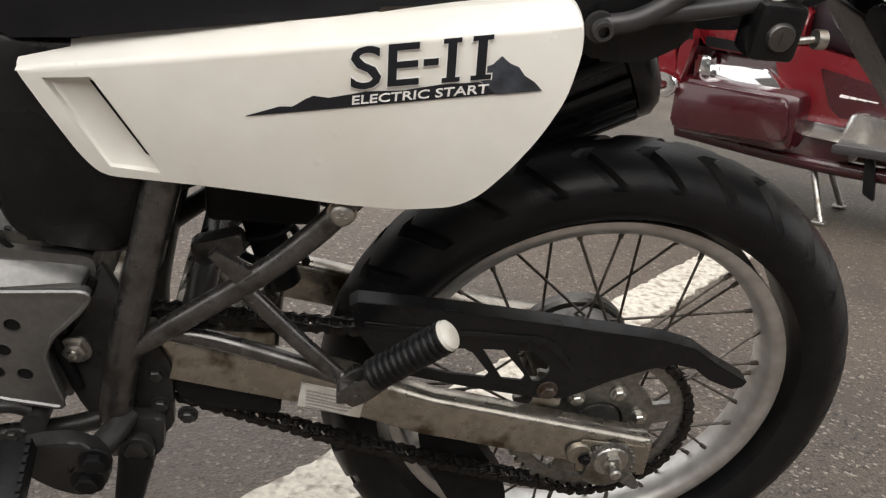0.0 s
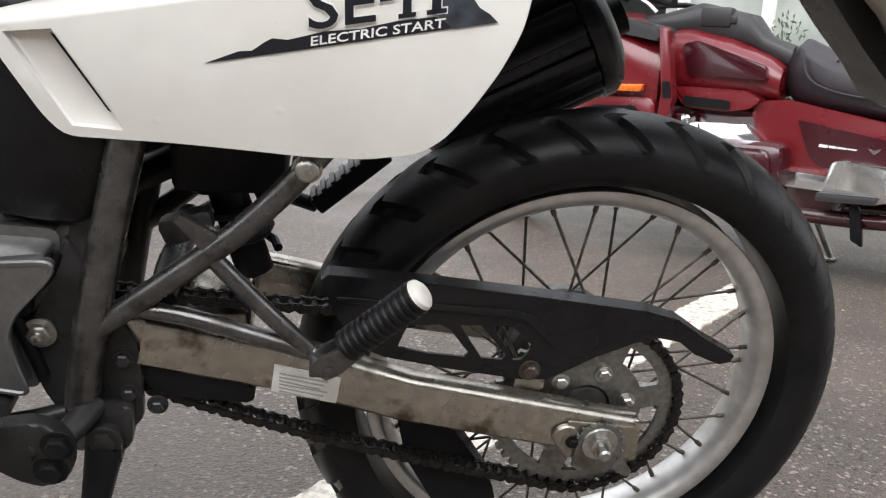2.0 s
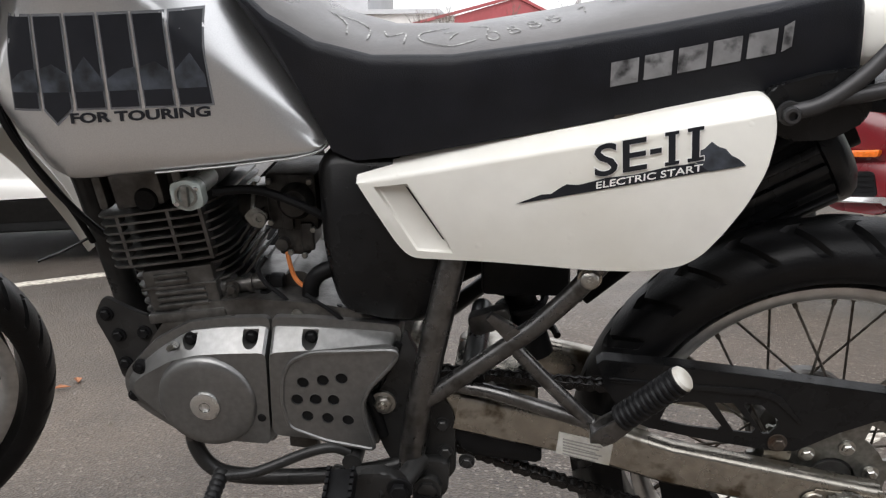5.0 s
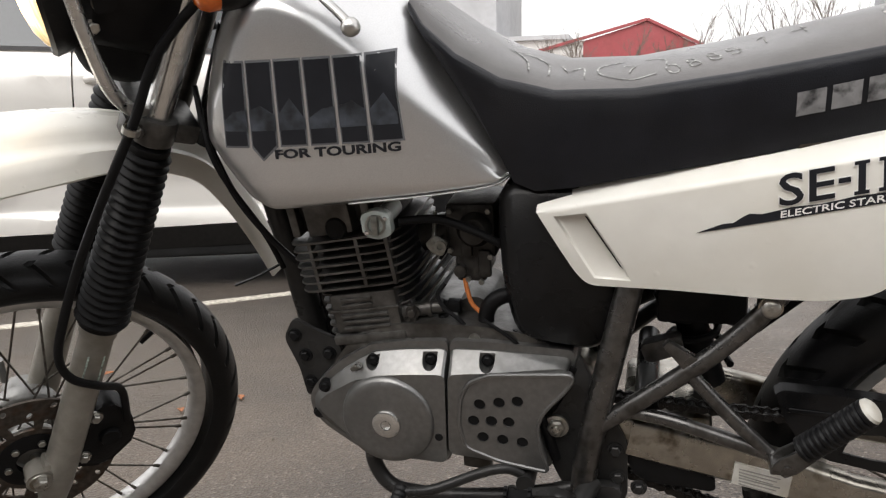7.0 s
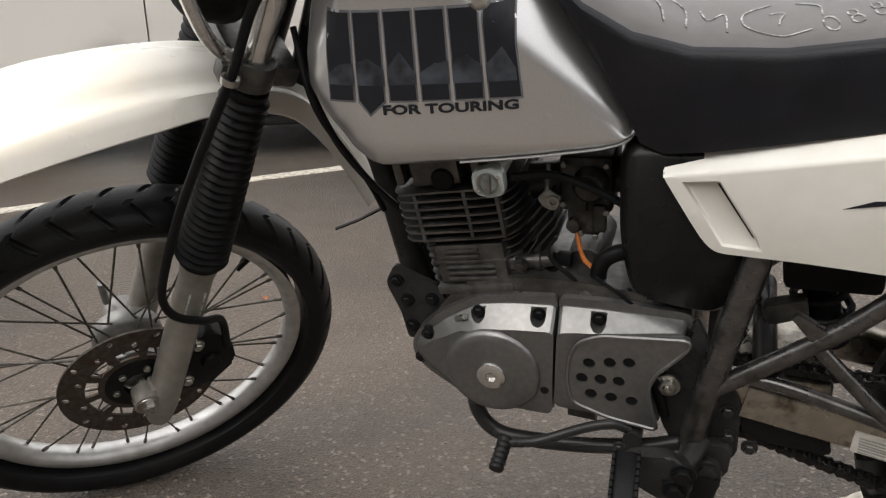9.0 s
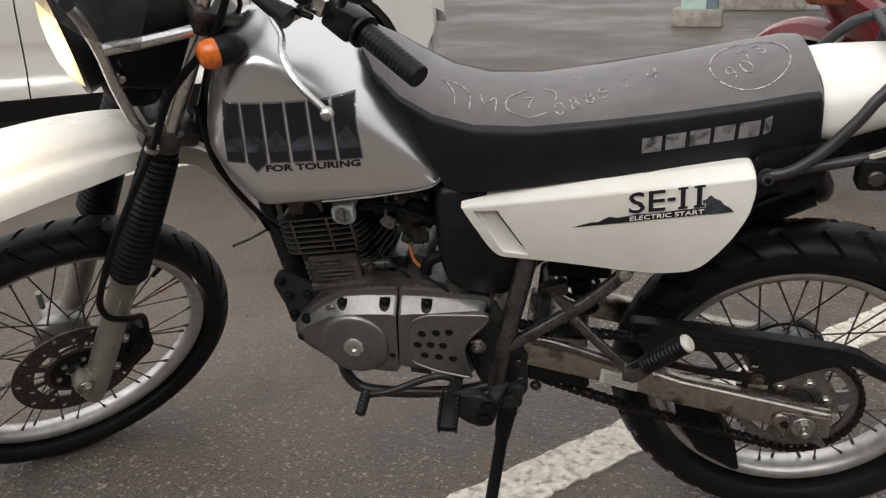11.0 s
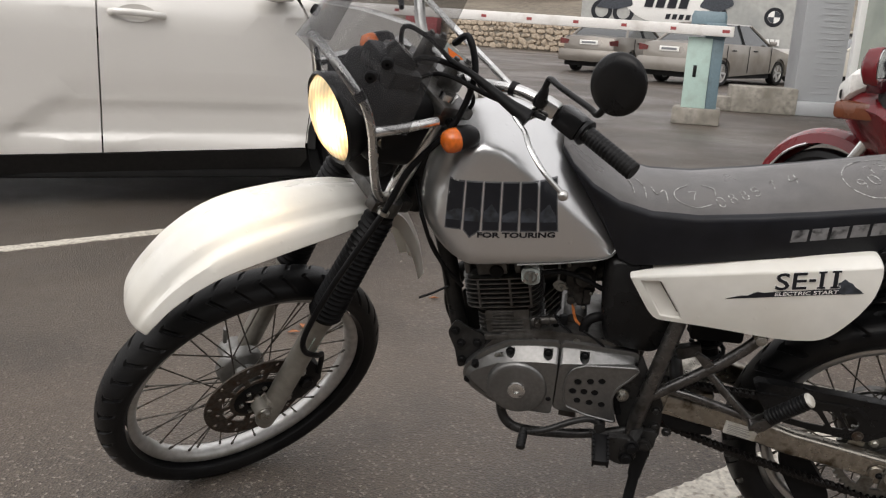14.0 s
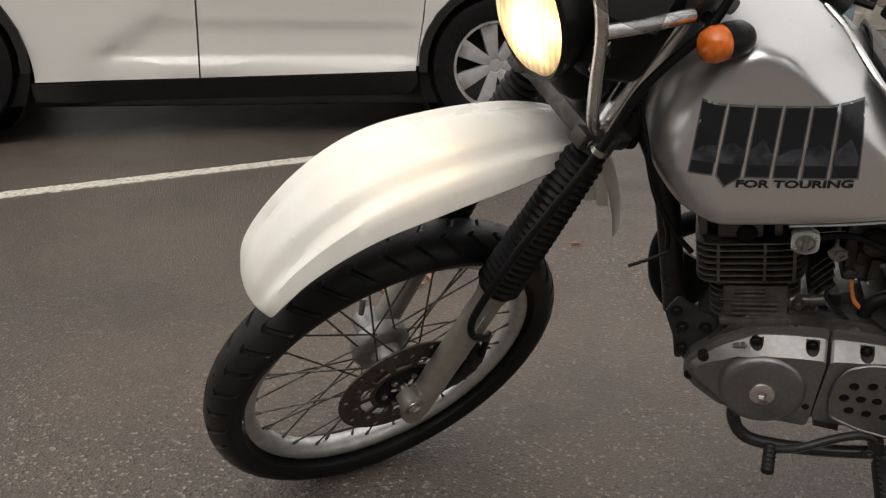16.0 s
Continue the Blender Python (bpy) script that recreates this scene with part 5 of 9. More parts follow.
sprocket_cover = part("sprocket_cover", cast_cover(
    [(-0.6825, 0.5335), (-0.630, 0.5335), (-0.527, 0.527), (-0.523, 0.514), (-0.533, 0.486), (-0.563, 0.452), (-0.573, 0.428), (-0.566, 0.392), (-0.556, 0.356), (-0.625, 0.357), (-0.6905, 0.366)],
    [(-0.6820, 0.5225), (-0.630, 0.5225), (-0.532, 0.517), (-0.529, 0.510), (-0.537, 0.487), (-0.567, 0.452), (-0.577, 0.428), (-0.569, 0.392), (-0.562, 0.364), (-0.625, 0.365), (-0.6895, 0.374)],
    [(-0.6815, 0.4985, -0.125), (-0.645, 0.501, -0.124), (-0.535, 0.512, -0.119), (-0.532, 0.508, -0.119), (-0.540, 0.487, -0.119), (-0.569, 0.452, -0.119), (-0.579, 0.428, -0.119), (-0.571, 0.392, -0.119), (-0.566, 0.372, -0.119), (-0.625, 0.373, -0.119), (-0.6885, 0.382, -0.123)], SPR_SCREWS), ENGINE, engine, "grey sprocket cover pierced with nine round holes", smooth=25)
HOLES = [(-0.642, 0.461), (-0.617, 0.465), (-0.594, 0.468), (-0.651, 0.437), (-0.628, 0.438), (-0.606, 0.438), (-0.640, 0.414), (-0.615, 0.412), (-0.590, 0.410)]
FACE = rounded([(-0.670, 0.432), (-0.666, 0.468), (-0.655, 0.490), (-0.628, 0.502), (-0.528, 0.508), (-0.524, 0.501), (-0.534, 0.486), (-0.562, 0.455), (-0.571, 0.432), (-0.567, 0.402), (-0.558, 0.368), (-0.620, 0.379), (-0.664, 0.396)], 0.009, 3)
part("face_plate", plate(FACE, -0.128, -0.116, holes=[[(x + 0.0074 * math.cos(t), z + 0.0074 * math.sin(t)) for t in [2 * math.pi * i / 14 for i in range(14)]] for x, z in HOLES]), ENGINE, sprocket_cover, smooth=30)
for x, z in HOLES:
    # a black disc in each hole paints the shade of its depth
    part("hole_shade_disc", lathe([(0, 0.002), (0.0076, 0.002), (0.0076, -0.002)], 14, pose(x, -0.1245, z) @ Y_LEFT), BLACK_MATT, sprocket_cover)
    part("hole_rim", lathe([(0.0074, 0.0), (0.0086, 0.0008), (0.0074, 0.0012)], 16, pose(x, -0.1275, z) @ Y_LEFT), ENGINE, sprocket_cover)
part("raised_rim", sweep([Vector((x, -0.128, z)) for x, z in FACE], circle(0.0026, 6), True), ENGINE, sprocket_cover)
part("rubber_edge", tube([(-0.528, -0.098, 0.505), (-0.538, -0.100, 0.482), (-0.556, -0.102, 0.462), (-0.560, -0.102, 0.448), (-0.569, -0.102, 0.440), (-0.566, -0.102, 0.425), (-0.560, -0.102, 0.405), (-0.552, -0.100, 0.372)], 0.007, 10), BLACK_MATT, sprocket_cover, "black rubber edge seal")
part("number_tab", plate([(-0.676, 0.366), (-0.640, 0.360), (-0.638, 0.344), (-0.676, 0.348)], -0.10, -0.085, 0.003), ENGINE_LIGHT, engine)
part("drain_plug", lathe([(0, 0.012), (0.016, 0.012), (0.018, 0.0), (0.03, -0.004), (0.03, -0.02)], 20, pose(-0.655, -0.02, 0.355, 180)), ENGINE_LIGHT, engine)

CYL = pose(-0.790, 0, 0.525, 0, -8)     # cylinder axis leans forwards


def fins(name, label, w0, w1, y, z0, z1, n, thick=0.0026, core=0.6):
    """A barrel and its cooling fins, each fin a part."""
    part(name, moved(box(-(w0 * core), w1 * core, -y * 0.62, y * 0.62, z0, z1), CYL), GRIMY, engine, label)
    for i in range(n):
        z = z0 + (z1 - z0) * (i + 0.5) / n
        o = rounded([(-w0, -y), (w1 * 0.80, -y), (w1, -y * 0.55), (w1, y), (-w0, y)], 0.03, 3)
        b = bmesh.new()
        a = [b.verts.new((px, py, z - thick / 2)) for px, py in o]
        c = [b.verts.new((px, py, z + thick / 2)) for px, py in o]
        b.faces.new(a[::-1])
        b.faces.new(c)
        for k in range(len(a)):
            b.faces.new((a[k], a[(k + 1) % len(a)], c[(k + 1) % len(a)], c[k]))
        part("cooling_fin", moved(b, CYL), ENGINE_LIGHT, engine)


fins("cylinder_head", "finned cylinder head", 0.084, 0.074, 0.092, 0.070, 0.146, 7)
fins("cylinder", "finned cylinder barrel", 0.066, 0.068, 0.082, 0.002, 0.070, 6)
for x in (-0.052, 0.012, 0.052):
    part("fin_web", moved(box(x - 0.0022, x + 0.0022, -0.091, -0.076, 0.074, 0.142), CYL), ENGINE_LIGHT, engine)
for k in range(5):         # swept fins behind the barrel
    part("cooling_fin", moved(box(-0.0013, 0.0013, -0.065, 0.02, -0.022, 0.022), pose(-0.712 + 0.002 * k, 0, 0.633 - 0.0135 * k, 0, 38)), GRIMY, engine)
part("rocker_cover", moved(box(-0.08, 0.062, -0.062, 0.07, 0.146, 0.205, 0.010), CYL), GRIMY, engine)
part("head_side", join(moved(box(-0.052, 0.010, -0.084, -0.05, 0.146, 0.196, 0.004), CYL), moved(box(-0.078, -0.066, -0.076, -0.05, 0.146, 0.20, 0.003), CYL), moved(box(0.024, 0.036, -0.080, -0.05, 0.146, 0.198, 0.003), CYL)), ENGINE_LIGHT, engine)
part("head_plug", lathe([(0, 0.002), (0.0125, 0.002), (0.0145, 0.0), (0.0155, -0.004), (0.0155, -0.012)], 26, pose(-0.8235, -0.0855, 0.676) @ Y_LEFT), BLACK_MATT, engine, "round black rubber head plug")
part("cam_chain_case", join(moved(box(-0.046, 0.046, -0.088, -0.05, 0.010, 0.066, 0.005), CYL), moved(box(-0.052, 0.050, -0.093, -0.05, -0.004, 0.010, 0.004), CYL), moved(box(-0.050, 0.048, -0.0905, -0.06, 0.041, 0.0445, 0.001), CYL),
                            *[moved(box(-0.034, 0.032, -0.0925, -0.086, z, z + 0.0055, 0.0025), CYL) for z in (0.016, 0.0245, 0.033)], *[moved(box(-0.030, 0.014, -0.0925, -0.086, z, z + 0.005, 0.0022), CYL) for z in (0.048, 0.056)]), ENGINE_LIGHT, engine)
part("chain_tensioner", join(rod((-0.762, -0.064, 0.553), (-0.735, -0.064, 0.558), 0.0155), rod((-0.738, -0.064, 0.5575), (-0.696, -0.064, 0.565), 0.0095), rod((-0.716, -0.064, 0.561), (-0.710, -0.064, 0.562), 0.0125)), ENGINE_LIGHT, engine)
for x, z in ((0.052, 0.012), (0.060, 0.028), (0.060, 0.006)):
    part("stud_nut", join(moved(hexbolt((x, -0.078, z), (0, -1, 0), 0.0068, 0.008), CYL), moved(rod((x, -0.078, z - 0.012), (x, -0.078, z + 0.010), 0.0055, n=8), CYL)), ENGINE_LIGHT, engine)
part("starter_motor", rod((-0.66, -0.045, 0.545), (-0.66, 0.06, 0.545), 0.026), ENGINE_LIGHT, engine)
part("neutral_switch", join(lathe([(0, 0.012), (0.010, 0.011), (0.012, 0.004), (0.014, 0.0), (0.014, -0.01)], 18, pose(-0.692, -0.062, 0.524) @ Y_LEFT), lathe([(0, 0.006), (0.008, 0.006), (0.010, -0.004)], 16, pose(-0.697, -0.066, 0.545) @ Y_LEFT)), BLACK_MATT, engine, "black sensor on the crankcase")
part("clutch_arm", join(rod((-0.690, -0.080, 0.521), (-0.652, -0.080, 0.533), 0.0042, n=8), rod((-0.652, -0.092, 0.533), (-0.652, -0.06, 0.533), 0.0075), hexbolt((-0.690, -0.082, 0.521), (0, -1, 0), 0.0075, 0.006)), ZINC, engine, "steel clutch release arm")
part("case_bolt", hexbolt((-0.732, -0.092, 0.522), (0, -1, 0), 0.0065, 0.006), ENGINE_LIGHT, engine)
fuel_tap = part("fuel_tap", join(plate(rounded([(-0.770, 0.684), (-0.772, 0.710), (-0.754, 0.716), (-0.736, 0.711), (-0.734, 0.685), (-0.752, 0.679)], 0.005), -0.131, -0.116, 0.002), rod((-0.753, -0.12, 0.698), (-0.753, -0.06, 0.698), 0.012)), FUELTAP, bike, "pale fuel tap under the tank")
part("lever", join(box(-0.757, -0.749, -0.138, -0.130, 0.686, 0.711, 0.002), lathe([(0.010, 0.002), (0.013, 0.002), (0.013, 0.0), (0.010, 0.0)], 20, pose(-0.753, -0.132, 0.698) @ Y_LEFT, True)), ZINC, fuel_tap)
for x, z in ((-0.765, 0.688), (-0.741, 0.706)):
    part("tap_screw", hexbolt((x, -0.131, z), (0, -1, 0), 0.003, 0.002, False), CHROME, fuel_tap)

# carburettor
carb = part("carburettor", join(box(-0.688, -0.625, -0.055, 0.03, 0.628, 0.700, 0.006), box(-0.680, -0.640, -0.052, 0.02, 0.594, 0.632, 0.006), lathe([(0, 0.016), (0.016, 0.014), (0.022, 0.006), (0.022, -0.02), (0, -0.02)], 22, pose(-0.650, -0.057, 0.668) @ Y_LEFT), rod((-0.73, -0.01, 0.645), (-0.60, -0.01, 0.665), 0.024),
                                rod((-0.672, -0.062, 0.612), (-0.672, -0.03, 0.612), 0.008), box(-0.668, -0.655, -0.062, -0.05, 0.632, 0.652, 0.002), box(-0.648, -0.632, -0.060, -0.05, 0.604, 0.640, 0.003)), GRIMY, bike, "grime-covered carburettor")
for x, z in ((-0.681, 0.692), (-0.632, 0.692), (-0.683, 0.64), (-0.632, 0.632), (-0.662, 0.602), (-0.645, 0.598)):
    part("screw", hexbolt((x, -0.058, z), (0, -1, 0), 0.004, 0.004, False), ZINC, carb)
part("linkage", join(plate(rounded([(-0.712, 0.652), (-0.700, 0.664), (-0.682, 0.655), (-0.690, 0.636), (-0.703, 0.640)], 0.004), -0.072, -0.068, 0.001), lathe([(0.004, 0.003), (0.008, 0.003), (0.008, -0.003), (0.004, -0.003)], 16, pose(-0.692, -0.073, 0.650) @ Y_LEFT, True), rod((-0.70, -0.070, 0.66), (-0.70, -0.055, 0.69), 0.003, n=8)), ZINC, carb, "throttle linkage plate")
part("overflow_hose", tube([(-0.667, -0.058, 0.602), (-0.664, -0.062, 0.588), (-0.658, -0.066, 0.571), (-0.647, -0.068, 0.560), (-0.633, -0.068, 0.547), (-0.612, -0.070, 0.526), (-0.590, -0.078, 0.506)], 0.0030, 8), ORANGE, carb, "orange fuel overflow hose")
part("breather_hose", tube([(-0.600, -0.060, 0.583), (-0.618, -0.066, 0.582), (-0.633, -0.068, 0.572), (-0.640, -0.068, 0.552), (-0.636, -0.066, 0.525)], 0.0105, 14), BLACK_MATT, carb, "thick black breather hose")
part("clutch_cable", tube([(-0.652, -0.086, 0.535), (-0.672, -0.084, 0.556), (-0.690, -0.080, 0.568), (-0.700, -0.075, 0.585), (-0.690, -0.07, 0.60)], 0.0028, 8), BLACK_MATT, carb)
part("throttle_cable", tube([(-0.735, -0.10, 0.692), (-0.69, -0.085, 0.690), (-0.645, -0.078, 0.672), (-0.60, -0.07, 0.645)], 0.0055, 8), BLACK_MATT, carb)
part("vent_hose", tube([(-0.622, -0.080, 0.535), (-0.628, -0.082, 0.520), (-0.624, -0.084, 0.505)], 0.004, 8), BLACK_MATT, carb)
part("wiring", tube([(-0.60, -0.085, 0.545), (-0.606, -0.088, 0.525), (-0.618, -0.086, 0.508)], 0.0035, 8), BLACK_MATT, carb)
part("wiring", tube([(-0.64, -0.09, 0.560), (-0.61, -0.095, 0.542), (-0.585, -0.095, 0.520)], 0.0025, 8), BLACK_MATT, carb)
part("connector", join(box(-0.692, -0.674, -0.066, -0.05, 0.556, 0.572, 0.003), box(-0.704, -0.690, -0.064, -0.052, 0.560, 0.570, 0.003)), BLACK_MATT, carb, "black wiring connector")

airbox = part("air_box", chamfered(rounded([(-0.612, 0.74), (-0.612, 0.62), (-0.600, 0.552), (-0.580, 0.535), (-0.515, 0.525), (-0.490, 0.532), (-0.465, 0.58), (-0.44, 0.64), (-0.44, 0.74)], 0.03, 4), -0.106, 0.09, 0.012, 0.016), BLACK, bike, "matt black plastic air box", smooth=60)
part("rib", plate([(-0.604, 0.688), (-0.590, 0.688), (-0.574, 0.600), (-0.566, 0.545), (-0.578, 0.545), (-0.592, 0.600)], -0.1055, -0.1018, 0.0012), BLACK, airbox)

# down tube, engine mounts and bash rail
part("down_tube", tube([(-0.985, 0, 0.80), (-0.945, 0, 0.70), (-0.918, 0, 0.55), (-0.905, 0, 0.47)], 0.019, 16), FRAME_DARK, bike, "dark frame down tube")
part("backbone", tube([(-0.98, 0, 0.84), (-0.85, 0, 0.83), (-0.68, 0, 0.78), (-0.46, 0, 0.745)], 0.022, 12), FRAME_DARK, bike)
for y in (-0.075, 0.061):
    part("engine_mount", plate(rounded([(-0.922, 0.515), (-0.905, 0.545), (-0.880, 0.530), (-0.845, 0.515), (-0.838, 0.488), (-0.870, 0.440), (-0.898, 0.425), (-0.905, 0.47)], 0.008), y, y + 0.007, 0.001), FRAME_DARK, bike, "dark engine mounting plate")
for x, z in ((-0.905, 0.52), (-0.893, 0.49), (-0.858, 0.495), (-0.89, 0.45)):
    part("mount_bolt", hexbolt((x, -0.076, z), (0, -1, 0), 0.007, 0.006), BLACK_MATT, bike)
part("bash_rail", tube([(-0.798, -0.108, 0.385), (-0.797, -0.110, 0.352), (-0.780, -0.112, 0.322), (-0.745, -0.114, 0.311), (-0.66, -0.113, 0.312), (-0.575, -0.108, 0.322), (-0.53, -0.10, 0.33)], 0.0105, 12), FRAME_DARK, bike, "dark steel engine guard tube")
part("bash_rail", tube([(-0.91, 0.02, 0.47), (-0.86, 0.09, 0.37), (-0.78, 0.10, 0.32), (-0.66, 0.10, 0.312), (-0.53, 0.10, 0.33)], 0.0105, 12), FRAME_DARK, bike)
part("cradle_tube", tube([(-0.905, 0, 0.475), (-0.87, -0.02, 0.39), (-0.80, -0.03, 0.345), (-0.68, -0.03, 0.335), (-0.53, -0.04, 0.335)], 0.013, 12), FRAME_DARK, bike)
part("exhaust_pipe", tube([(-0.86, 0.06, 0.62), (-0.93, 0.08, 0.56), (-0.93, 0.10, 0.45), (-0.86, 0.115, 0.38), (-0.70, 0.12, 0.39), (-0.50, 0.10, 0.50), (-0.36, 0.085, 0.57), (-0.20, 0.112, 0.575)], 0.019, 14), BLACK_MATT, bike, "black exhaust pipe")
shift = part("shift_lever", tube([(-0.592, -0.126, 0.362), (-0.613, -0.131, 0.371), (-0.646, -0.139, 0.366), (-0.702, -0.156, 0.349), (-0.738, -0.168, 0.350)], 0.0068, 10), FRAME_DARK, bike, "gear shift lever with a rubber toe peg")
part("toe_peg", ribbed((-0.743, -0.163, 0.353), (-0.747, -0.205, 0.336), 0.0098, 6, 0.12, 14), RUBBER, shift)
part("shift_boss", join(lathe([(0, 0.01), (0.012, 0.01), (0.012, -0.02), (0, -0.02)], 16, pose(-0.588, -0.125, 0.352) @ Y_LEFT), hexbolt((-0.602, -0.15, 0.353), (0, -1, 0), 0.005, 0.005)), FRAME_DARK, shift)
PEG = along((-0.588, -0.180, 0.372), (-0.585, -0.248, 0.350))
peg = part("rider_footpeg", moved(box(-0.014, 0.014, -0.009, 0.009, 0.0, 0.066, 0.004), PEG), BLACK_MATT, bike, "black toothed rider footpeg")
for s in (-1, 1):
    part("tooth_rail", moved(box(s * 0.0145 - 0.002, s * 0.0145 + 0.002, -0.012, 0.012, 0.0, 0.066, 0.001), PEG), BLACK_MATT, peg)
    for i in range(7):
        part("tooth", moved(box(s * 0.0145 - 0.002, s * 0.0145 + 0.002, 0.011, 0.0155, 0.002 + 0.0092 * i, 0.0072 + 0.0092 * i), PEG), BLACK_MATT, peg)
part("peg_arm", join(plate(rounded([(-0.597, 0.357), (-0.573, 0.366), (-0.533, 0.371), (-0.513, 0.350), (-0.510, 0.318), (-0.528, 0.297), (-0.557, 0.304), (-0.582, 0.322), (-0.592, 0.340)], 0.012), -0.176, -0.158, 0.004),
                     tube([(-0.552, -0.168, 0.338), (-0.525, -0.15, 0.338), (-0.505, -0.11, 0.345)], 0.013, 12)), FRAME_DARK, peg, "black curved footpeg arm")
for x, z in ((-0.522, 0.347), (-0.531, 0.319)):
    part("peg_bolt", hexbolt((x, -0.176, z), (0, -1, 0), 0.0115, 0.009), BLACK_MATT, peg)
# -- printing on the motorcycle, laid on its surfaces --
from mathutils.bvhtree import BVHTree


def surface(*obs):
    """What decals are laid on, in the bike's axes."""
    vs, fs = [], []
    for o in obs:
        k = len(vs)
        vs += [v.co.copy() for v in o.data.vertices]
        fs += [[k + i for i in p.vertices] for p in o.data.polygons]
    return BVHTree.FromPolygons(vs, fs)


def decal(name, bm, mat, parent, tree, place, lift=0.0008, down=False, cell=0.008, thick=0.0005):
    """Lays flat shapes (u, v, 0) on a surface; place gives (x, z), or (x, y) for the seat's top."""
    bmesh.ops.triangulate(bm, faces=bm.faces[:])
    for _ in range(3):
        es = [e for e in bm.edges if e.calc_length() > cell]
        if not es:
            break
        bmesh.ops.subdivide_edges(bm, edges=es, cuts=1)
        bmesh.ops.triangulate(bm, faces=[f for f in bm.faces if len(f.verts) > 3])
    for v in bm.verts:
        a, b = place(v.co.x, v.co.y)
        if down:
            hit = tree.ray_cast(V(a, b, 2), V(0, 0, -1))
            v.co = V(a, b, (hit[0].z if hit[0] else 0.85) + lift)
        else:
            hit = tree.ray_cast(V(a, -1, b), V(0, 1, 0))
            v.co = V(a, (hit[0].y if hit[0] else -0.13) - lift, b)
    r = bmesh.ops.extrude_face_region(bm, geom=bm.faces[:])
    for v in r["geom"]:
        if isinstance(v, bmesh.types.BMVert):
            if down:
                v.co.z += thick
            else:
                v.co.y -= thick
    return part(name, bm, mat, parent)


def flat(*outlines):
    bm = bmesh.new()
    for o in outlines:
        bm.faces.new([bm.verts.new((x, z, 0)) for x, z in o])
    return bm


tank_surface, panel_surface, seat_surface, top_surface = surface(tank), surface(side_panel), surface(seat), surface(bpy.data.objects["seat_top"])
same = lambda u, v: (u, v)

# the model mark on the tank: six dark tapered blocks, outlined in grey, with a slate range across their feet
X0, X1, ZT, ZB = -0.914, -0.716, 0.897, 0.801
for i in range(6):
    u0, u1 = X0 + (X1 - X0) * i / 6 + 0.0004, X0 + (X1 - X0) * (i + 1) / 6 - 0.0004
    sk = 0.010 * (2.5 - i) / 2.5
    low = -0.012 if i == 1 else 0.0
    foot = 0.004 if i == 5 else 0.0
    blk = [(u0, ZT), (u1, ZT), (u1 - sk * 0.6 + foot, ZB), (u0 - sk * 0.6 + (0.012 if i == 1 else 0.0), ZB + low * 1.3), (u0 - sk * 0.6 - 0.001, ZB)]
    cx, cz = (u0 + u1 - sk * 0.6) / 2, (ZT + ZB) / 2
    decal("mark_edge", flat([(cx + (x - cx) * 0.96, cz + (z - cz) * 1.035) for x, z in blk]), LETTER_GREY, tank, tank_surface, same, 0.0006)
    decal("mark_block", flat([(cx + (x - cx) * 0.86, cz + (z - cz) * 0.98) for x, z in blk]), LETTER, tank, tank_surface, same, 0.0013)
    m = (u0 + u1) / 2 - sk * 0.3
    peak = [(u0 - sk * 0.35 + 0.001, ZB + 0.030 + 0.006 * ((i * 5) % 3)), (m - sk * 0.2, ZB + 0.040 + 0.007 * ((i * 7) % 3)), (u1 - sk * 0.35 - 0.001, ZB + 0.030 + 0.006 * ((i * 5 + 5) % 3)), (u1 - sk * 0.4 - 0.001, ZB + 0.018), (u0 - sk * 0.4 + 0.001, ZB + 0.018)]
    decal("mark_range", flat(peak), LETTER_BLUE, tank, tank_surface, same, 0.0016)
decal("lettering", text_mesh("FOR TOURING", 0.0112, 0, 0.149, bold=0.035), LETTER, tank, tank_surface, lambda u, v: (-0.857 + u * 0.97, 0.7855 + v + 0.015 * u), 0.0009)

# side panel decal
set_on = lambda x, z: (x - 0.005, z + 0.001 + 0.02 * (x + 0.383))
TX = lambda u, v: set_on(-0.302 + u * 0.982 - v * 0.05, 0.7245 + v + u * 0.196)
decal("decal_range", flat([(-0.383, 0.693), (-0.356, 0.7045), (-0.346, 0.7055), (-0.336, 0.713), (-0.330, 0.7165), (-0.318, 0.716), (-0.303, 0.7205), (-0.290, 0.7245), (-0.262, 0.7285), (-0.235, 0.736), (-0.205, 0.7415), (-0.192, 0.7395), (-0.156, 0.7405), (-0.159, 0.7405), (-0.230, 0.7255), (-0.300, 0.7105)]), LETTER, side_panel, panel_surface, set_on, 0.0006)
decal("decal_peak", flat([(-0.205, 0.7435), (-0.200, 0.7545), (-0.196, 0.7565), (-0.190, 0.7635), (-0.183, 0.7585), (-0.176, 0.7565), (-0.171, 0.7505), (-0.163, 0.7465), (-0.156, 0.7405), (-0.190, 0.7335)]), LETTER_BLUE, side_panel, panel_surface, set_on, 0.0009)
def bars(*rects):
    return flat(*[[(a, c), (b, c), (b, d), (a, d)] for a, b, c, d in rects])


ROMAN = [(0.0735, 0.0802, 0.0, 0.0335), (0.0700, 0.0837, 0.0, 0.0035), (0.0700, 0.0837, 0.030, 0.0335), (0.0960, 0.1032, 0.0, 0.0335), (0.0920, 0.1075, 0.0, 0.0035), (0.0920, 0.1075, 0.030, 0.0335), (0.0555, 0.0668, 0.0145, 0.0195)]
decal("letter_edge", text_mesh("SE", 0.0355, 0, 0.0545, bold=0.03), LETTER_WHITE, side_panel, panel_surface, lambda u, v: TX(u - 0.001, v - 0.001), 0.0010)
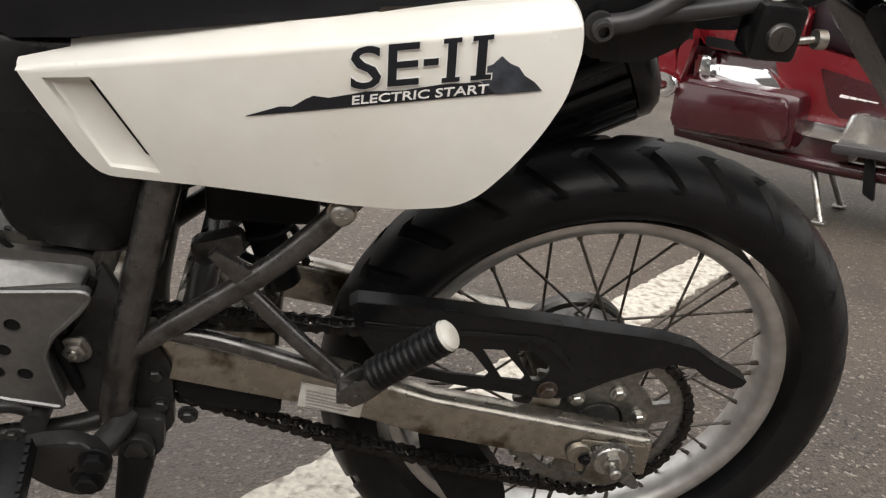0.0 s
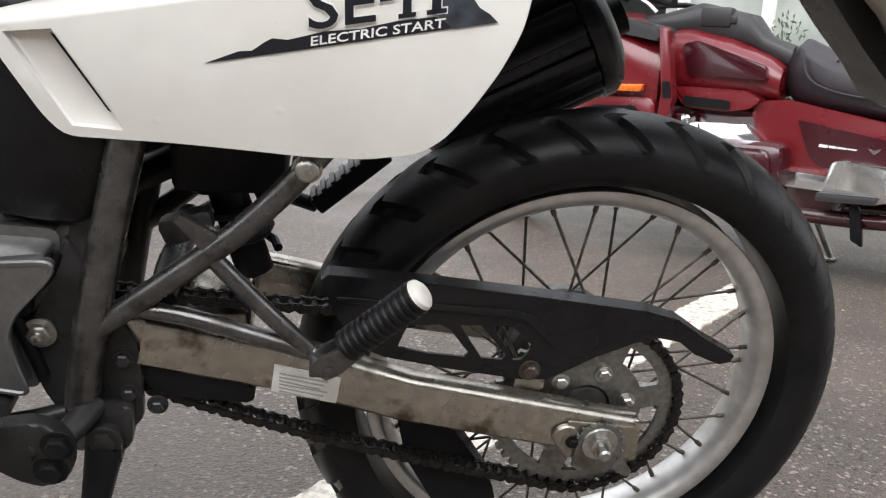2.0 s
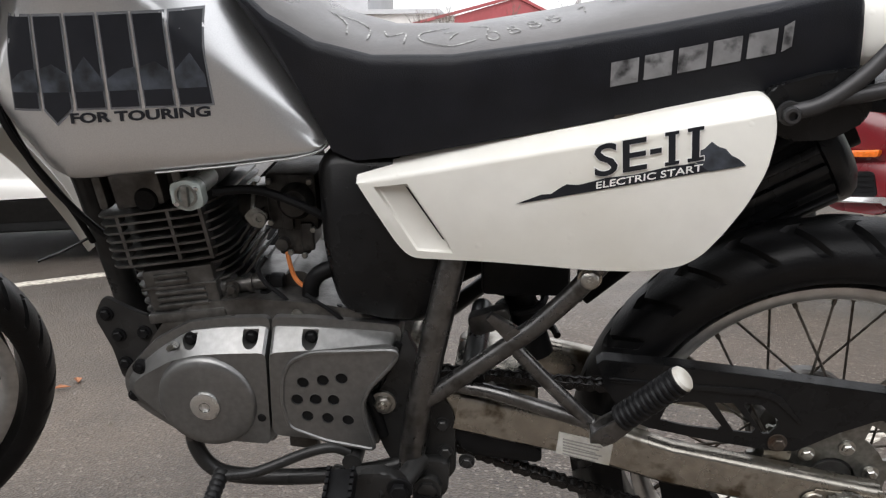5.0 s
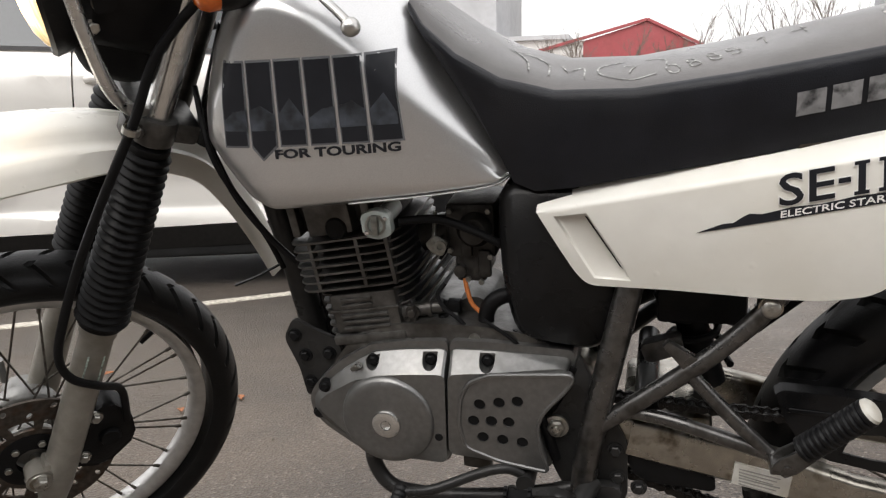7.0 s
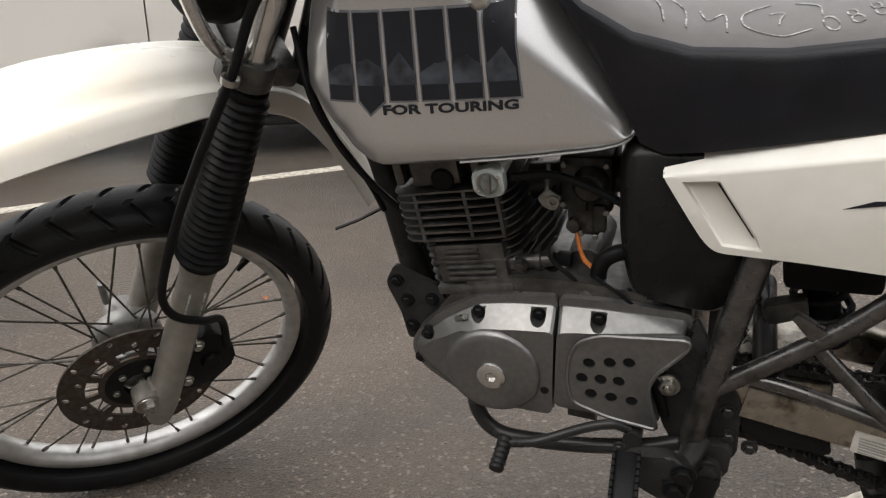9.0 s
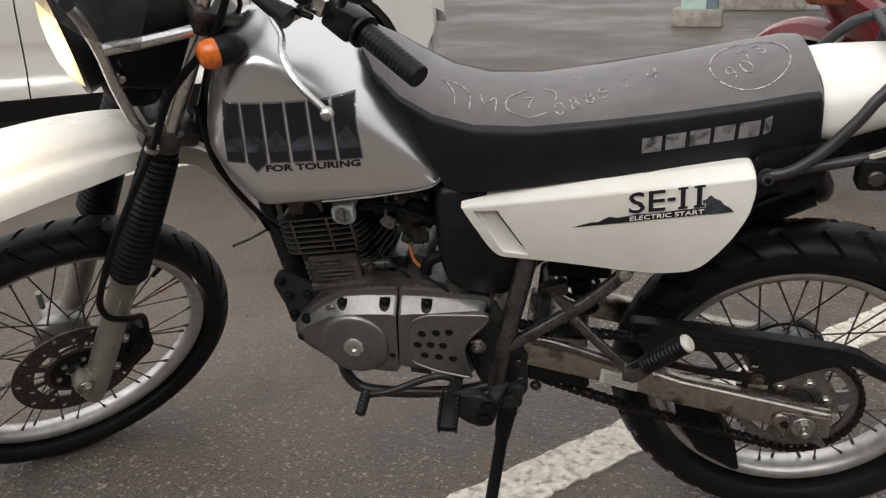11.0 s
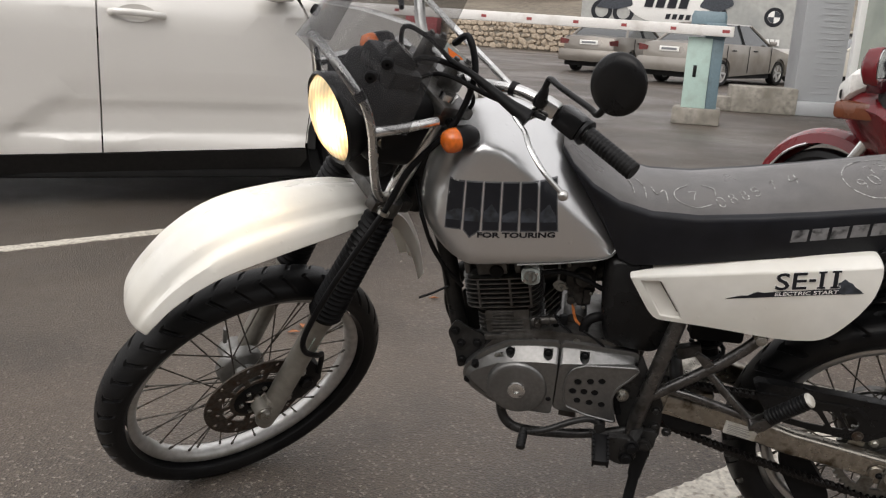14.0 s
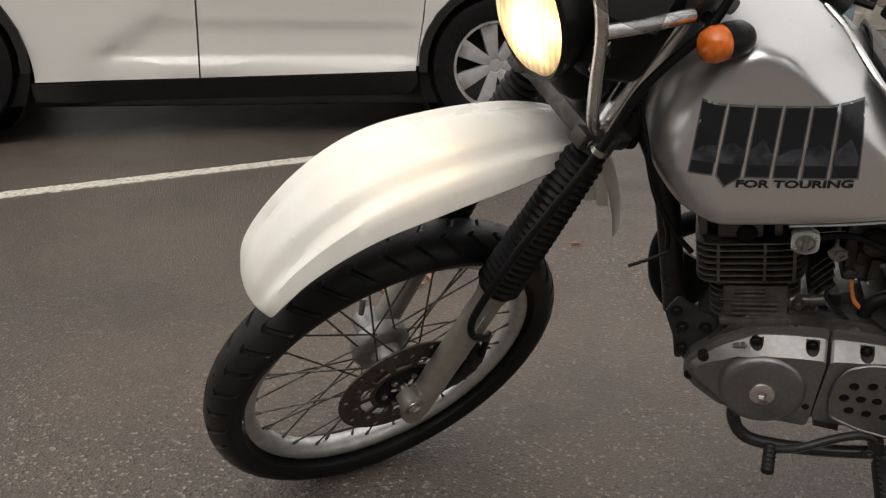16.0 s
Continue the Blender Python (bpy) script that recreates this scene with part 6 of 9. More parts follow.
decal("letter_edge", bars(*[(a - 0.001, b + 0.001, c - 0.001, d + 0.001) for a, b, c, d in ROMAN]), LETTER_WHITE, side_panel, panel_surface, TX, 0.0010)
decal("lettering", text_mesh("SE", 0.0335, 0, 0.0525, bold=0.01), LETTER, side_panel, panel_surface, TX, 0.0015)
decal("lettering", bars(*ROMAN), LETTER, side_panel, panel_surface, TX, 0.0015)
decal("lettering", text_mesh("ELECTRIC START", 0.0074, 0, 0.105, bold=0.012), LETTER_WHITE, side_panel, panel_surface, lambda u, v: set_on(-0.300 + u * 0.982, 0.7125 + v + u * 0.205), 0.0012)

# maker's mark on the seat: six worn silver blocks
for i in range(6):
    u0, u1 = -0.294 + 0.0325 * i, -0.294 + 0.0325 * i + (0.027 if i < 5 else 0.009)
    base = 0.8165 + 0.21 * (u0 + 0.294)
    decal("mark_block", flat([(u0, base), (u1, base + 0.0053), (u1, base + 0.030), (u0, base + 0.0247)]), LETTER_WORN, seat, seat_surface, same, 0.0007)


# chalk loops on the seat top
def stroke(pts, w=0.0019, closed=False):
    P = smooth_path([(*p, 0) for p in pts], 5, closed)
    bm = bmesh.new()
    n = len(P)
    rows = []
    for i, p in enumerate(P):
        t = (P[(i + 1) % n] - P[i - 1]) if closed else (P[min(i + 1, n - 1)] - P[max(i - 1, 0)])
        s = V(-t.y, t.x, 0).normalized() * w / 2
        rows.append((bm.verts.new(p + s), bm.verts.new(p - s)))
    for i in range(n if closed else n - 1):
        a, b = rows[i], rows[(i + 1) % n]
        bm.faces.new((a[0], a[1], b[1], b[0]))
    return bm


def oval(cx, cy, a, b, n=10, turn=0.0):
    return [(cx + a * math.cos(t) * math.cos(turn) - b * math.sin(t) * math.sin(turn), cy + a * math.cos(t) * math.sin(turn) + b * math.sin(t) * math.cos(turn)) for t in [2 * math.pi * i / n for i in range(n)]]


GLYPH = {"0": [(oval(0.5, 0.5, 0.42, 0.5), True)], "8": [(oval(0.5, 0.76, 0.28, 0.24), True), (oval(0.5, 0.26, 0.36, 0.27), True)],
         "5": [([(0.9, 1.0), (0.25, 0.95), (0.2, 0.55), (0.7, 0.6), (0.85, 0.25), (0.5, 0.0), (0.1, 0.12)], False)],
         "1": [([(0.2, 0.7), (0.6, 1.0), (0.5, 0.5), (0.4, 0.0)], False)], "4": [([(0.3, 1.0), (0.15, 0.45), (0.85, 0.5)], False), ([(0.75, 1.0), (0.7, 0.5), (0.6, 0.0)], False)],
         "7": [([(0.1, 0.95), (0.5, 0.98), (0.9, 0.9), (0.6, 0.45), (0.45, 0.0)], False)],
         "3": [([(0.15, 0.9), (0.6, 1.0), (0.75, 0.75), (0.4, 0.55), (0.8, 0.35), (0.55, 0.02), (0.1, 0.12)], False)],
         "9": [(oval(0.5, 0.72, 0.3, 0.27), True), ([(0.8, 0.75), (0.75, 0.35), (0.5, 0.0)], False)]}


def chalk(word, x, y, turn, w, h, gap, lean=0.25):
    """Chalk strokes of a word: its start on the seat, its turn, and the size of a figure."""
    c, q = math.cos(radians(turn)), math.sin(radians(turn))
    out = []
    for i, g in enumerate(word):
        for pts, closed in GLYPH.get(g, ()):
            P = [(i * gap + u * w + lean * v * h, v * h) for u, v in pts]
            out.append(([(x + c * u - q * v, y + q * u + c * v) for u, v in P], closed))
    return out


for pts, closed in [(oval(-0.145, -0.02, 0.054, 0.078), True), ([(-0.470, 0.004), (-0.496, -0.03), (-0.492, -0.068), (-0.462, -0.088), (-0.432, -0.080)], False), ([(-0.445, 0.006), (-0.424, -0.015), (-0.422, -0.045)], False),
                    ([(-0.600, 0.0), (-0.580, -0.035), (-0.572, -0.075)], False), ([(-0.605, -0.005), (-0.575, -0.005), (-0.555, -0.030), (-0.550, -0.075)], False), ([(-0.54, -0.02), (-0.53, -0.05), (-0.515, -0.03), (-0.51, -0.08)], False)] \
        + chalk("0885", -0.418, -0.092, 27, 0.016, 0.034, 0.024) + chalk("14", -0.325, -0.038, 20, 0.022, 0.040, 0.040) + chalk("7", -0.470, -0.064, 20, 0.02, 0.034, 0.02) \
        + chalk("73", -0.152, -0.016, 28, 0.018, 0.036, 0.024) + chalk("90", -0.175, -0.070, 28, 0.018, 0.036, 0.024):
    decal("chalk_mark", stroke(pts, closed=closed), CHALK, seat, top_surface, same, 0.0006, True, cell=0.01, thick=0.0003)
# -- front end, in the fork's own axes (x back, y right, z up the fork) --
def fpart(name, bm, mat, parent=None, label="", smooth=40):
    """A part given in the fork's axes."""
    return part(name, moved(bm, FORK), mat, parent or bike, label, smooth)


FX = 0.029          # the legs stand this far behind the axle
for s, nm in ((-1, "near"), (1, "far")):
    leg = fpart("fork_leg", join(lathe([(0, -0.062), (0.017, -0.061), (0.0215, -0.052), (0.0245, -0.02), (0.0250, 0.05), (0.0245, 0.22), (0.0240, 0.27), (0.0265, 0.274), (0.0265, 0.30), (0, 0.30)], 26, Matrix.Translation((FX, s * 0.086, 0))),
                                 rod((0.0, s * 0.075, 0.0), (0.0, s * 0.106, 0.0), 0.021), box(0.0, FX, s * 0.086 - 0.016, s * 0.086 + 0.016, -0.024, 0.030, 0.006)), FORK_PAINT, label="dull silver-painted fork leg")
    fpart("stanchion", rod((FX, s * 0.086, 0.28), (FX, s * 0.086, 0.86), 0.0175, n=20), ALU_BRIGHT, leg)
    prof = [(0.020, 0.285), (0.031, 0.290)]
    for i in range(22):
        z = 0.296 + i * 0.0123
        r = 0.0375 - 0.006 * (i / 21)
        prof += [(r - 0.007, z), (r - 0.001, z + 0.0035), (r, z + 0.0055), (r - 0.001, z + 0.0075), (r - 0.007, z + 0.0108)]
    prof += [(0.027, 0.568), (0.027, 0.576), (0.018, 0.578)]
    fpart("gaiter", lathe(prof, 28, Matrix.Translation((FX, s * 0.086, 0))), BLACK_MATT, leg, "ribbed black rubber fork gaiter", smooth=60)
    fpart("clamp", join(lathe([(0.0175, 0.583), (0.027, 0.583), (0.028, 0.588), (0.028, 0.612), (0.026, 0.616), (0.0175, 0.616)], 24, Matrix.Translation((FX, s * 0.086, 0))), box(FX - 0.042, FX + 0.006, s * 0.086 - 0.014, s * 0.086 + 0.014, 0.586, 0.612, 0.004),
                        moved(hexbolt((FX - 0.024, s * 0.103, 0.599), (0, s, 0), 0.007, 0.007), Matrix())), ENGINE_LIGHT, leg, "cast lower fork clamp")
fpart("lower_yoke", box(0.0, 0.085, -0.10, 0.10, 0.586, 0.616, 0.008), ENGINE_LIGHT)
fpart("upper_yoke", join(box(0.005, 0.085, -0.115, 0.115, 0.822, 0.846, 0.008), rod((0.075, 0, 0.57), (0.075, 0, 0.86), 0.024)), ENGINE_LIGHT)
fpart("axle_end", join(hexbolt((0, -0.106, 0), (0, -1, 0), 0.012, 0.010), rod((0, -0.118, 0), (0, 0.112, 0), 0.008)), STEEL, label="steel front axle with its nut")
fpart("leg_label", plate([(FX - 0.012, 0.245), (FX + 0.012, 0.245), (FX + 0.012, 0.195), (FX - 0.012, 0.195)], lambda x, z: -0.086 - math.sqrt(max(0.0, 0.0254 ** 2 - (x - FX) ** 2)), -0.09), REFLECTOR, label="pale green reflective sticker")
caliper = fpart("brake_caliper", join(plate(rounded([(0.045, 0.0), (0.052, 0.105), (0.075, 0.135), (0.115, 0.11), (0.135, 0.06), (0.10, 0.0)], 0.012), -0.082, -0.045, 0.006), box(0.03, 0.06, -0.075, -0.06, 0.0, 0.12, 0.004)), BLACK_MATT, label="black front brake caliper")
for x, z in ((0.062, 0.022), (0.062, 0.105)):
    fpart("caliper_bolt", hexbolt((x, -0.083, z), (0, -1, 0), 0.008, 0.008), STEEL, caliper)
fpart("caliper_piston", lathe([(0, 0.008), (0.014, 0.008), (0.017, 0.003), (0.017, -0.004)], 20, pose(0.092, -0.082, 0.065) @ Y_LEFT), BLACK_MATT, caliper)
fpart("brake_hose", tube([(0.11, -0.085, 0.10), (0.085, -0.088, 0.165), (0.04, -0.118, 0.20), (-0.004, -0.125, 0.222), (-0.028, -0.125, 0.262), (-0.033, -0.125, 0.33), (-0.032, -0.126, 0.41), (-0.027, -0.129, 0.49), (-0.020, -0.131, 0.56), (-0.012, -0.130, 0.626), (-0.007, -0.125, 0.699), (0.007, -0.125, 0.745), (0.035, -0.128, 0.82), (0.040, -0.11, 0.91), (0.025, -0.065, 0.962), (0.035, -0.03, 0.93)], 0.0062, 10), BLACK_MATT, label="black front brake hose")
fpart("hose_guide", lathe([(0.008, -0.004), (0.011, -0.004), (0.011, 0.004), (0.008, 0.004)], 16, pose(-0.013, -0.130, 0.612), True), STEEL)
fpart("speed_sensor", join(rod((0.0, 0.06, 0.0), (0.0, 0.105, 0.0), 0.03), rod((-0.03, 0.09, 0.03), (-0.045, 0.09, 0.075), 0.006)), HUB)
fpart("valve_stem", rod((0.260 * 0.588 - 0.004, -0.003, 0.260 * 0.809 + 0.005), (0.226 * 0.588 - 0.004, -0.006, 0.226 * 0.809 + 0.005), 0.0045, n=10), BLACK_MATT)


# front mudguard
def fender_mesh():
    spine = [(-0.338, 0.226, 0.045, 0.002), (-0.342, 0.236, 0.062, 0.005), (-0.346, 0.272, 0.073, 0.010), (-0.334, 0.326, 0.079, 0.015), (-0.307, 0.388, 0.086, 0.024), (-0.265, 0.444, 0.091, 0.033), (-0.21, 0.485, 0.093, 0.039), (-0.14, 0.515, 0.089, 0.038), (-0.07, 0.537, 0.083, 0.034),
             (0.0, 0.552, 0.073, 0.028), (0.07, 0.555, 0.064, 0.028), (0.13, 0.542, 0.060, 0.028), (0.19, 0.496, 0.056, 0.026), (0.25, 0.435, 0.052, 0.024), (0.305, 0.365, 0.046, 0.018)]
    dense = []
    for i in range(len(spine) - 1):
        a, b, c, d = spine[max(i - 1, 0)], spine[i], spine[i + 1], spine[min(i + 2, len(spine) - 1)]
        for j in range(4):
            t = j / 4
            dense.append([0.5 * (2 * q + (r - p) * t + (2 * p - 5 * q + 4 * r - e) * t * t + (3 * q - p - 3 * r + e) * t ** 3) for p, q, r, e in zip(a, b, c, d)])
    spine = dense + [list(spine[-1])]
    P = [Vector(p[:2]) for p in spine]
    rings = []
    for i, (x, z, w, drop) in enumerate(spine):
        t = (P[min(i + 1, len(P) - 1)] - P[max(i - 1, 0)]).normalized()
        n = Vector((-t.y, t.x))
        top, low = [], []
        for k in range(-10, 11):
            s = k / 10
            a = abs(s)
            crown = 0.011 * (1 - a * a)
            fold = -0.0115 * math.exp(-((a - 0.57) / 0.15) ** 2) + 0.003 * math.exp(-((a - 0.80) / 0.10) ** 2)
            fold *= min(1.0, max(0.0, (i - 3) / 9))
            d = -drop * max(0, (a - 0.55) / 0.45) ** 1.7 + crown + fold
            y = s * w
            top.append((x + n.x * d, y, z + n.y * d))
            low.append((x + n.x * (d - 0.003), y * 0.985, z + n.y * (d - 0.003)))
        rings.append(top + low[::-1])
    return loft(rings)


fender = fpart("front_mudguard", fender_mesh(), WHITE, label="white plastic high front mudguard")
for x, y in ((0.02, -0.03), (0.02, 0.03), (0.07, -0.03), (0.07, 0.03)):
    fpart("bolt", hexbolt((x, y, 0.60), (0, 0, 1), 0.006, 0.005), STEEL, fender)

# headlamp, its silver guard and the smoked screen
HL = Matrix.Translation((-0.118, 0.0, 0.722)) @ Vector((-0.887, 0, -0.462)).to_track_quat("Z", "Y").to_matrix().to_4x4()
headlamp = fpart("headlamp", lathe([(0.0, -0.075), (0.04, -0.072), (0.066, -0.052), (0.080, -0.025), (0.086, -0.006), (0.088, 0.004), (0.084, 0.009), (0.080, 0.006), (0.080, -0.004)], 48, HL), BLACK, label="round headlamp with its light on")
LIT = glow_material("lit_headlamp_lens", (1.0, 0.68, 0.30), 1.5, lens=(0.5, 0.42, 0.25), pattern=0.6, hot=FORK @ HL @ V(0.032, 0.008, 0.020))
fpart("lens", lathe([(0.0805, 0.002), (0.072, 0.012), (0.055, 0.021), (0.03, 0.026), (0.0, 0.028)], 48, HL), LIT, headlamp, "lit warm-white ribbed lens")
fpart("bulb_glare", lathe([(0, 0.009), (0.012, 0.007), (0.018, 0), (0, -0.002)], 20, HL @ pose(0.026, 0.010, 0.0145)), BULB, headlamp)
lamp = bpy.data.lights.new("headlamp_light", "SPOT")
lamp.energy, lamp.color, lamp.spot_size, lamp.spot_blend, lamp.shadow_soft_size = 3.5, (1.0, 0.74, 0.42), radians(165), 1.0, 0.07
lamp_ob = new("headlamp_light", lamp)
lamp_ob.matrix_world = bike.matrix_world @ FORK @ HL @ pose(0, 0, 0.045, 180)
fpart("headlamp_shell", join(box(-0.07, 0.02, -0.080, 0.080, 0.64, 0.79, 0.03, 3), box(-0.085, 0.035, -0.10, 0.10, 0.69, 0.835, 0.025, 3)), BLACK_MATT, label="black headlamp housing")
for y, z in ((-0.094, 0.715), (-0.098, 0.745)):
    fpart("housing_bolt", hexbolt((-0.07, y, z), (0, -1, 0), 0.007, 0.006), STEEL)

guard = fpart("headlamp_guard", tube([(0.008, -0.094, 0.625), (-0.012, -0.105, 0.628), (-0.045, -0.113, 0.655), (-0.085, -0.114, 0.715), (-0.118, -0.111, 0.772), (-0.150, -0.104, 0.815), (-0.170, -0.085, 0.832), (-0.190, -0.045, 0.848), (-0.196, 0.0, 0.853), (-0.190, 0.045, 0.848), (-0.170, 0.085, 0.832), (-0.150, 0.104, 0.815),
                                       (-0.118, 0.111, 0.772), (-0.085, 0.114, 0.715), (-0.045, 0.113, 0.655), (-0.012, 0.105, 0.628), (0.008, 0.094, 0.625)], 0.0085, 14), ALU_BRIGHT, label="silver tubular headlamp guard")
for s in (-1, 1):
    fpart("stay", tube([(-0.113, s * 0.112, 0.772), (-0.06, s * 0.116, 0.792), (0.005, s * 0.116, 0.815)], 0.0095, 12), ALU_BRIGHT, guard)
    fpart("stay_clamp", lathe([(0.0175, -0.014), (0.024, -0.014), (0.024, 0.014), (0.0175, 0.014)], 20, pose(FX, s * 0.086, 0.818), True), ENGINE_LIGHT, guard)
    fpart("stay_bracket", plate(rounded([(-0.095, 0.775), (-0.06, 0.788), (-0.055, 0.745), (-0.075, 0.735)], 0.006), s * 0.108 - 0.002, s * 0.108 + 0.002), BLACK_MATT, guard)
fpart("guard_sleeve", tube([(-0.158, -0.098, 0.822), (-0.168, -0.088, 0.831)], 0.0105, 12, 1), BLACK_MATT, guard)


def screen_mesh():
    """The smoked screen, wrapped round the front."""
    rings = []
    rows, cols = 12, 28
    top, low = [], []
    for j in range(rows + 1):
        v = j / rows
        a, b = [], []
        for i in range(cols + 1):
            s = -1 + 2 * i / cols
            half = 0.152 - 0.030 * v
            ang = s * radians(88 - 8 * v)
            y = half * math.sin(ang)
            front = -0.228 + 0.085 * v
            side = -0.072 + 0.012 * v
            x = side + (front - side) * math.cos(ang) ** 0.9
            z0 = 0.800 + 0.048 * math.cos(ang) ** 3
            z1 = 1.09 + 0.03 * math.cos(ang) - 0.05 * abs(s) ** 4
            z = z0 + (z1 - z0) * v
            n = Vector((math.cos(ang), -math.sin(ang) * 0.8, 0)).normalized() * 0.003
            a.append(Vector((x, y, z)))
            b.append(Vector((x, y, z)) + n)
        top.append(a)
        low.append(b)
    bm = bmesh.new()
    A = [[bm.verts.new(p) for p in r] for r in top]
    B = [[bm.verts.new(p) for p in r] for r in low]
    for j in range(rows):
        for i in range(cols):
            bm.faces.new((A[j][i], A[j][i + 1], A[j + 1][i + 1], A[j + 1][i]))
            bm.faces.new((B[j][i], B[j + 1][i], B[j + 1][i + 1], B[j][i + 1]))
    for i in range(cols):
        bm.faces.new((A[0][i], B[0][i], B[0][i + 1], A[0][i + 1]))
        bm.faces.new((A[rows][i], A[rows][i + 1], B[rows][i + 1], B[rows][i]))
    for j in range(rows):
        bm.faces.new((A[j][0], A[j + 1][0], B[j + 1][0], B[j][0]))
        bm.faces.new((A[j][cols], B[j][cols], B[j + 1][cols], A[j + 1][cols]))
    return bm


screen = fpart("wind_screen", screen_mesh(), VISOR, label="smoked see-through wind screen with rain drops", smooth=60)
for p, d in (((-0.160, -0.113, 0.905), (-0.6, -0.8, 0)), ((-0.172, -0.105, 0.872), (-0.6, -0.8, 0)), ((-0.160, 0.113, 0.905), (-0.6, 0.8, 0)), ((-0.172, 0.105, 0.872), (-0.6, 0.8, 0))):
    fpart("grommet", lathe([(0.003, 0.006), (0.009, 0.005), (0.011, 0.0), (0.010, -0.006), (0, -0.006)], 16, along(p, Vector(p) + Vector(d))), BLACK_MATT, screen, "black rubber grommet with a screw")

# instruments
fpart("instrument_cluster", join(box(-0.085, -0.01, -0.06, 0.06, 0.82, 0.868, 0.016), lathe([(0, 0.016), (0.032, 0.013), (0.035, 0.0), (0.03, -0.03), (0, -0.035)], 28, pose(-0.045, -0.01, 0.872, 0, 25))), BLACK, label="black instrument cluster behind the screen")
fpart("dial_glass", lathe([(0, 0.0185), (0.031, 0.0155)], 28, pose(-0.045, -0.01, 0.872, 0, 25)), CLEAR)
fpart("warning_lamp", lathe([(0, 0.006), (0.007, 0.004), (0.008, 0)], 12, pose(-0.03, 0.045, 0.868, 0, 25)), RED_LENS)

# handlebar and controls
bar = fpart("handlebar", tube([(0.168, -0.40, 0.946), (0.150, -0.32, 0.944), (0.122, -0.25, 0.944), (0.098, -0.21, 0.943), (0.078, -0.165, 0.931), (0.062, -0.105, 0.898), (0.058, -0.06, 0.885), (0.058, 0.06, 0.885), (0.062, 0.105, 0.898), (0.078, 0.165, 0.931), (0.098, 0.21, 0.943), (0.122, 0.25, 0.944), (0.150, 0.32, 0.944), (0.168, 0.40, 0.946)], 0.011, 16), ALU_BRIGHT, label="silver handlebar with a cross brace")
fpart("cross_brace", rod((0.075, -0.165, 0.934), (0.075, 0.165, 0.934), 0.0062), ALU_BRIGHT, bar)
fpart("tie_strap", lathe([(0.011, -0.005), (0.0135, -0.005), (0.0135, 0.005), (0.011, 0.005)], 16, along((0.079, -0.168, 0.933), (0.09, -0.195, 0.94)), True), BLACK_MATT, bar)
for y in (-0.045, 0.045):
    fpart("bar_clamp", join(box(0.038, 0.082, y - 0.013, y + 0.013, 0.845, 0.905, 0.006), hexbolt((0.045, y, 0.905), (0, 0, 1), 0.006, 0.007), hexbolt((0.075, y, 0.905), (0, 0, 1), 0.006, 0.007)), ENGINE_LIGHT, bar)
for s in (-1, 1):
    fpart("grip", ribbed((0.146, s * 0.305, 0.944), (0.170, s * 0.408, 0.946), 0.0165, 14, 0.06, 20), RUBBER, bar, "black rubber grip")
    fpart("grip_flange", lathe([(0.011, -0.003), (0.024, -0.003), (0.024, 0.003), (0.011, 0.003)], 24, along((0.145, s * 0.300, 0.944), (0.170, s * 0.408, 0.946)), True), RUBBER, bar)
    fpart("switch_gear", moved(box(-0.021, 0.021, -0.022, 0.020, -0.026, 0.026, 0.006), along((0.135, s * 0.270, 0.944), (0.150, s * 0.32, 0.944))), BLACK, bar, "black switch housing")
    perch = fpart("lever_perch", join(moved(box(-0.018, 0.018, -0.014, 0.014, -0.016, 0.016, 0.005), along((0.112, s * 0.232, 0.944), (0.135, s * 0.27, 0.944))), plate([(0.055, 0.915), (0.11, 0.95), (0.115, 0.93), (0.07, 0.90)], s * 0.225 - 0.006, s * 0.225 + 0.006, 0.002)), ALU_BRIGHT, bar)
    fpart("lever", sweep(smooth_path([(0.052, s * 0.225, 0.910), (0.050, s * 0.262, 0.905), (0.034, s * 0.300, 0.900), (0.040, s * 0.345, 0.886), (0.066, s * 0.383, 0.872)], 6), circle(0.0055, 10, 0.004)), ALU_BRIGHT, perch, "silver control lever")
    fpart("lever_ball", lathe([(0, 0.0095), (0.005, 0.008), (0.0085, 0.004), (0.0095, 0), (0.0085, -0.004), (0.005, -0.008), (0, -0.0095)], 18, pose(0.067, s * 0.386, 0.870)), ALU_BRIGHT, perch)
    fpart("lever_boot", sweep(smooth_path([(0.070, s * 0.238, 0.918), (0.045, s * 0.195, 0.920), (0.010, s * 0.13, 0.925), (-0.01, s * 0.09, 0.922)], 5), lambda i, t: circle(0.015 * (1 - t) ** 2 + 0.005, 12, 0.011 * (1 - t) ** 2 + 0.005)), BLACK_MATT, perch, "black rubber lever boot")
    # mirror
    mirror = fpart("mirror", lathe([(0, 0.010), (0.030, 0.0085), (0.042, 0.0055), (0.0465, 0.0), (0.0475, -0.004), (0.046, -0.008), (0.0, -0.008)], 44, Matrix.Translation((0.017, s * 0.387, 1.080)) @ Vector((-0.92, s * 0.30, -0.22)).to_track_quat("Z", "Y").to_matrix().to_4x4() @ Matrix.Diagonal((0.96, 1.06, 1, 1))), BLACK, bar, "round black mirror seen from behind")
    fpart("mirror_stem", tube([(0.083, s * 0.228, 0.950), (0.074, s * 0.228, 0.985), (0.070, s * 0.234, 0.996), (0.058, s * 0.27, 1.002), (0.038, s * 0.352, 1.018), (0.031, s * 0.378, 1.022), (0.024, s * 0.386, 1.045)], 0.0055, 10), BLACK, mirror)
    fpart("stem_boot", lathe([(0.011, -0.012), (0.012, 0.0), (0.008, 0.016), (0.006, 0.024), (0, 0.024)], 16, pose(0.083, s * 0.228, 0.953, 0, -12)), BLACK, mirror)
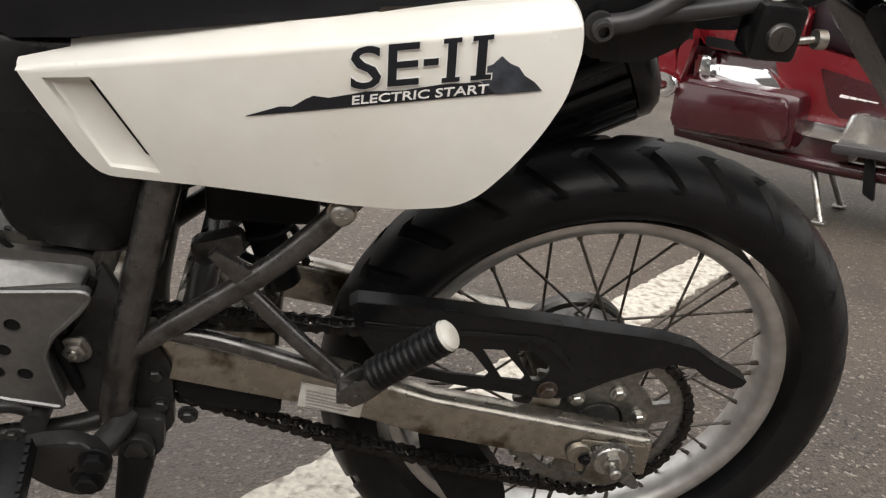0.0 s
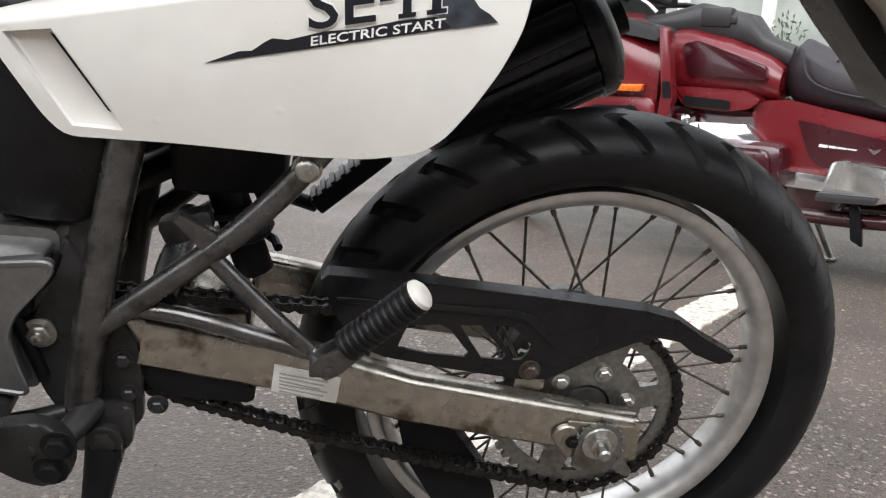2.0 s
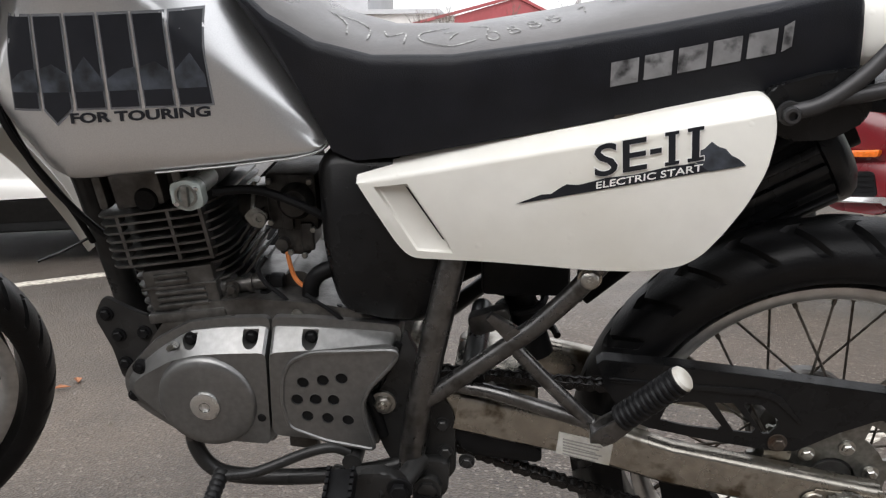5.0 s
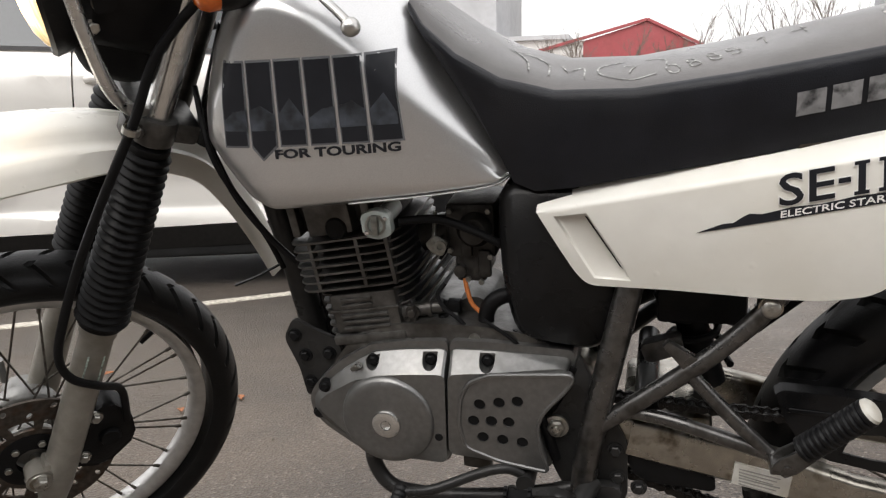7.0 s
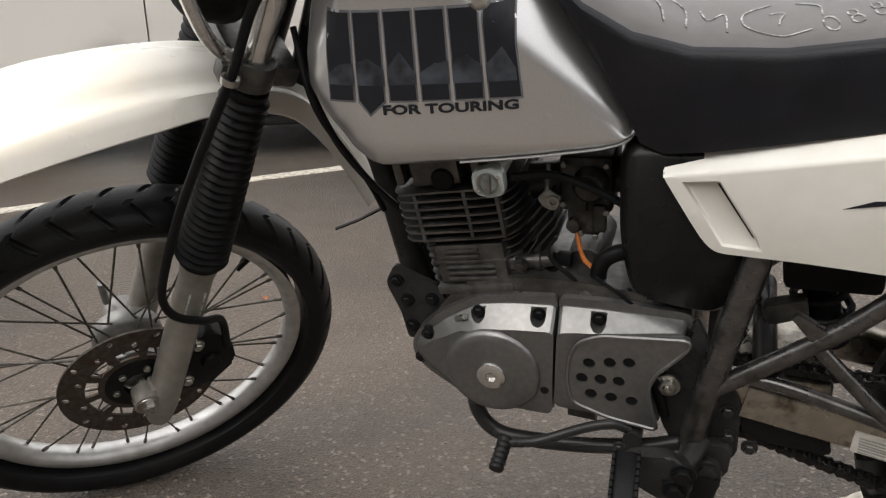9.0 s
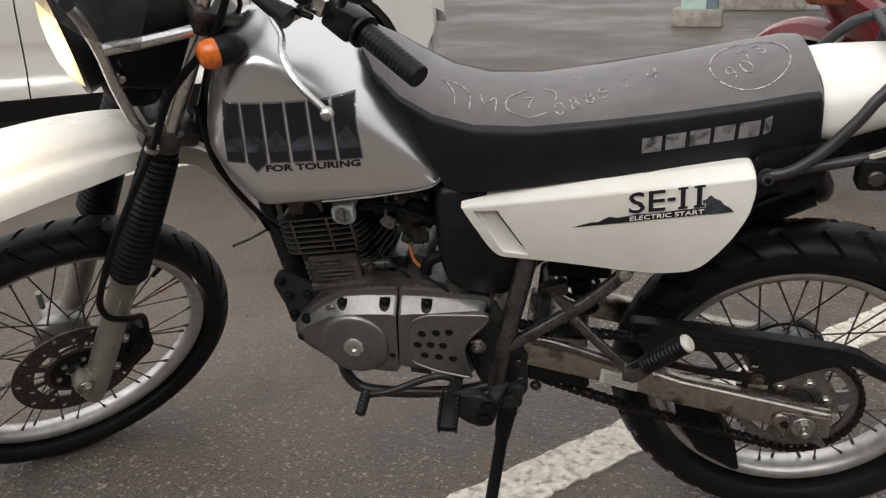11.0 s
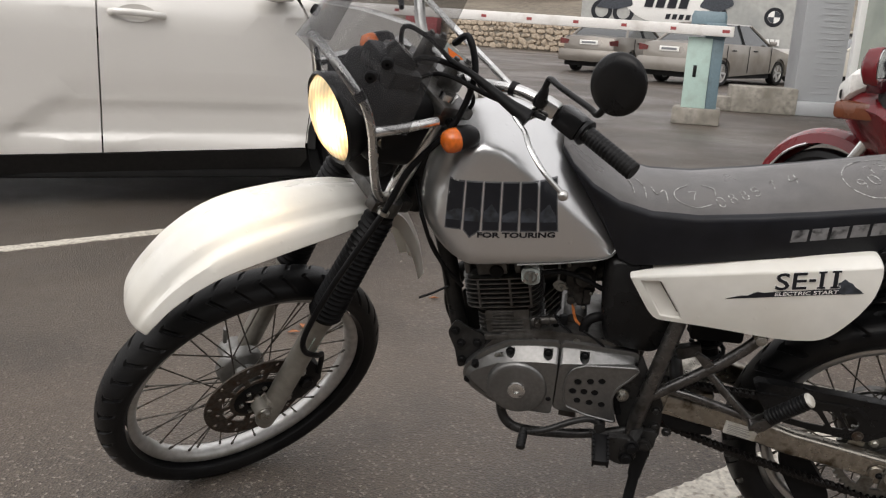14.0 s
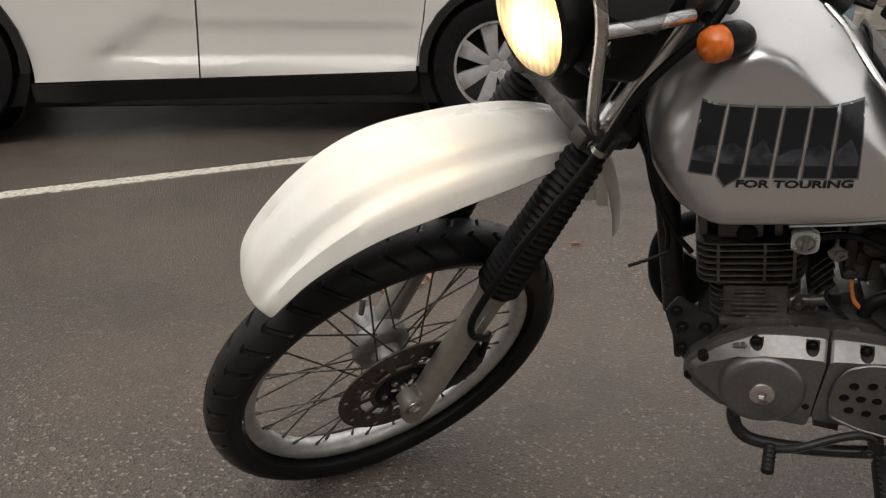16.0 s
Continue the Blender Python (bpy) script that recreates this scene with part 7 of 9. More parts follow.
    # indicators
    ind = fpart("indicator", lathe([(0.0, -0.032), (0.016, -0.030), (0.022, -0.02), (0.0235, 0.0), (0.0225, 0.012), (0, 0.012)], 24, pose(0.038, s * 0.158, 0.812, 0, -112)), BLACK, label="front turn indicator with an amber lens")
    fpart("lens", lathe([(0.0225, 0.0), (0.0225, 0.012), (0.019, 0.021), (0.011, 0.026), (0, 0.027)], 24, pose(0.027, s * 0.158, 0.808, 0, -112)), AMBER, ind, "amber lens")
    fpart("stalk", rod((FX + 0.01, s * 0.11, 0.815), (0.036, s * 0.15, 0.813), 0.008), BLACK, ind)

# cables across the front
for pts, r in (([(-0.01, -0.09, 0.922), (-0.03, -0.03, 0.93), (-0.02, 0.05, 0.90), (0.05, 0.06, 0.80), (0.12, 0.04, 0.70)], 0.0045), ([(0.06, -0.16, 0.915), (0.02, -0.10, 0.915), (-0.03, -0.05, 0.90), (-0.02, 0.0, 0.85)], 0.0055),
               ([(0.095, -0.25, 0.93), (0.05, -0.16, 0.905), (0.0, -0.08, 0.89), (0.0, -0.02, 0.84)], 0.0045), ([(0.06, -0.10, 0.80), (0.075, -0.105, 0.86), (0.03, -0.09, 0.90)], 0.004)):
    fpart("cable", tube(pts, r, 8), BLACK_MATT)
part("cable", tube([(-0.975, -0.10, 0.80), (-0.955, -0.085, 0.72), (-0.925, -0.07, 0.66), (-0.895, -0.06, 0.62)], 0.0045, 8), BLACK_MATT, bike)
part("cable", tube([(-0.99, -0.08, 0.86), (-0.965, -0.105, 0.77), (-0.935, -0.06, 0.66), (-0.93, -0.03, 0.60)], 0.004, 8), BLACK_MATT, bike)
part("cable_tie_end", sweep([V(-0.925, -0.05, 0.612), V(-0.955, -0.06, 0.598), V(-0.985, -0.07, 0.588)], [(-0.003, -0.001), (0.003, -0.001), (0.003, 0.001), (-0.003, 0.001)]), BLACK_MATT, bike)
part("steering_head", rod((-1.02, 0, 0.77), (-0.955, 0, 0.92), 0.03), FRAME_DARK, bike)
# ---- parked cars ----
PEARL = material("pearl_white_paint", (0.72, 0.70, 0.66), 0.24, metal=0.15, coat=0.7, grain=0.01, scale=300, rough_var=0.02)
CLADDING = material("grey_cladding", (0.016, 0.0155, 0.015), 0.5, spec=0.25, grain=0.1, scale=40)
CAR_GLASS = material("dark_car_glass", (0.03, 0.034, 0.036), 0.06, coat=0.3, grain=0.02, spec=0.8)
ALLOY = material("alloy_wheel", (0.52, 0.52, 0.52), 0.36, metal=0.5, grain=0.05, stain=(0.3, 0.28, 0.25), stain_scale=9)
# black of underbody, liners and door gaps, and of the painted shade behind spokes
DARK_VOID = material("underbody_and_shade_black", (0.008, 0.008, 0.008), 0.9)


def car_wheel(parent, x, y, z, R, width=0.22, spokes=5, rim=0.68, out=1):
    """A car wheel with its tyre and a spoked alloy rim; out: -1 faces -y of the car, 1 faces +y."""
    M = Matrix.Translation((x, y, z)) @ (Y_LEFT if out < 0 else pose(0, 0, 0, -90))
    h = width / 2
    w = part("wheel", lathe([(0, h * 0.55), (0.05, h * 0.55), (R * 0.18, h * 0.5), (R * 0.18, h * 0.2), (0, h * 0.2)], 24), ALLOY, parent, "alloy wheel with a black tyre")
    w.matrix_basis = M
    part("tyre", lathe([(R * rim, h * 0.8), (R * 0.82, h), (R * 0.95, h * 0.92), (R * 0.99, h * 0.7), (R, h * 0.4), (R, -h * 0.4), (R * 0.97, -h), (R * rim, -h)], 48), RUBBER, w)
    part("rim", lathe([(R * rim + 0.008, h * 0.82), (R * rim - 0.008, h * 0.8), (R * rim - 0.02, h * 0.3), (R * rim - 0.03, -h), (R * rim, -h)], 48), ALLOY, w)
    # a flat black disc stands in for the shade behind the spokes
    part("spoke_gap_shade", lathe([(0, -h * 0.1), (R * rim - 0.01, -h * 0.1)], 32), DARK_VOID, w)
    bm = plate([(R * 0.10, -R * 0.07), (R * rim, -R * 0.14), (R * rim, -R * 0.02), (R * 0.3, 0.0), (R * rim, R * 0.02), (R * rim, R * 0.14), (R * 0.10, R * 0.07)], -h * 0.62, -h * 0.3, 0.006)
    moved(bm, pose(0, 0, 0, 90) @ Matrix.Diagonal((1, 1, 1, 1)))
    for v in bm.verts:
        v.co.z = abs(v.co.z)
    first = part("spoke", bm, ALLOY, w)
    for k in range(1, spokes):
        share("spoke", first.data, w, Matrix.Rotation(2 * math.pi * k / spokes, 4, "Z"))
    return w


def arch(cx, cz, r, a0, a1, n=14):
    return [(cx + r * math.cos(radians(a0 + (a1 - a0) * i / n)), cz + r * math.sin(radians(a0 + (a1 - a0) * i / n))) for i in range(n + 1)]


def suv():
    car = thing("suv", "pearl white crossover parked beside a white line, grey sill cladding", "car", pose(-3.265, 2.505, 0, 0, 0, 28.0) @ Matrix.Scale(1.03, 4))
    HF, HR, AR, WZ = 1.53, -1.20, 0.435, 0.37

    def prof(z):
        pts = [(0.24, -0.06), (0.36, 0.0), (0.385, 0.010), (0.41, 0.007), (0.47, -0.016), (0.56, -0.017), (0.62, -0.002), (0.75, 0.012), (0.95, 0.014), (1.06, 0.004), (1.12, -0.012), (1.19, -0.045), (1.30, -0.10)]
        for (a, p), (b, q) in zip(pts, pts[1:]):
            if z <= b:
                t = max(0, (z - a) / (b - a))
                t = t * t * (3 - 2 * t)
                return p + (q - p) * t
        return pts[-1][1]

    def side_y(x, z):
        taper = 0.10 * max(0, (x - 1.3) / 0.9) ** 2 + 0.06 * max(0, (-x - 0.9) / 1.2) ** 2
        flat = prof(z + 0.045 * min(1, max(0, (0.72 - z) / 0.33)))
        tail = -0.56 + 1.45 * max(0, z - 0.36)       # the low scallop ends in a sweep ahead of the rear wheel
        if z < 0.72 and x < tail + 0.07:
            k = min(1, (tail + 0.07 - x) / 0.09)
            flat = flat * (1 - k) + 0.010 * k
        elif x > 1.0:
            k = min(1, (x - 1.0) / 0.2)
            flat = flat * (1 - k) + 0.006 * k
        return -flat + taper

    def low(x, z):
        """The lower edge of the doors runs down towards the rear."""
        return z - (0.055 - 0.027 * x) * min(1, max(0, (0.72 - z) / 0.33)) * (-1.0 < x < 1.2)

    def panel(name, outline, cell=0.05, label=""):
        if "door" in name:
            outline = [(x, low(x, z)) for x, z in outline]
        return part(name, curved_plate(outline, side_y, 0.02, cell=cell, cuts=[(0, z, 0, 1) for z in (0.385, 0.41, 0.43, 0.45, 0.47, 0.515, 0.56, 0.58, 0.60, 0.62, 0.68, 0.75, 0.85, 0.95, 1.06, 1.09, 1.12, 1.15)]), PEARL, car, label, smooth=50)

    rear_arch = arch(HR, WZ, AR, 0, 62)[::1]
    panel("rear_door", [(-0.004, 0.368), (-0.004, 1.187), (-0.96, 1.205), (-0.985, 1.02)] + [p for p in arch(HR, WZ, AR + 0.012, 62, 0)], label="white rear door")
    panel("front_door", [(0.004, 0.368), (1.082, 0.372), (1.115, 0.62), (1.128, 0.90), (1.095, 1.05), (1.03, 1.165), (0.004, 1.187)], label="white front door")
    panel("front_fender", [(1.089, 0.372)] + arch(HF, WZ, AR, 180, 0) + [(2.08, 0.37), (2.16, 0.55), (2.15, 0.74), (2.00, 0.93), (1.70, 1.045), (1.40, 1.12), (1.05, 1.165), (1.104, 1.05), (1.136, 0.90), (1.123, 0.62)])
    panel("rear_quarter", [(-0.99, 1.02), (-0.968, 1.205), (-1.9, 1.22), (-1.98, 0.9), (-1.98, 0.42)] + arch(HR, WZ, AR, 180, 63))
    part("sill", curved_plate([(-0.76, 0.205), (-0.5, 0.188), (1.06, 0.225), (1.095, 0.285), (1.088, 0.339), (0.0, 0.308), (-0.775, 0.286)], lambda x, z: side_y(x, z) - 0.006 + 0.06 * max(0, 0.30 - z), 0.05, cell=0.1), CLADDING, car, "dark grey plastic sill cladding")
    for cx in (HF, HR):
        part("arch_trim", sweep([Vector((x, side_y(x, z) - 0.006, z)) for x, z in arch(cx, WZ, AR - 0.012, 184, -4)], [(-0.03, -0.014), (0.012, -0.014), (0.012, 0.014), (-0.03, 0.014)], up=(0, 1, 0)), CLADDING, car)
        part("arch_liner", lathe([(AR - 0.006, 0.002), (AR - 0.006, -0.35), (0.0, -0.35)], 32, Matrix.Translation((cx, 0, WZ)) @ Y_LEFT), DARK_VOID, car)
    # inner mass, hood, roof
    W = 1.80
    rows = [(-2.15, 0.45, 1.0, 1.6), (-1.95, 0.30, 1.2, 1.74), (-1.0, 0.36, 1.19, 1.76), (1.05, 0.36, 1.16, 1.76), (1.5, 0.28, 1.10, 1.74), (2.0, 0.30, 0.92, 1.62), (2.28, 0.36, 0.72, 1.30), (2.33, 0.42, 0.62, 1.1)]
    part("body", loft([[(x, 0.9 + w / 2 * c, z0 + (z1 - z0) * t) for c, t in ((-0.66, 0.0), (-0.66, 0.66), (-0.975, 0.74), (-0.96, 0.92), (-0.8, 1.0), (0, 1.03), (0.8, 1.0), (0.96, 0.92), (0.985, 0.75), (0.985, 0))] for x, z0, z1, w in rows]), PEARL, car, "white body shell")
    hood = []
    for x, z, inset in ((1.04, 1.165, 0.02), (1.3, 1.16, 0.02), (1.6, 1.125, 0.03), (1.85, 1.06, 0.05), (2.05, 0.965, 0.09), (2.19, 0.84, 0.15), (2.28, 0.69, 0.22), (2.30, 0.56, 0.26)):
        top = [(x - 0.06 * abs(k / 6) ** 3, 0.9 + (0.89 - inset) * k / 6, z + 0.02 * (1 - (k / 6) ** 2) - 0.05 * abs(k / 6) ** 4) for k in range(-6, 7)]
        hood.append(top + [(px - 0.03, py, pz - 0.12) for px, py, pz in top[::-1]])
    part("hood", loft(hood), PEARL, car, "white hood", smooth=60)
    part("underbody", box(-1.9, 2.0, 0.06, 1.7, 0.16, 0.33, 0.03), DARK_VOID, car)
    part("cabin", loft([[(x, 0.9 + c * w, z) for x, c, z in ((x0, -1, 1.17), (x1, -0.80, 1.66), (x1, 0.80, 1.66), (x0, 1, 1.17))] for x0, x1, w in ((-1.95, -1.55, 0.80), (-0.9, -0.85, 0.84), (0.3, 0.1, 0.84), (1.12, 0.45, 0.82))]), CAR_GLASS, car, "dark tinted cabin glass")
    part("roof", loft([[(x, 0.9 + c, z) for c, z in ((-0.66, 1.655), (-0.6, 1.69), (0, 1.71), (0.6, 1.69), (0.66, 1.655))] for x in (-1.6, -0.8, 0.0, 0.48)]), PEARL, car)
    part("belt_trim", sweep([Vector((x, side_y(x, 1.19) - 0.004, 1.192 + 0.012 * (x < 0) * -x)) for x in (-0.95, -0.5, 0, 0.5, 1.02)], [(-0.008, -0.010), (0.008, -0.010), (0.008, 0.010), (-0.008, 0.010)], up=(0, 0, 1)), CHROME, car)
    for x0, x1 in ((0.40, 1.03),):
        part("pillar", sweep([V(1.10, 0.07, 1.17), V(0.75, 0.15, 1.45), V(0.42, 0.22, 1.67)], circle(0.035, 8, 0.025)), PEARL, car)
    part("mirror", loft([[(x, y - 0.12, z) for y, z in circle(r, 14, r * 0.62)] for x, r in ((0.80, 0.02), (0.82, 0.085), (0.90, 0.105), (0.98, 0.09), (1.02, 0.03))]), PEARL, car).matrix_basis = Matrix.Translation((0.0, -0.02, 1.20))
    part("mirror_foot", box(0.90, 0.98, -0.08, 0.06, 1.15, 1.19, 0.012), CLADDING, car)
    handle = part("door_handle", sweep(smooth_path([(0.06, -0.006, 1.046), (0.10, -0.045, 1.05), (0.20, -0.052, 1.047), (0.29, -0.045, 1.040), (0.335, -0.006, 1.034)], 4), circle(0.013, 10, 0.018)), PEARL, car, "white pull handle")
    part("handle_cup", lathe([(0, 0.0), (0.045, 0.002), (0.075, 0.008)], 24, Matrix.Translation((0.19, -0.008, 1.045)) @ Y_LEFT @ Matrix.Diagonal((1.3, 0.6, 1, 1))), PEARL, handle)
    h2 = part("door_handle", sweep(smooth_path([(-0.94, 0.0, 1.056), (-0.90, -0.04, 1.06), (-0.80, -0.048, 1.057), (-0.70, -0.04, 1.05), (-0.66, -0.006, 1.045)], 4), circle(0.013, 10, 0.018)), PEARL, car)
    part("headlamp", curved_plate([(1.78, 1.00), (1.90, 0.985), (2.06, 0.88), (2.13, 0.76), (2.02, 0.80), (1.86, 0.92)], lambda x, z: side_y(x, z) - 0.008, 0.03, cell=0.05), FUELTAP, car, "clear headlamp")
    part("turn_lens", curved_plate([(1.93, 0.94), (2.03, 0.88), (2.09, 0.80), (2.02, 0.83), (1.94, 0.90)], lambda x, z: side_y(x, z) - 0.014, 0.01, cell=0.05), AMBER, car)
    for x in (HF, HR):
        car_wheel(car, x, 0.125, WZ - 0.005, 0.365, 0.23, 7, 0.63, -1)
        car_wheel(car, x, 1.68, WZ - 0.005, 0.365, 0.23, 7, 0.63, 1)
    return car


suv()


def far_sedan(name, x, y, yaw, paint, label, L=4.5, W=1.72, H=1.42, front_near=False):
    """A sedan some way off, built round its rear right corner: x forwards, y to its left."""
    car = thing(name, label, "car", pose(x, y, 0, 0, 0, yaw), "cars parked across the yard")
    WZ, HR, HF, AR = 0.30, -L / 2 + 0.95, L / 2 - 0.85, 0.35
    low = [(-L / 2, 0.55), (-L / 2 + 0.02, 0.80), (-L / 2 + 0.06, 0.93), (-L / 2 + 0.75, 0.97), (L / 2 - 1.35, 0.93), (L / 2 - 0.25, 0.74), (L / 2, 0.58), (L / 2 - 0.02, 0.25)]
    outline = low + [(HF + AR, 0.22)] + arch(HF, WZ, AR, 0, 180, 10) + [(HR + AR, 0.22)] + arch(HR, WZ, AR, 0, 180, 10) + [(-L / 2 + 0.08, 0.28)]

    def sy(s):
        def f(px, pz):
            end = 0.16 * max(0, (abs(px) - (L / 2 - 0.5)) / 0.5) ** 2
            return s * (W / 2 - end - 0.05 * max(0, (pz - 0.7) / 0.3) ** 2 - 0.03 * max(0, (0.45 - pz) / 0.2))
        return f
    for s in (-1, 1):
        part("body_side", curved_plate(outline, sy(s), -s * 0.04, cell=0.12), paint, car, smooth=50)
    rows = [(-L / 2 + 0.0, 0.40, 0.80), (-L / 2 + 0.06, 0.30, 0.94), (-L / 2 + 0.75, 0.30, 0.99), (L / 2 - 1.35, 0.30, 0.95), (L / 2 - 0.25, 0.32, 0.76), (L / 2, 0.38, 0.58)]
    part("body", loft([[(px, c * (W / 2 - 0.05 - 0.1 * (abs(px) > L / 2 - 0.1)), z0 + (z1 - z0) * t) for c, t in ((-1, 0), (-1, 0.8), (-0.9, 0.98), (0, 1.02), (0.9, 0.98), (1, 0.8), (1, 0))] for px, z0, z1 in rows]), paint, car)
    x0, x1, x2, x3 = -L / 2 + 0.62, -L / 2 + 1.25, L / 2 - 2.0, L / 2 - 1.25
    part("cabin", loft([[(xb, -W / 2 + 0.08, 0.93), (xt, -W / 2 + 0.28, H - 0.03), (xt, W / 2 - 0.28, H - 0.03), (xb, W / 2 - 0.08, 0.93)] for xb, xt in ((x0, x1), (x0 + 0.9, x1 + 0.5), (x3 - 0.9, x2 - 0.4), (x3, x2))]), CAR_GLASS, car, "dark glazed cabin")
    part("roof", loft([[(px, c, z) for c, z in ((-W / 2 + 0.28, H - 0.04), (-W / 2 + 0.33, H - 0.005), (0, H + 0.015), (W / 2 - 0.33, H - 0.005), (W / 2 - 0.28, H - 0.04))] for px in (x1 - 0.05, (x1 + x2) / 2, x2 + 0.05)]), paint, car)
    for s in (-1, 1):
        for xb, xt in ((x0, x1), (x3, x2)):
            part("pillar", rod((xb, s * (W / 2 - 0.075), 0.93), (xt, s * (W / 2 - 0.275), H - 0.03), 0.035, n=8), paint, car)
        xm = (x0 + x3) / 2
        part("pillar", rod((xm, s * (W / 2 - 0.07), 0.93), (xm - 0.05, s * (W / 2 - 0.27), H - 0.03), 0.03, n=8), BLACK, car)
        part("tail_lamp", loft([[(-L / 2 - 0.012 + d * 0.3 * (s * yy > 0.8), s * yy, z) for yy, z in ((0.60, 0.74), (0.57, 0.84), (W / 2 - 0.03, 0.885), (W / 2 - 0.03, 0.73))] for d in (0, 0.2)]), LAMP_DULL, car, "dull red tail lamp")
        part("front_lamp", box(L / 2 - 0.22, L / 2 + 0.005, s * 0.62 - 0.17, s * 0.62 + 0.17, 0.56, 0.68, 0.03), FUELTAP, car)
        part("mirror", box(x3 - 0.22, x3 - 0.1, s * (W / 2 + 0.05) - 0.08, s * (W / 2 + 0.05) + 0.08, 0.96, 1.07, 0.03), paint, car)
        for hx in (x0 + 0.75, x0 + 1.75):
            part("door_handle", box(hx - 0.09, hx + 0.09, s * (W / 2 + 0.01) - 0.015, s * (W / 2 + 0.01) + 0.015, 0.80, 0.83, 0.008), BLACK, car)
        for gx in (x0 + 0.45, x0 + 1.45, x3 - 0.1):
            part("door_gap", box(gx - 0.004, gx + 0.004, s * W / 2 - 0.012, s * W / 2 + 0.004, 0.32, 0.92), DARK_VOID, car)
    part("number_plate", box(-L / 2 - 0.022, -L / 2 - 0.005, -0.26, 0.26, 0.74, 0.85, 0.004), LETTER_WHITE, car)
    part("plate_bar", box(-L / 2 - 0.026, -L / 2 - 0.021, -0.2, 0.2, 0.77, 0.82), LETTER_GREY, car)
    part("bumper", loft([[(px + 0.04 * (abs(yy) < W / 2 - 0.15) * -1, yy, z) for px, z in ((-L / 2 - 0.02, 0.30), (-L / 2 - 0.05, 0.38), (-L / 2 - 0.05, 0.54), (-L / 2 - 0.01, 0.60), (-L / 2 + 0.15, 0.60), (-L / 2 + 0.15, 0.30))] for yy in (-W / 2 + 0.02, -W / 2 + 0.18, 0, W / 2 - 0.18, W / 2 - 0.02)]), paint, car)
    part("underbody", box(-L / 2 + 0.2, L / 2 - 0.2, -W / 2 + 0.1, W / 2 - 0.1, 0.17, 0.3), DARK_VOID, car)
    for hx in (HR, HF):
        car_wheel(car, hx, -W / 2 + 0.10, WZ, 0.30, 0.19, 5, 0.68, -1)
        car_wheel(car, hx, W / 2 - 0.10, WZ, 0.30, 0.19, 5)
    return car


LAMP_DULL = material("dusty_red_lens", (0.115, 0.016, 0.014), 0.3, coat=0.3, grain=0.2, scale=20)
BEIGE = material("dusty_beige_paint", (0.19, 0.172, 0.15), 0.35, metal=0.4, coat=0.4, grain=0.03, stain=(0.13, 0.112, 0.092), stain_scale=1.5)
BEIGE_LIGHT = material("dusty_silver_paint", (0.27, 0.25, 0.222), 0.35, metal=0.4, coat=0.4, grain=0.03, stain=(0.18, 0.158, 0.132), stain_scale=1.5)
OLD_WHITE = material("old_white_paint", (0.55, 0.52, 0.45), 0.4, coat=0.3, grain=0.03, stain=(0.35, 0.32, 0.26), stain_scale=2)
far_sedan("sedan", 0.25, 24.1, 66, BEIGE, "dusty beige-grey sedan with red tail lamps")
far_sedan("sedan", 2.55, 20.9, 52, BEIGE_LIGHT, "dusty silver sedan seen from behind the barrier post")
far_sedan("sedan", 6.4, 23.3, 205, OLD_WHITE, "old off-white sedan, its nose towards the yard")
# ---- the red touring motorcycle ----
CHERRY = material("cherry_red_paint", (0.135, 0.006, 0.010), 0.26, coat=0.45, grain=0.05, scale=300, rough_var=0.05, drops=0.1, drop_scale=50)
MAROON = material("dark_maroon_paint", (0.042, 0.004, 0.007), 0.25, coat=0.6, grain=0.05, scale=200)
AMBER_DULL = material("dull_amber_lens", (0.15, 0.045, 0.018), 0.25, coat=0.5)
DARK_VINYL = material("aubergine_vinyl", (0.022, 0.017, 0.021), 0.45, grain=0.1, scale=30, bump=0.25, bump_scale=300)
GREY_TRIM = material("dark_grey_trim", (0.026, 0.024, 0.025), 0.5, grain=0.08, scale=60, bump=0.15, bump_scale=300)
SCREEN = glass_material("clear_screen", (0.5, 0.52, 0.5), 0.05, 0.35)

touring = thing("touring_motorcycle", "cherry red touring motorcycle with chrome trim and a stepped seat", "motorcycle")
# local axes: x backwards, y to its right, z up
touring.matrix_world = pose(1.525, 1.852, 0, 0, 0, -42.3) @ Matrix.Scale(0.957, 4)


def tp(name, bm, mat, parent=None, label="", smooth=40):
    """A part whose x is given forwards along the red bike."""
    if isinstance(bm, list):
        return [tp(name, b, mat, parent, label, smooth) for b in bm][0]
    for v in bm.verts:
        v.co.x = -v.co.x
    bmesh.ops.reverse_faces(bm, faces=bm.faces[:])
    return part(name, bm, mat, parent or touring, label, smooth)


def both(outline, y0, y1, bevel=0.0):
    """A slab on each side of the middle plane."""
    return [plate(outline, -y0, -y1, bevel), plate(outline, y1, y0, bevel)]


def tring(x, z0, z1, w, n=24, e=3.0):
    zc, h = (z0 + z1) / 2, (z1 - z0) / 2
    return [(x, w * math.copysign(abs(math.cos(a)) ** (2 / e), math.cos(a)), zc + h * math.copysign(abs(math.sin(a)) ** (2 / e), math.sin(a))) for a in [2 * math.pi * i / n for i in range(n)]]


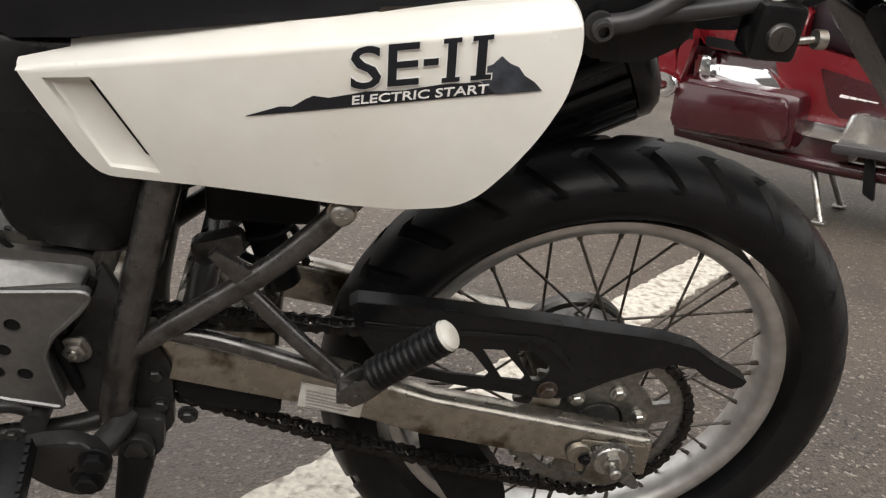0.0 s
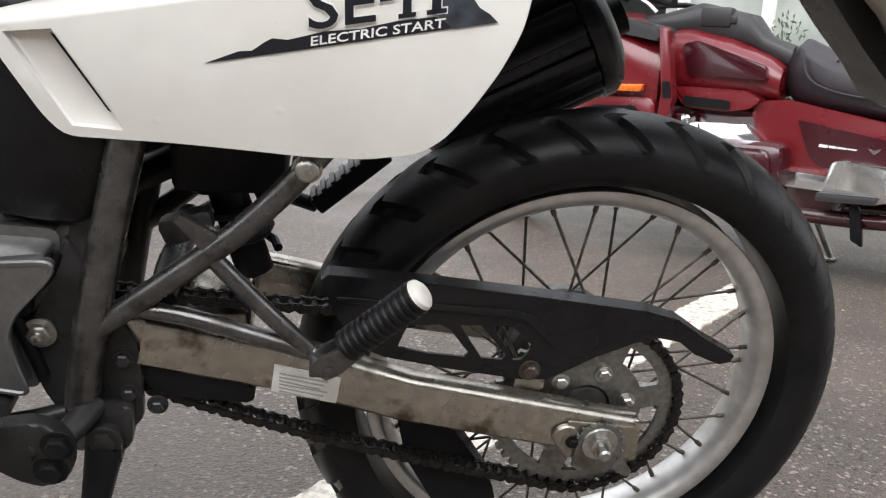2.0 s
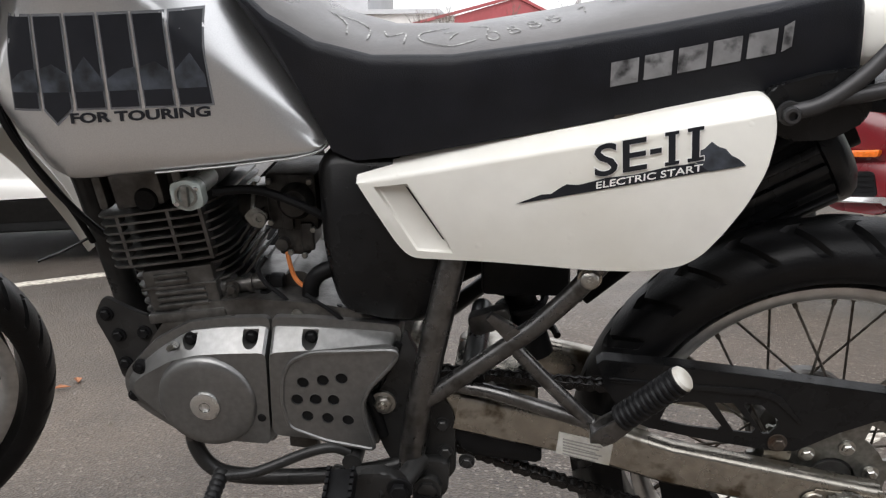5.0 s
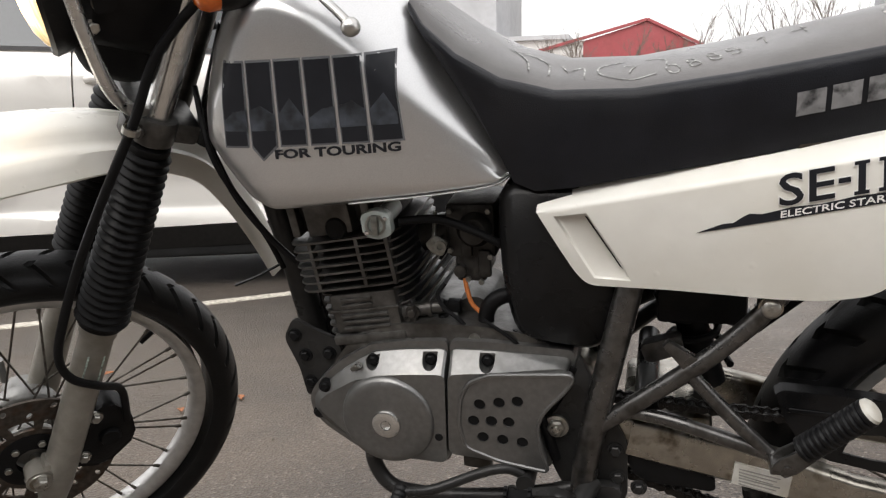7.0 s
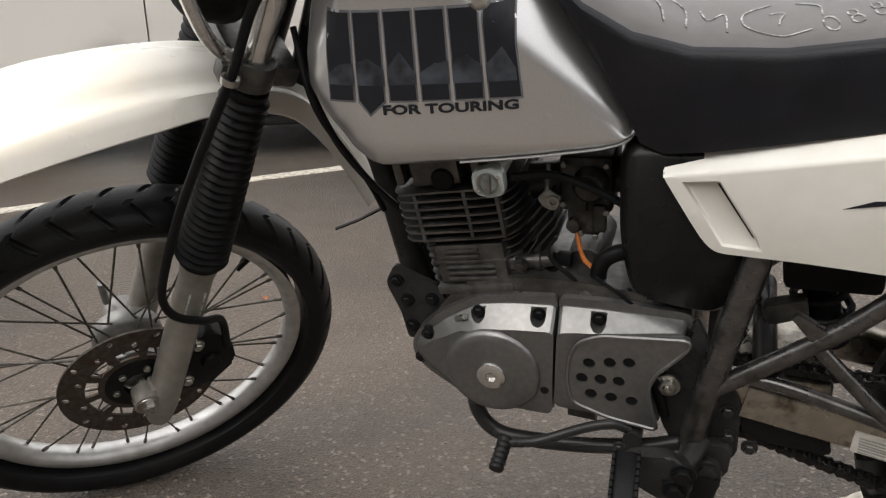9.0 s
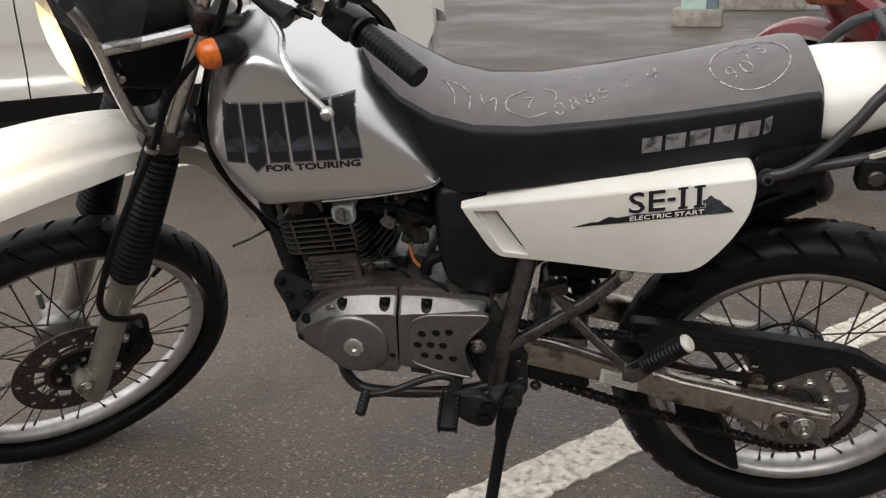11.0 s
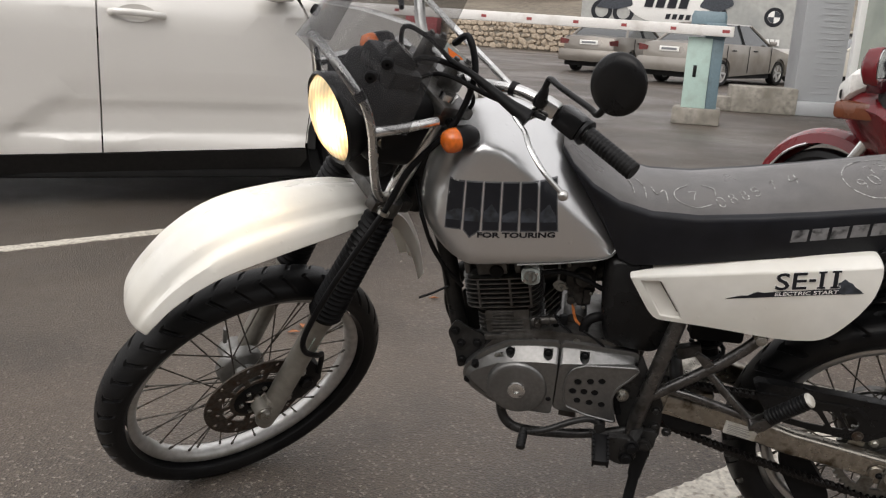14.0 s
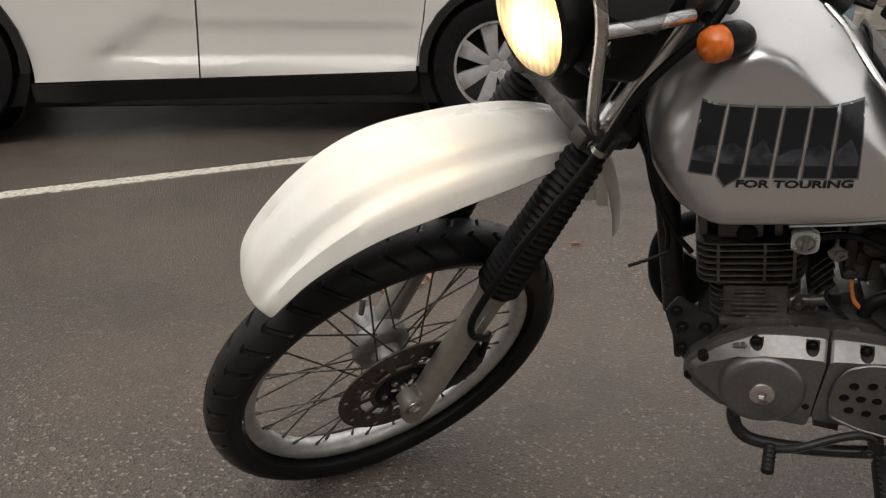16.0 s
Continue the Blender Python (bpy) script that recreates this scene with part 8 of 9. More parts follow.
for nm, hx in (("front_wheel", 1.36), ("rear_wheel", -0.60)):
    R = 0.315
    M = Matrix.Translation((-hx, 0, R)) @ Y_LEFT
    w = part(nm, lathe([(0, 0.06), (0.05, 0.055), (0.09, 0.03), (0.09, -0.03), (0.05, -0.055), (0, -0.06)], 28), ALLOY, touring, "spoked cast wheel")
    w.matrix_basis = M
    part("tyre", lathe([(0.235, 0.055), (0.27, 0.066), (0.30, 0.052), (R, 0.0), (0.30, -0.052), (0.27, -0.066), (0.235, -0.055)], 56), RUBBER, w)
    part("rim", lathe([(0.24, 0.05), (0.225, 0.045), (0.215, 0.0), (0.225, -0.045), (0.24, -0.05)], 56), ALLOY, w)
    part("brake_disc", lathe([(0.09, 0.068), (0.15, 0.068), (0.15, 0.073), (0.09, 0.073)], 40, closed=True), STEEL, w)
    bm = box(0.07, 0.225, -0.012, 0.012, -0.02, 0.02, 0.005)
    first = part("spoke", bm, ALLOY, w)
    for k in range(1, 10):
        share("spoke", first.data, w, Matrix.Rotation(2 * math.pi * k / 10, 4, "Z"))

tp("fork_leg", [rod((1.36, -0.10, 0.315), (1.06, -0.10, 0.80), 0.03), rod((1.36, 0.10, 0.315), (1.06, 0.10, 0.80), 0.03)], CHROME, label="chrome fork leg")
fend = tp("front_mudguard", sweep([Vector((1.35 + 0.375 * math.cos(radians(a)), 0, 0.335 + 0.375 * math.sin(radians(a)))) for a in range(22, 166, 9)], [(-0.085, -0.05), (-0.075, 0.0), (-0.04, 0.022), (0.0, 0.028), (0.04, 0.022), (0.075, 0.0), (0.085, -0.05), (0.078, -0.05), (0, 0.018), (-0.078, -0.05)], up=(0, 0, 1)), CHERRY, label="red front mudguard with a chrome edge")
tp("chrome_edge", [sweep([Vector((1.35 + 0.325 * math.cos(radians(a)), s * 0.088, 0.335 + 0.325 * math.sin(radians(a)))) for a in range(24, 84, 10)], circle(0.008, 8), up=(0, 1, 0)) for s in (-1, 1)], CHROME, fend)

# fairing
def tapered(ring, k):
    """The ring drawn in below its middle, so that its flanks face the ground."""
    zs = [p[2] for p in ring]
    lo, hi = min(zs), max(zs)
    return [(x, y * (1 - k * max(0.0, 0.72 - (z - lo) / (hi - lo)) / 0.72), z) for x, y, z in ring]


fairing = tp("fairing", loft([tapered(r, k) for r, k in ((tring(1.24, 0.80, 0.88, 0.19, e=2.6), 0.3), (tring(1.21, 0.70, 0.95, 0.27), 0.75), (tring(1.10, 0.60, 1.00, 0.34), 0.75), (tring(0.98, 0.52, 1.00, 0.37), 0.6), (tring(0.84, 0.44, 0.93, 0.375), 0.3), (tring(0.70, 0.42, 0.88, 0.355), 0.1), (tring(0.60, 0.43, 0.84, 0.33), 0.0))]), CHERRY, label="red front fairing")
tp("lower_fairing", both(rounded([(0.98, 0.53), (0.86, 0.585), (0.60, 0.60), (0.57, 0.45), (0.62, 0.40), (0.80, 0.41)], 0.03), 0.36, 0.30, 0.01), CHERRY, fairing)
tp("air_vent", both(rounded([(0.85, 0.555), (0.66, 0.565), (0.64, 0.47), (0.82, 0.47)], 0.02), 0.368, 0.35), BLACK_MATT, fairing)
for i in range(4):
    tp("vent_slat", both([(0.845, 0.485 + i * 0.02), (0.655, 0.487 + i * 0.02), (0.655, 0.493 + i * 0.02), (0.845, 0.491 + i * 0.02)], 0.374, 0.365), BLACK, fairing)
tp("marker_lamp", both(rounded([(0.865, 0.634), (0.865, 0.612), (0.645, 0.618), (0.64, 0.645)], 0.006), 0.380, 0.35, 0.003), AMBER, fairing, "amber marker lamp")
tp("fairing_rib", both(rounded([(0.61, 0.86), (0.575, 0.85), (0.53, 0.60), (0.56, 0.42), (0.59, 0.42), (0.575, 0.62)], 0.012), 0.352, 0.30, 0.008), CHERRY, fairing)
tp("small_grille", both(rounded([(0.575, 0.66), (0.545, 0.66), (0.535, 0.60), (0.565, 0.60)], 0.006), 0.358, 0.34), BLACK_MATT, fairing)
tp("inner_panel", both(rounded([(1.0, 0.98), (0.84, 0.90), (0.62, 0.86), (0.60, 0.80), (0.84, 0.84), (0.98, 0.90)], 0.02), 0.345, 0.1, 0.01), GREY_TRIM, fairing)
tp("headlamp_panel", loft([tring(1.265, 0.83, 0.92, 0.15, e=4), tring(1.235, 0.83, 1.0, 0.25, e=4), tring(1.14, 0.90, 1.065, 0.325, e=4), tring(1.07, 0.95, 1.07, 0.31, e=4)]), LETTER_WHITE, fairing, "pale headlamp surround")
tp("headlamp", loft([tring(1.275, 0.90, 0.945, 0.15, e=5), tring(1.235, 0.89, 0.96, 0.22, e=5), tring(1.20, 0.90, 0.96, 0.30, e=5)]), BLACK, fairing)
for s in (-1, 1):
    tp("turn_lamp", box(1.00, 1.205, s * 0.265 - 0.075, s * 0.265 + 0.075, 0.815, 0.905, 0.025), AMBER_DULL, fairing, "amber turn lamp")
    mir = tp("mirror", loft([[(x, s * 0.38 + y, 1.07 + z) for y, z in circle(r * 0.8, 16, r * 1.5)] for x, r in ((1.065, 0.03), (1.045, 0.055), (0.995, 0.062), (0.98, 0.06))]), CHERRY, fairing, "red fairing mirror")
    tp("mirror_glass", loft([[(0.979, s * 0.38 + y, 1.07 + z) for y, z in circle(0.043, 16, 0.082)], [(0.977, s * 0.38 + y, 1.07 + z) for y, z in circle(0.041, 16, 0.080)]]), CHROME, mir)
    tp("mirror_arm", box(0.96, 1.03, min(s * 0.32, s * 0.40), max(s * 0.32, s * 0.40), 0.95, 1.02, 0.01), MAROON, mir)


def touring_screen():
    rows = []
    for v in range(9):
        t = v / 8
        r = []
        for i in range(-9, 10):
            a = radians(i * 8.2)
            r.append(Vector((1.04 - 0.36 * t - 0.20 * (1 - math.cos(a)), (0.33 - 0.05 * t) * math.sin(a) * 1.05, 1.02 + 0.48 * t - 0.06 * (1 - math.cos(a)) * t)))
        rows.append(r)
    bm = bmesh.new()
    A = [[bm.verts.new(p) for p in r] for r in rows]
    B = [[bm.verts.new(p + V(-0.004, 0, 0)) for p in r] for r in rows]
    for j in range(8):
        for i in range(18):
            bm.faces.new((A[j][i], A[j][i + 1], A[j + 1][i + 1], A[j + 1][i]))
            bm.faces.new((B[j][i], B[j + 1][i], B[j + 1][i + 1], B[j][i + 1]))
    for j in range(8):
        bm.faces.new((A[j][0], A[j + 1][0], B[j + 1][0], B[j][0]))
        bm.faces.new((A[j][18], B[j][18], B[j + 1][18], A[j + 1][18]))
    for i in range(18):
        bm.faces.new((A[0][i], B[0][i], B[0][i + 1], A[0][i + 1]))
        bm.faces.new((A[8][i], A[8][i + 1], B[8][i + 1], B[8][i]))
    return bm


tp("wind_screen", touring_screen(), SCREEN, fairing, "clear wind screen", smooth=60)
tp("dashboard", loft([tring(1.02, 0.92, 1.08, 0.26, e=3), tring(0.92, 0.86, 1.14, 0.28, e=3), tring(0.82, 0.84, 1.08, 0.25, e=3)]), BLACK_MATT, label="black dashboard")
tp("handlebar", join(tube([(0.62, -0.36, 0.95), (0.75, -0.30, 0.98), (0.84, -0.12, 0.96), (0.84, 0.12, 0.96), (0.75, 0.30, 0.98), (0.62, 0.36, 0.95)], 0.012, 10), rod((0.55, -0.385, 0.935), (0.66, -0.35, 0.96), 0.018), rod((0.55, 0.385, 0.935), (0.66, 0.35, 0.96), 0.018)), BLACK, label="black handlebar")
tp("clutch_lever", tube([(0.72, -0.31, 0.965), (0.70, -0.36, 0.955), (0.64, -0.40, 0.93), (0.60, -0.41, 0.90)], 0.007, 8), CHROME)

# tank cover, console, side covers
tankc = tp("tank_cover", loft([tring(0.70, 0.60, 0.86, 0.20), tring(0.56, 0.60, 0.87, 0.225), tring(0.40, 0.60, 0.835, 0.22), tring(0.25, 0.60, 0.775, 0.195), tring(0.20, 0.60, 0.74, 0.18)]), CHERRY, label="red tank cover")
tp("dark_inset", both(rounded([(0.555, 0.80), (0.50, 0.815), (0.245, 0.735), (0.235, 0.685), (0.525, 0.69)], 0.012), 0.232, 0.19, 0.003), MAROON, tankc)
tp("console", loft([tring(0.86, 0.80, 0.90, 0.16), tring(0.70, 0.82, 0.92, 0.15), tring(0.55, 0.83, 0.965, 0.12, e=4), tring(0.36, 0.80, 0.925, 0.11, e=4), tring(0.30, 0.78, 0.85, 0.10, e=4), tring(0.19, 0.72, 0.815, 0.10)]), GREY_TRIM, label="dark grey console")
tp("console_lid", join(box(0.42, 0.54, -0.125, -0.06, 0.87, 0.945, 0.012), box(0.40, 0.47, -0.12, -0.113, 0.885, 0.915, 0.004)), GREY_TRIM)
band = tp("mid_panel", both(rounded([(0.58, 0.645), (0.30, 0.645), (0.24, 0.615), (0.28, 0.58), (0.36, 0.565), (0.52, 0.57)], 0.015), 0.245, 0.15, 0.008), CHERRY)
tp("vent", both(rounded([(0.525, 0.612), (0.35, 0.605), (0.345, 0.572), (0.52, 0.575)], 0.01), 0.252, 0.24), BLACK_MATT, band)
cover = tp("side_cover", both(rounded([(0.285, 0.585), (0.25, 0.612), (0.154, 0.622), (-0.10, 0.580), (-0.285, 0.552), (-0.292, 0.392), (0.16, 0.360), (0.255, 0.510)], 0.02), 0.205, 0.10, 0.012), CHERRY, label="red side cover with a dark inset")
tp("dark_inset", both(rounded([(0.116, 0.556), (-0.244, 0.500), (-0.240, 0.412), (0.018, 0.396), (0.06, 0.43)], 0.012), 0.2085, 0.20), MAROON, cover)
for i, (a, b) in enumerate(((0.030, 0.000), (-0.004, -0.026), (-0.030, -0.060), (-0.064, -0.095))):
    tp("script_bar", both([(a, 0.478 - 0.002 * i), (b, 0.476 - 0.002 * i), (b + 0.004, 0.466), (a + 0.004, 0.468)], 0.2105, 0.2080), LETTER_WHITE, cover)
tp("emblem", both([(-0.125, 0.480), (-0.147, 0.472), (-0.170, 0.482), (-0.160, 0.468), (-0.148, 0.458), (-0.136, 0.467)], 0.2105, 0.2080), CHROME, cover)

# seat with its stepped passenger part, luggage
seat2 = tp("seat", loft([tring(0.20, 0.64, 0.80, 0.10), tring(0.15, 0.60, 0.845, 0.16), tring(0.03, 0.58, 0.790, 0.19), tring(-0.13, 0.565, 0.742, 0.205), tring(-0.30, 0.555, 0.735, 0.21), tring(-0.36, 0.555, 0.80, 0.205), tring(-0.50, 0.56, 0.83, 0.20), tring(-0.70, 0.57, 0.84, 0.19)]), DARK_VINYL, label="aubergine-black stitched seat")
tp("seam", [tube([(0.14, s * 0.165, 0.80), (0.10, s * 0.19, 0.70), (-0.02, s * 0.205, 0.655), (-0.20, s * 0.215, 0.645), (-0.32, s * 0.215, 0.66)], 0.004, 6) for s in (-1, 1)], DARK_VINYL, seat2)
for x in (0.02, -0.09):
    tp("tuft_seam", tube([(x, -0.16, 0.765 - 0.1 * (0.02 - x)), (x + 0.01, 0, 0.795 - 0.1 * (0.02 - x)), (x, 0.16, 0.765 - 0.1 * (0.02 - x))], 0.004, 6), DARK_VINYL, seat2)
tp("trunk", box(-1.15, -0.70, -0.28, 0.28, 0.80, 1.22, 0.06, 4), CHERRY, label="red top box")
tp("backrest", box(-0.74, -0.62, -0.26, 0.26, 0.82, 1.26, 0.045, 3), DARK_VINYL)
for s in (-1, 1):
    tp("saddlebag", loft([tring(x, 0.30 + d, 0.68, 0.10, e=4) for x, d in ((-0.44, 0.06), (-0.50, 0.0), (-0.95, 0.0), (-1.10, 0.08))]), CHERRY).matrix_basis = Matrix.Translation((0, s * 0.32, 0))

# engine, chrome and footrests
eng = tp("flat_six_engine", join(box(-0.05, 0.62, -0.20, 0.20, 0.22, 0.58, 0.04), box(0.12, 0.58, -0.34, 0.34, 0.26, 0.47, 0.04)), MAROON, label="dark red-brown flat engine")
tp("valve_cover", both(rounded([(0.56, 0.45), (0.16, 0.45), (0.14, 0.30), (0.56, 0.28)], 0.03), 0.37, 0.33, 0.012), MAROON, eng)
tp("chrome_cover", both(rounded([(0.53, 0.515), (0.28, 0.53), (0.20, 0.452), (0.24, 0.43), (0.34, 0.46), (0.52, 0.47)], 0.012), 0.262, 0.20, 0.008), CHROME, eng)
tp("crash_bar", both(rounded([(0.86, 0.46), (0.60, 0.475), (0.56, 0.46), (0.545, 0.42), (0.58, 0.385), (0.84, 0.37), (0.84, 0.385), (0.60, 0.40), (0.575, 0.43), (0.60, 0.452), (0.86, 0.44)], 0.01), 0.40, 0.37, 0.006), CHROME, eng, "chrome engine guard")
tp("chrome_post", both(rounded([(0.54, 0.545), (0.48, 0.545), (0.47, 0.46), (0.53, 0.46)], 0.012), 0.285, 0.22, 0.008), CHROME, eng)
tp("frame_rail", [tube([(0.60, s * 0.16, 0.24), (0.1, s * 0.18, 0.22), (-0.28, s * 0.18, 0.235), (-0.45, s * 0.16, 0.30)], 0.028, 10) for s in (-1, 1)], MAROON)
tp("rocker_strip", both([(0.16, 0.375), (-0.30, 0.365), (-0.30, 0.31), (0.14, 0.318)], 0.235, 0.20, 0.004), CHROME)
step = tp("footrest_box", both(rounded([(-0.005, 0.30), (-0.03, 0.425), (-0.06, 0.432), (-0.21, 0.418), (-0.222, 0.325), (-0.195, 0.295)], 0.01), 0.275, 0.20, 0.006), ALU_BRIGHT, label="silver passenger footrest")
tp("tread", both(rounded([(0.0, 0.318), (-0.19, 0.325), (-0.19, 0.298), (0.0, 0.290)], 0.006), 0.31, 0.26, 0.004), GREY_TRIM, step)
tp("rear_bar", [tube([(-0.22, s * 0.25, 0.335), (-0.27, s * 0.27, 0.34), (-0.285, s * 0.27, 0.29), (-0.34, s * 0.27, 0.265), (-0.50, s * 0.27, 0.28)], 0.013, 10) for s in (-1, 1)], CHROME)
tp("exhaust", [lathe([(0, 0), (0.04, 0.01), (0.05, 0.05), (0.05, 0.75), (0.035, 0.80), (0, 0.80)], 20, along((-0.25, s * 0.22, 0.20), (-1.2, s * 0.24, 0.22))) for s in (-1, 1)], CHROME)
tp("linkage", both(rounded([(-0.10, 0.28), (-0.13, 0.28), (-0.15, 0.20), (-0.16, 0.14), (-0.12, 0.16)], 0.006), 0.24, 0.21, 0.003), BLACK_MATT)
stand2 = tp("centre_stand", rod((0.10, -0.12, 0.24), (0.10, 0.12, 0.24), 0.014), STEEL)
for q in (-1, 1):
    tp("stand_leg", rod((0.10, q * 0.10, 0.24), (0.0, q * 0.17, 0.012), 0.012), STEEL, stand2)
    tp("stand_foot", box(-0.02, 0.03, q * 0.17 - 0.02, q * 0.17 + 0.02, 0.002, 0.016, 0.004), STEEL, stand2)
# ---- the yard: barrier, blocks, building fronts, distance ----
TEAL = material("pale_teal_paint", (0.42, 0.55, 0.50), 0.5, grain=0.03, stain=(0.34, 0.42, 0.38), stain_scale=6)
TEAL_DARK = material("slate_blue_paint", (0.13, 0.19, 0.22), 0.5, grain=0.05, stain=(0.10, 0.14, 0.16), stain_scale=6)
BOOM = material("boom_white_paint", (0.75, 0.73, 0.70), 0.4, grain=0.03, stain=(0.55, 0.52, 0.48), stain_scale=5)
BOOM_RED = material("boom_red_sticker", (0.30, 0.05, 0.05), 0.5, grain=0.05)
CLAD = material("grey_metal_cladding", (0.36, 0.37, 0.38), 0.5, metal=0.2, grain=0.03, stain=(0.30, 0.30, 0.31), stain_scale=1.5)
FRAME_WHITE = material("white_window_frame", (0.78, 0.78, 0.76), 0.4, grain=0.02)
# opaque greenish pane; the bright sky reflection is put into its pale colour
PANE = material("sky_tinted_shop_glass", (0.30, 0.33, 0.29), 0.08, grain=0.05, scale=2, stain=(0.42, 0.44, 0.38), stain_scale=1.0, spec=0.8)
BANNER = material("printed_banner_grey", (0.36, 0.36, 0.34), 0.6, grain=0.06, scale=6, stain=(0.24, 0.25, 0.24), stain_scale=0.8)
STONE = material("rubble_stone", (0.40, 0.33, 0.25), 0.85, grain=0.12, scale=10, stain=(0.26, 0.22, 0.18), stain_scale=3, bump=0.4, bump_scale=40)
MORTAR = material("dark_mortar", (0.22, 0.195, 0.16), 0.9, grain=0.1, scale=12)
EARTH = material("winter_earth", (0.17, 0.145, 0.11), 0.9, grain=0.2, scale=3, stain=(0.25, 0.22, 0.17), stain_scale=0.3)
RED_SHEET = material("faded_red_sheet", (0.30, 0.055, 0.06), 0.6, grain=0.05, scale=3, stain=(0.24, 0.06, 0.06), stain_scale=0.4)
GREY_WALL = material("grey_render_wall", (0.40, 0.40, 0.41), 0.8, grain=0.03, scale=2, stain=(0.34, 0.34, 0.35), stain_scale=0.3)
PALE_WALL = material("pale_wall", (0.62, 0.60, 0.58), 0.8, grain=0.03, scale=2)
BARK = material("bare_twig_bark", (0.13, 0.105, 0.085), 0.85, grain=0.2, scale=20)
LEAF = material("pot_plant_leaf", (0.06, 0.10, 0.05), 0.5, grain=0.2, scale=30)
SIGN_BLUE = material("blue_sign", (0.05, 0.08, 0.25), 0.5)
LEAF_BROWN = material("fallen_leaf", (0.30, 0.12, 0.05), 0.7, grain=0.2, scale=60)

barrier = thing("boom_barrier", "teal barrier post on concrete with a white boom", "barrier", pose(0.79, 9.98, 0, 0, 0, -8))
part("foot", box(-0.30, 0.30, -0.24, 0.26, 0, 0.21, 0.02), CONCRETE, barrier, "weathered concrete foot")
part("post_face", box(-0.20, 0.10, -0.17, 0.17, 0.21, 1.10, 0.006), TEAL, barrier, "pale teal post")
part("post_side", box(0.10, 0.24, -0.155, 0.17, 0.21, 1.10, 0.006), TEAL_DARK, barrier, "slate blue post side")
part("keyhole", box(-0.10, -0.055, -0.176, -0.168, 0.60, 0.75, 0.004), BLACK, barrier)
part("cap", loft([[(x, y, z) for x, y in rounded([(-0.19, -0.16), (0.24, -0.16), (0.24, 0.17), (-0.19, 0.17)], 0.05)] for z in (1.26, 1.36)] + [[(x * 0.9, y * 0.8, 1.42) for x, y in rounded([(-0.19, -0.16), (0.24, -0.16), (0.24, 0.17), (-0.19, 0.17)], 0.05)]]), TEAL_DARK, barrier, "blue-grey rounded cap")
part("boom", moved(box(-6.2, 0.34, -0.045, 0.045, -0.065, 0.065, 0.012), pose(0, -0.24, 1.185, 0, 0.8)), BOOM, barrier, "white boom")
part("boom_holder", box(0.0, 0.25, -0.20, 0.10, 1.09, 1.28, 0.02), TEAL_DARK, barrier)
for i in range(10):
    x = 0.26 - i * 0.62 if i else 0.26
    part("boom_sticker", moved(box(x - 0.07 if i else x - 0.06, x + 0.0 if i else x + 0.03, -0.0478, -0.0452, -0.019, 0.019), pose(0, -0.24, 1.185, 0, 0.8)), BOOM_RED, barrier)
tagged(part("concrete_block", join(box(1.58, 2.56, 12.3, 12.75, 0, 0.40, 0.02), box(1.30, 1.59, 12.31, 12.74, 0, 0.22, 0.02)), CONCRETE), "rough concrete block with a lower step", "block")


# clad corner pillar and glazed shop front, running towards the right and nearer
def shop_front():
    col = tagged(part("wall_corner", box(2.52, 3.20, 12.45, 13.2, 0, 5, 0.01), CLAD), "grey metal-clad building corner", "wall", kind="structure")
    part("plinth", box(2.42, 3.24, 12.33, 12.5, 0, 0.22, 0.02), CLAD, col)
    for i in range(60):
        z = 0.35 + i * 0.09
        part("cladding_seam", box(2.77, 3.12, 12.440, 12.452, z, z + 0.006), GREY_WALL, col)
    a, b = Vector((3.25, 12.4, 0)), Vector((6.4, 1.2, 0))
    d = (b - a).normalized()
    L = (b - a).length
    M = Matrix(((d.x, -d.y, 0, a.x), (d.y, d.x, 0, a.y), (0, 0, 1, 0), (0, 0, 0, 1)))
    wall = part("wall_shop", box(0, L, 0.02, 0.25, 0, 0.35, 0.01), CLAD)
    wall.matrix_world = M
    tagged(wall, "low grey wall under a glazed shop front", "wall", kind="structure")
    part("lintel", box(0, L, 0.0, 0.3, 3.2, 6.0, 0.01), CLAD, wall)
    win = part("window_1", box(0, L, 0.10, 0.16, 0.35, 0.42), FRAME_WHITE)
    win.matrix_world = M
    tagged(win, "tall white-framed shop windows with plants behind", "window", kind="structure")
    n = 8
    for i in range(n + 1):
        x = L * i / n
        part("window_frame", box(x - 0.05, x + 0.05, 0.0, 0.16, 0.35, 3.2, 0.006), FRAME_WHITE, win)
    for i in range(n):
        part("pane", box(L * i / n + 0.04, L * (i + 1) / n - 0.04, 0.11, 0.13, 0.38, 3.2), PANE, win)


shop_front()


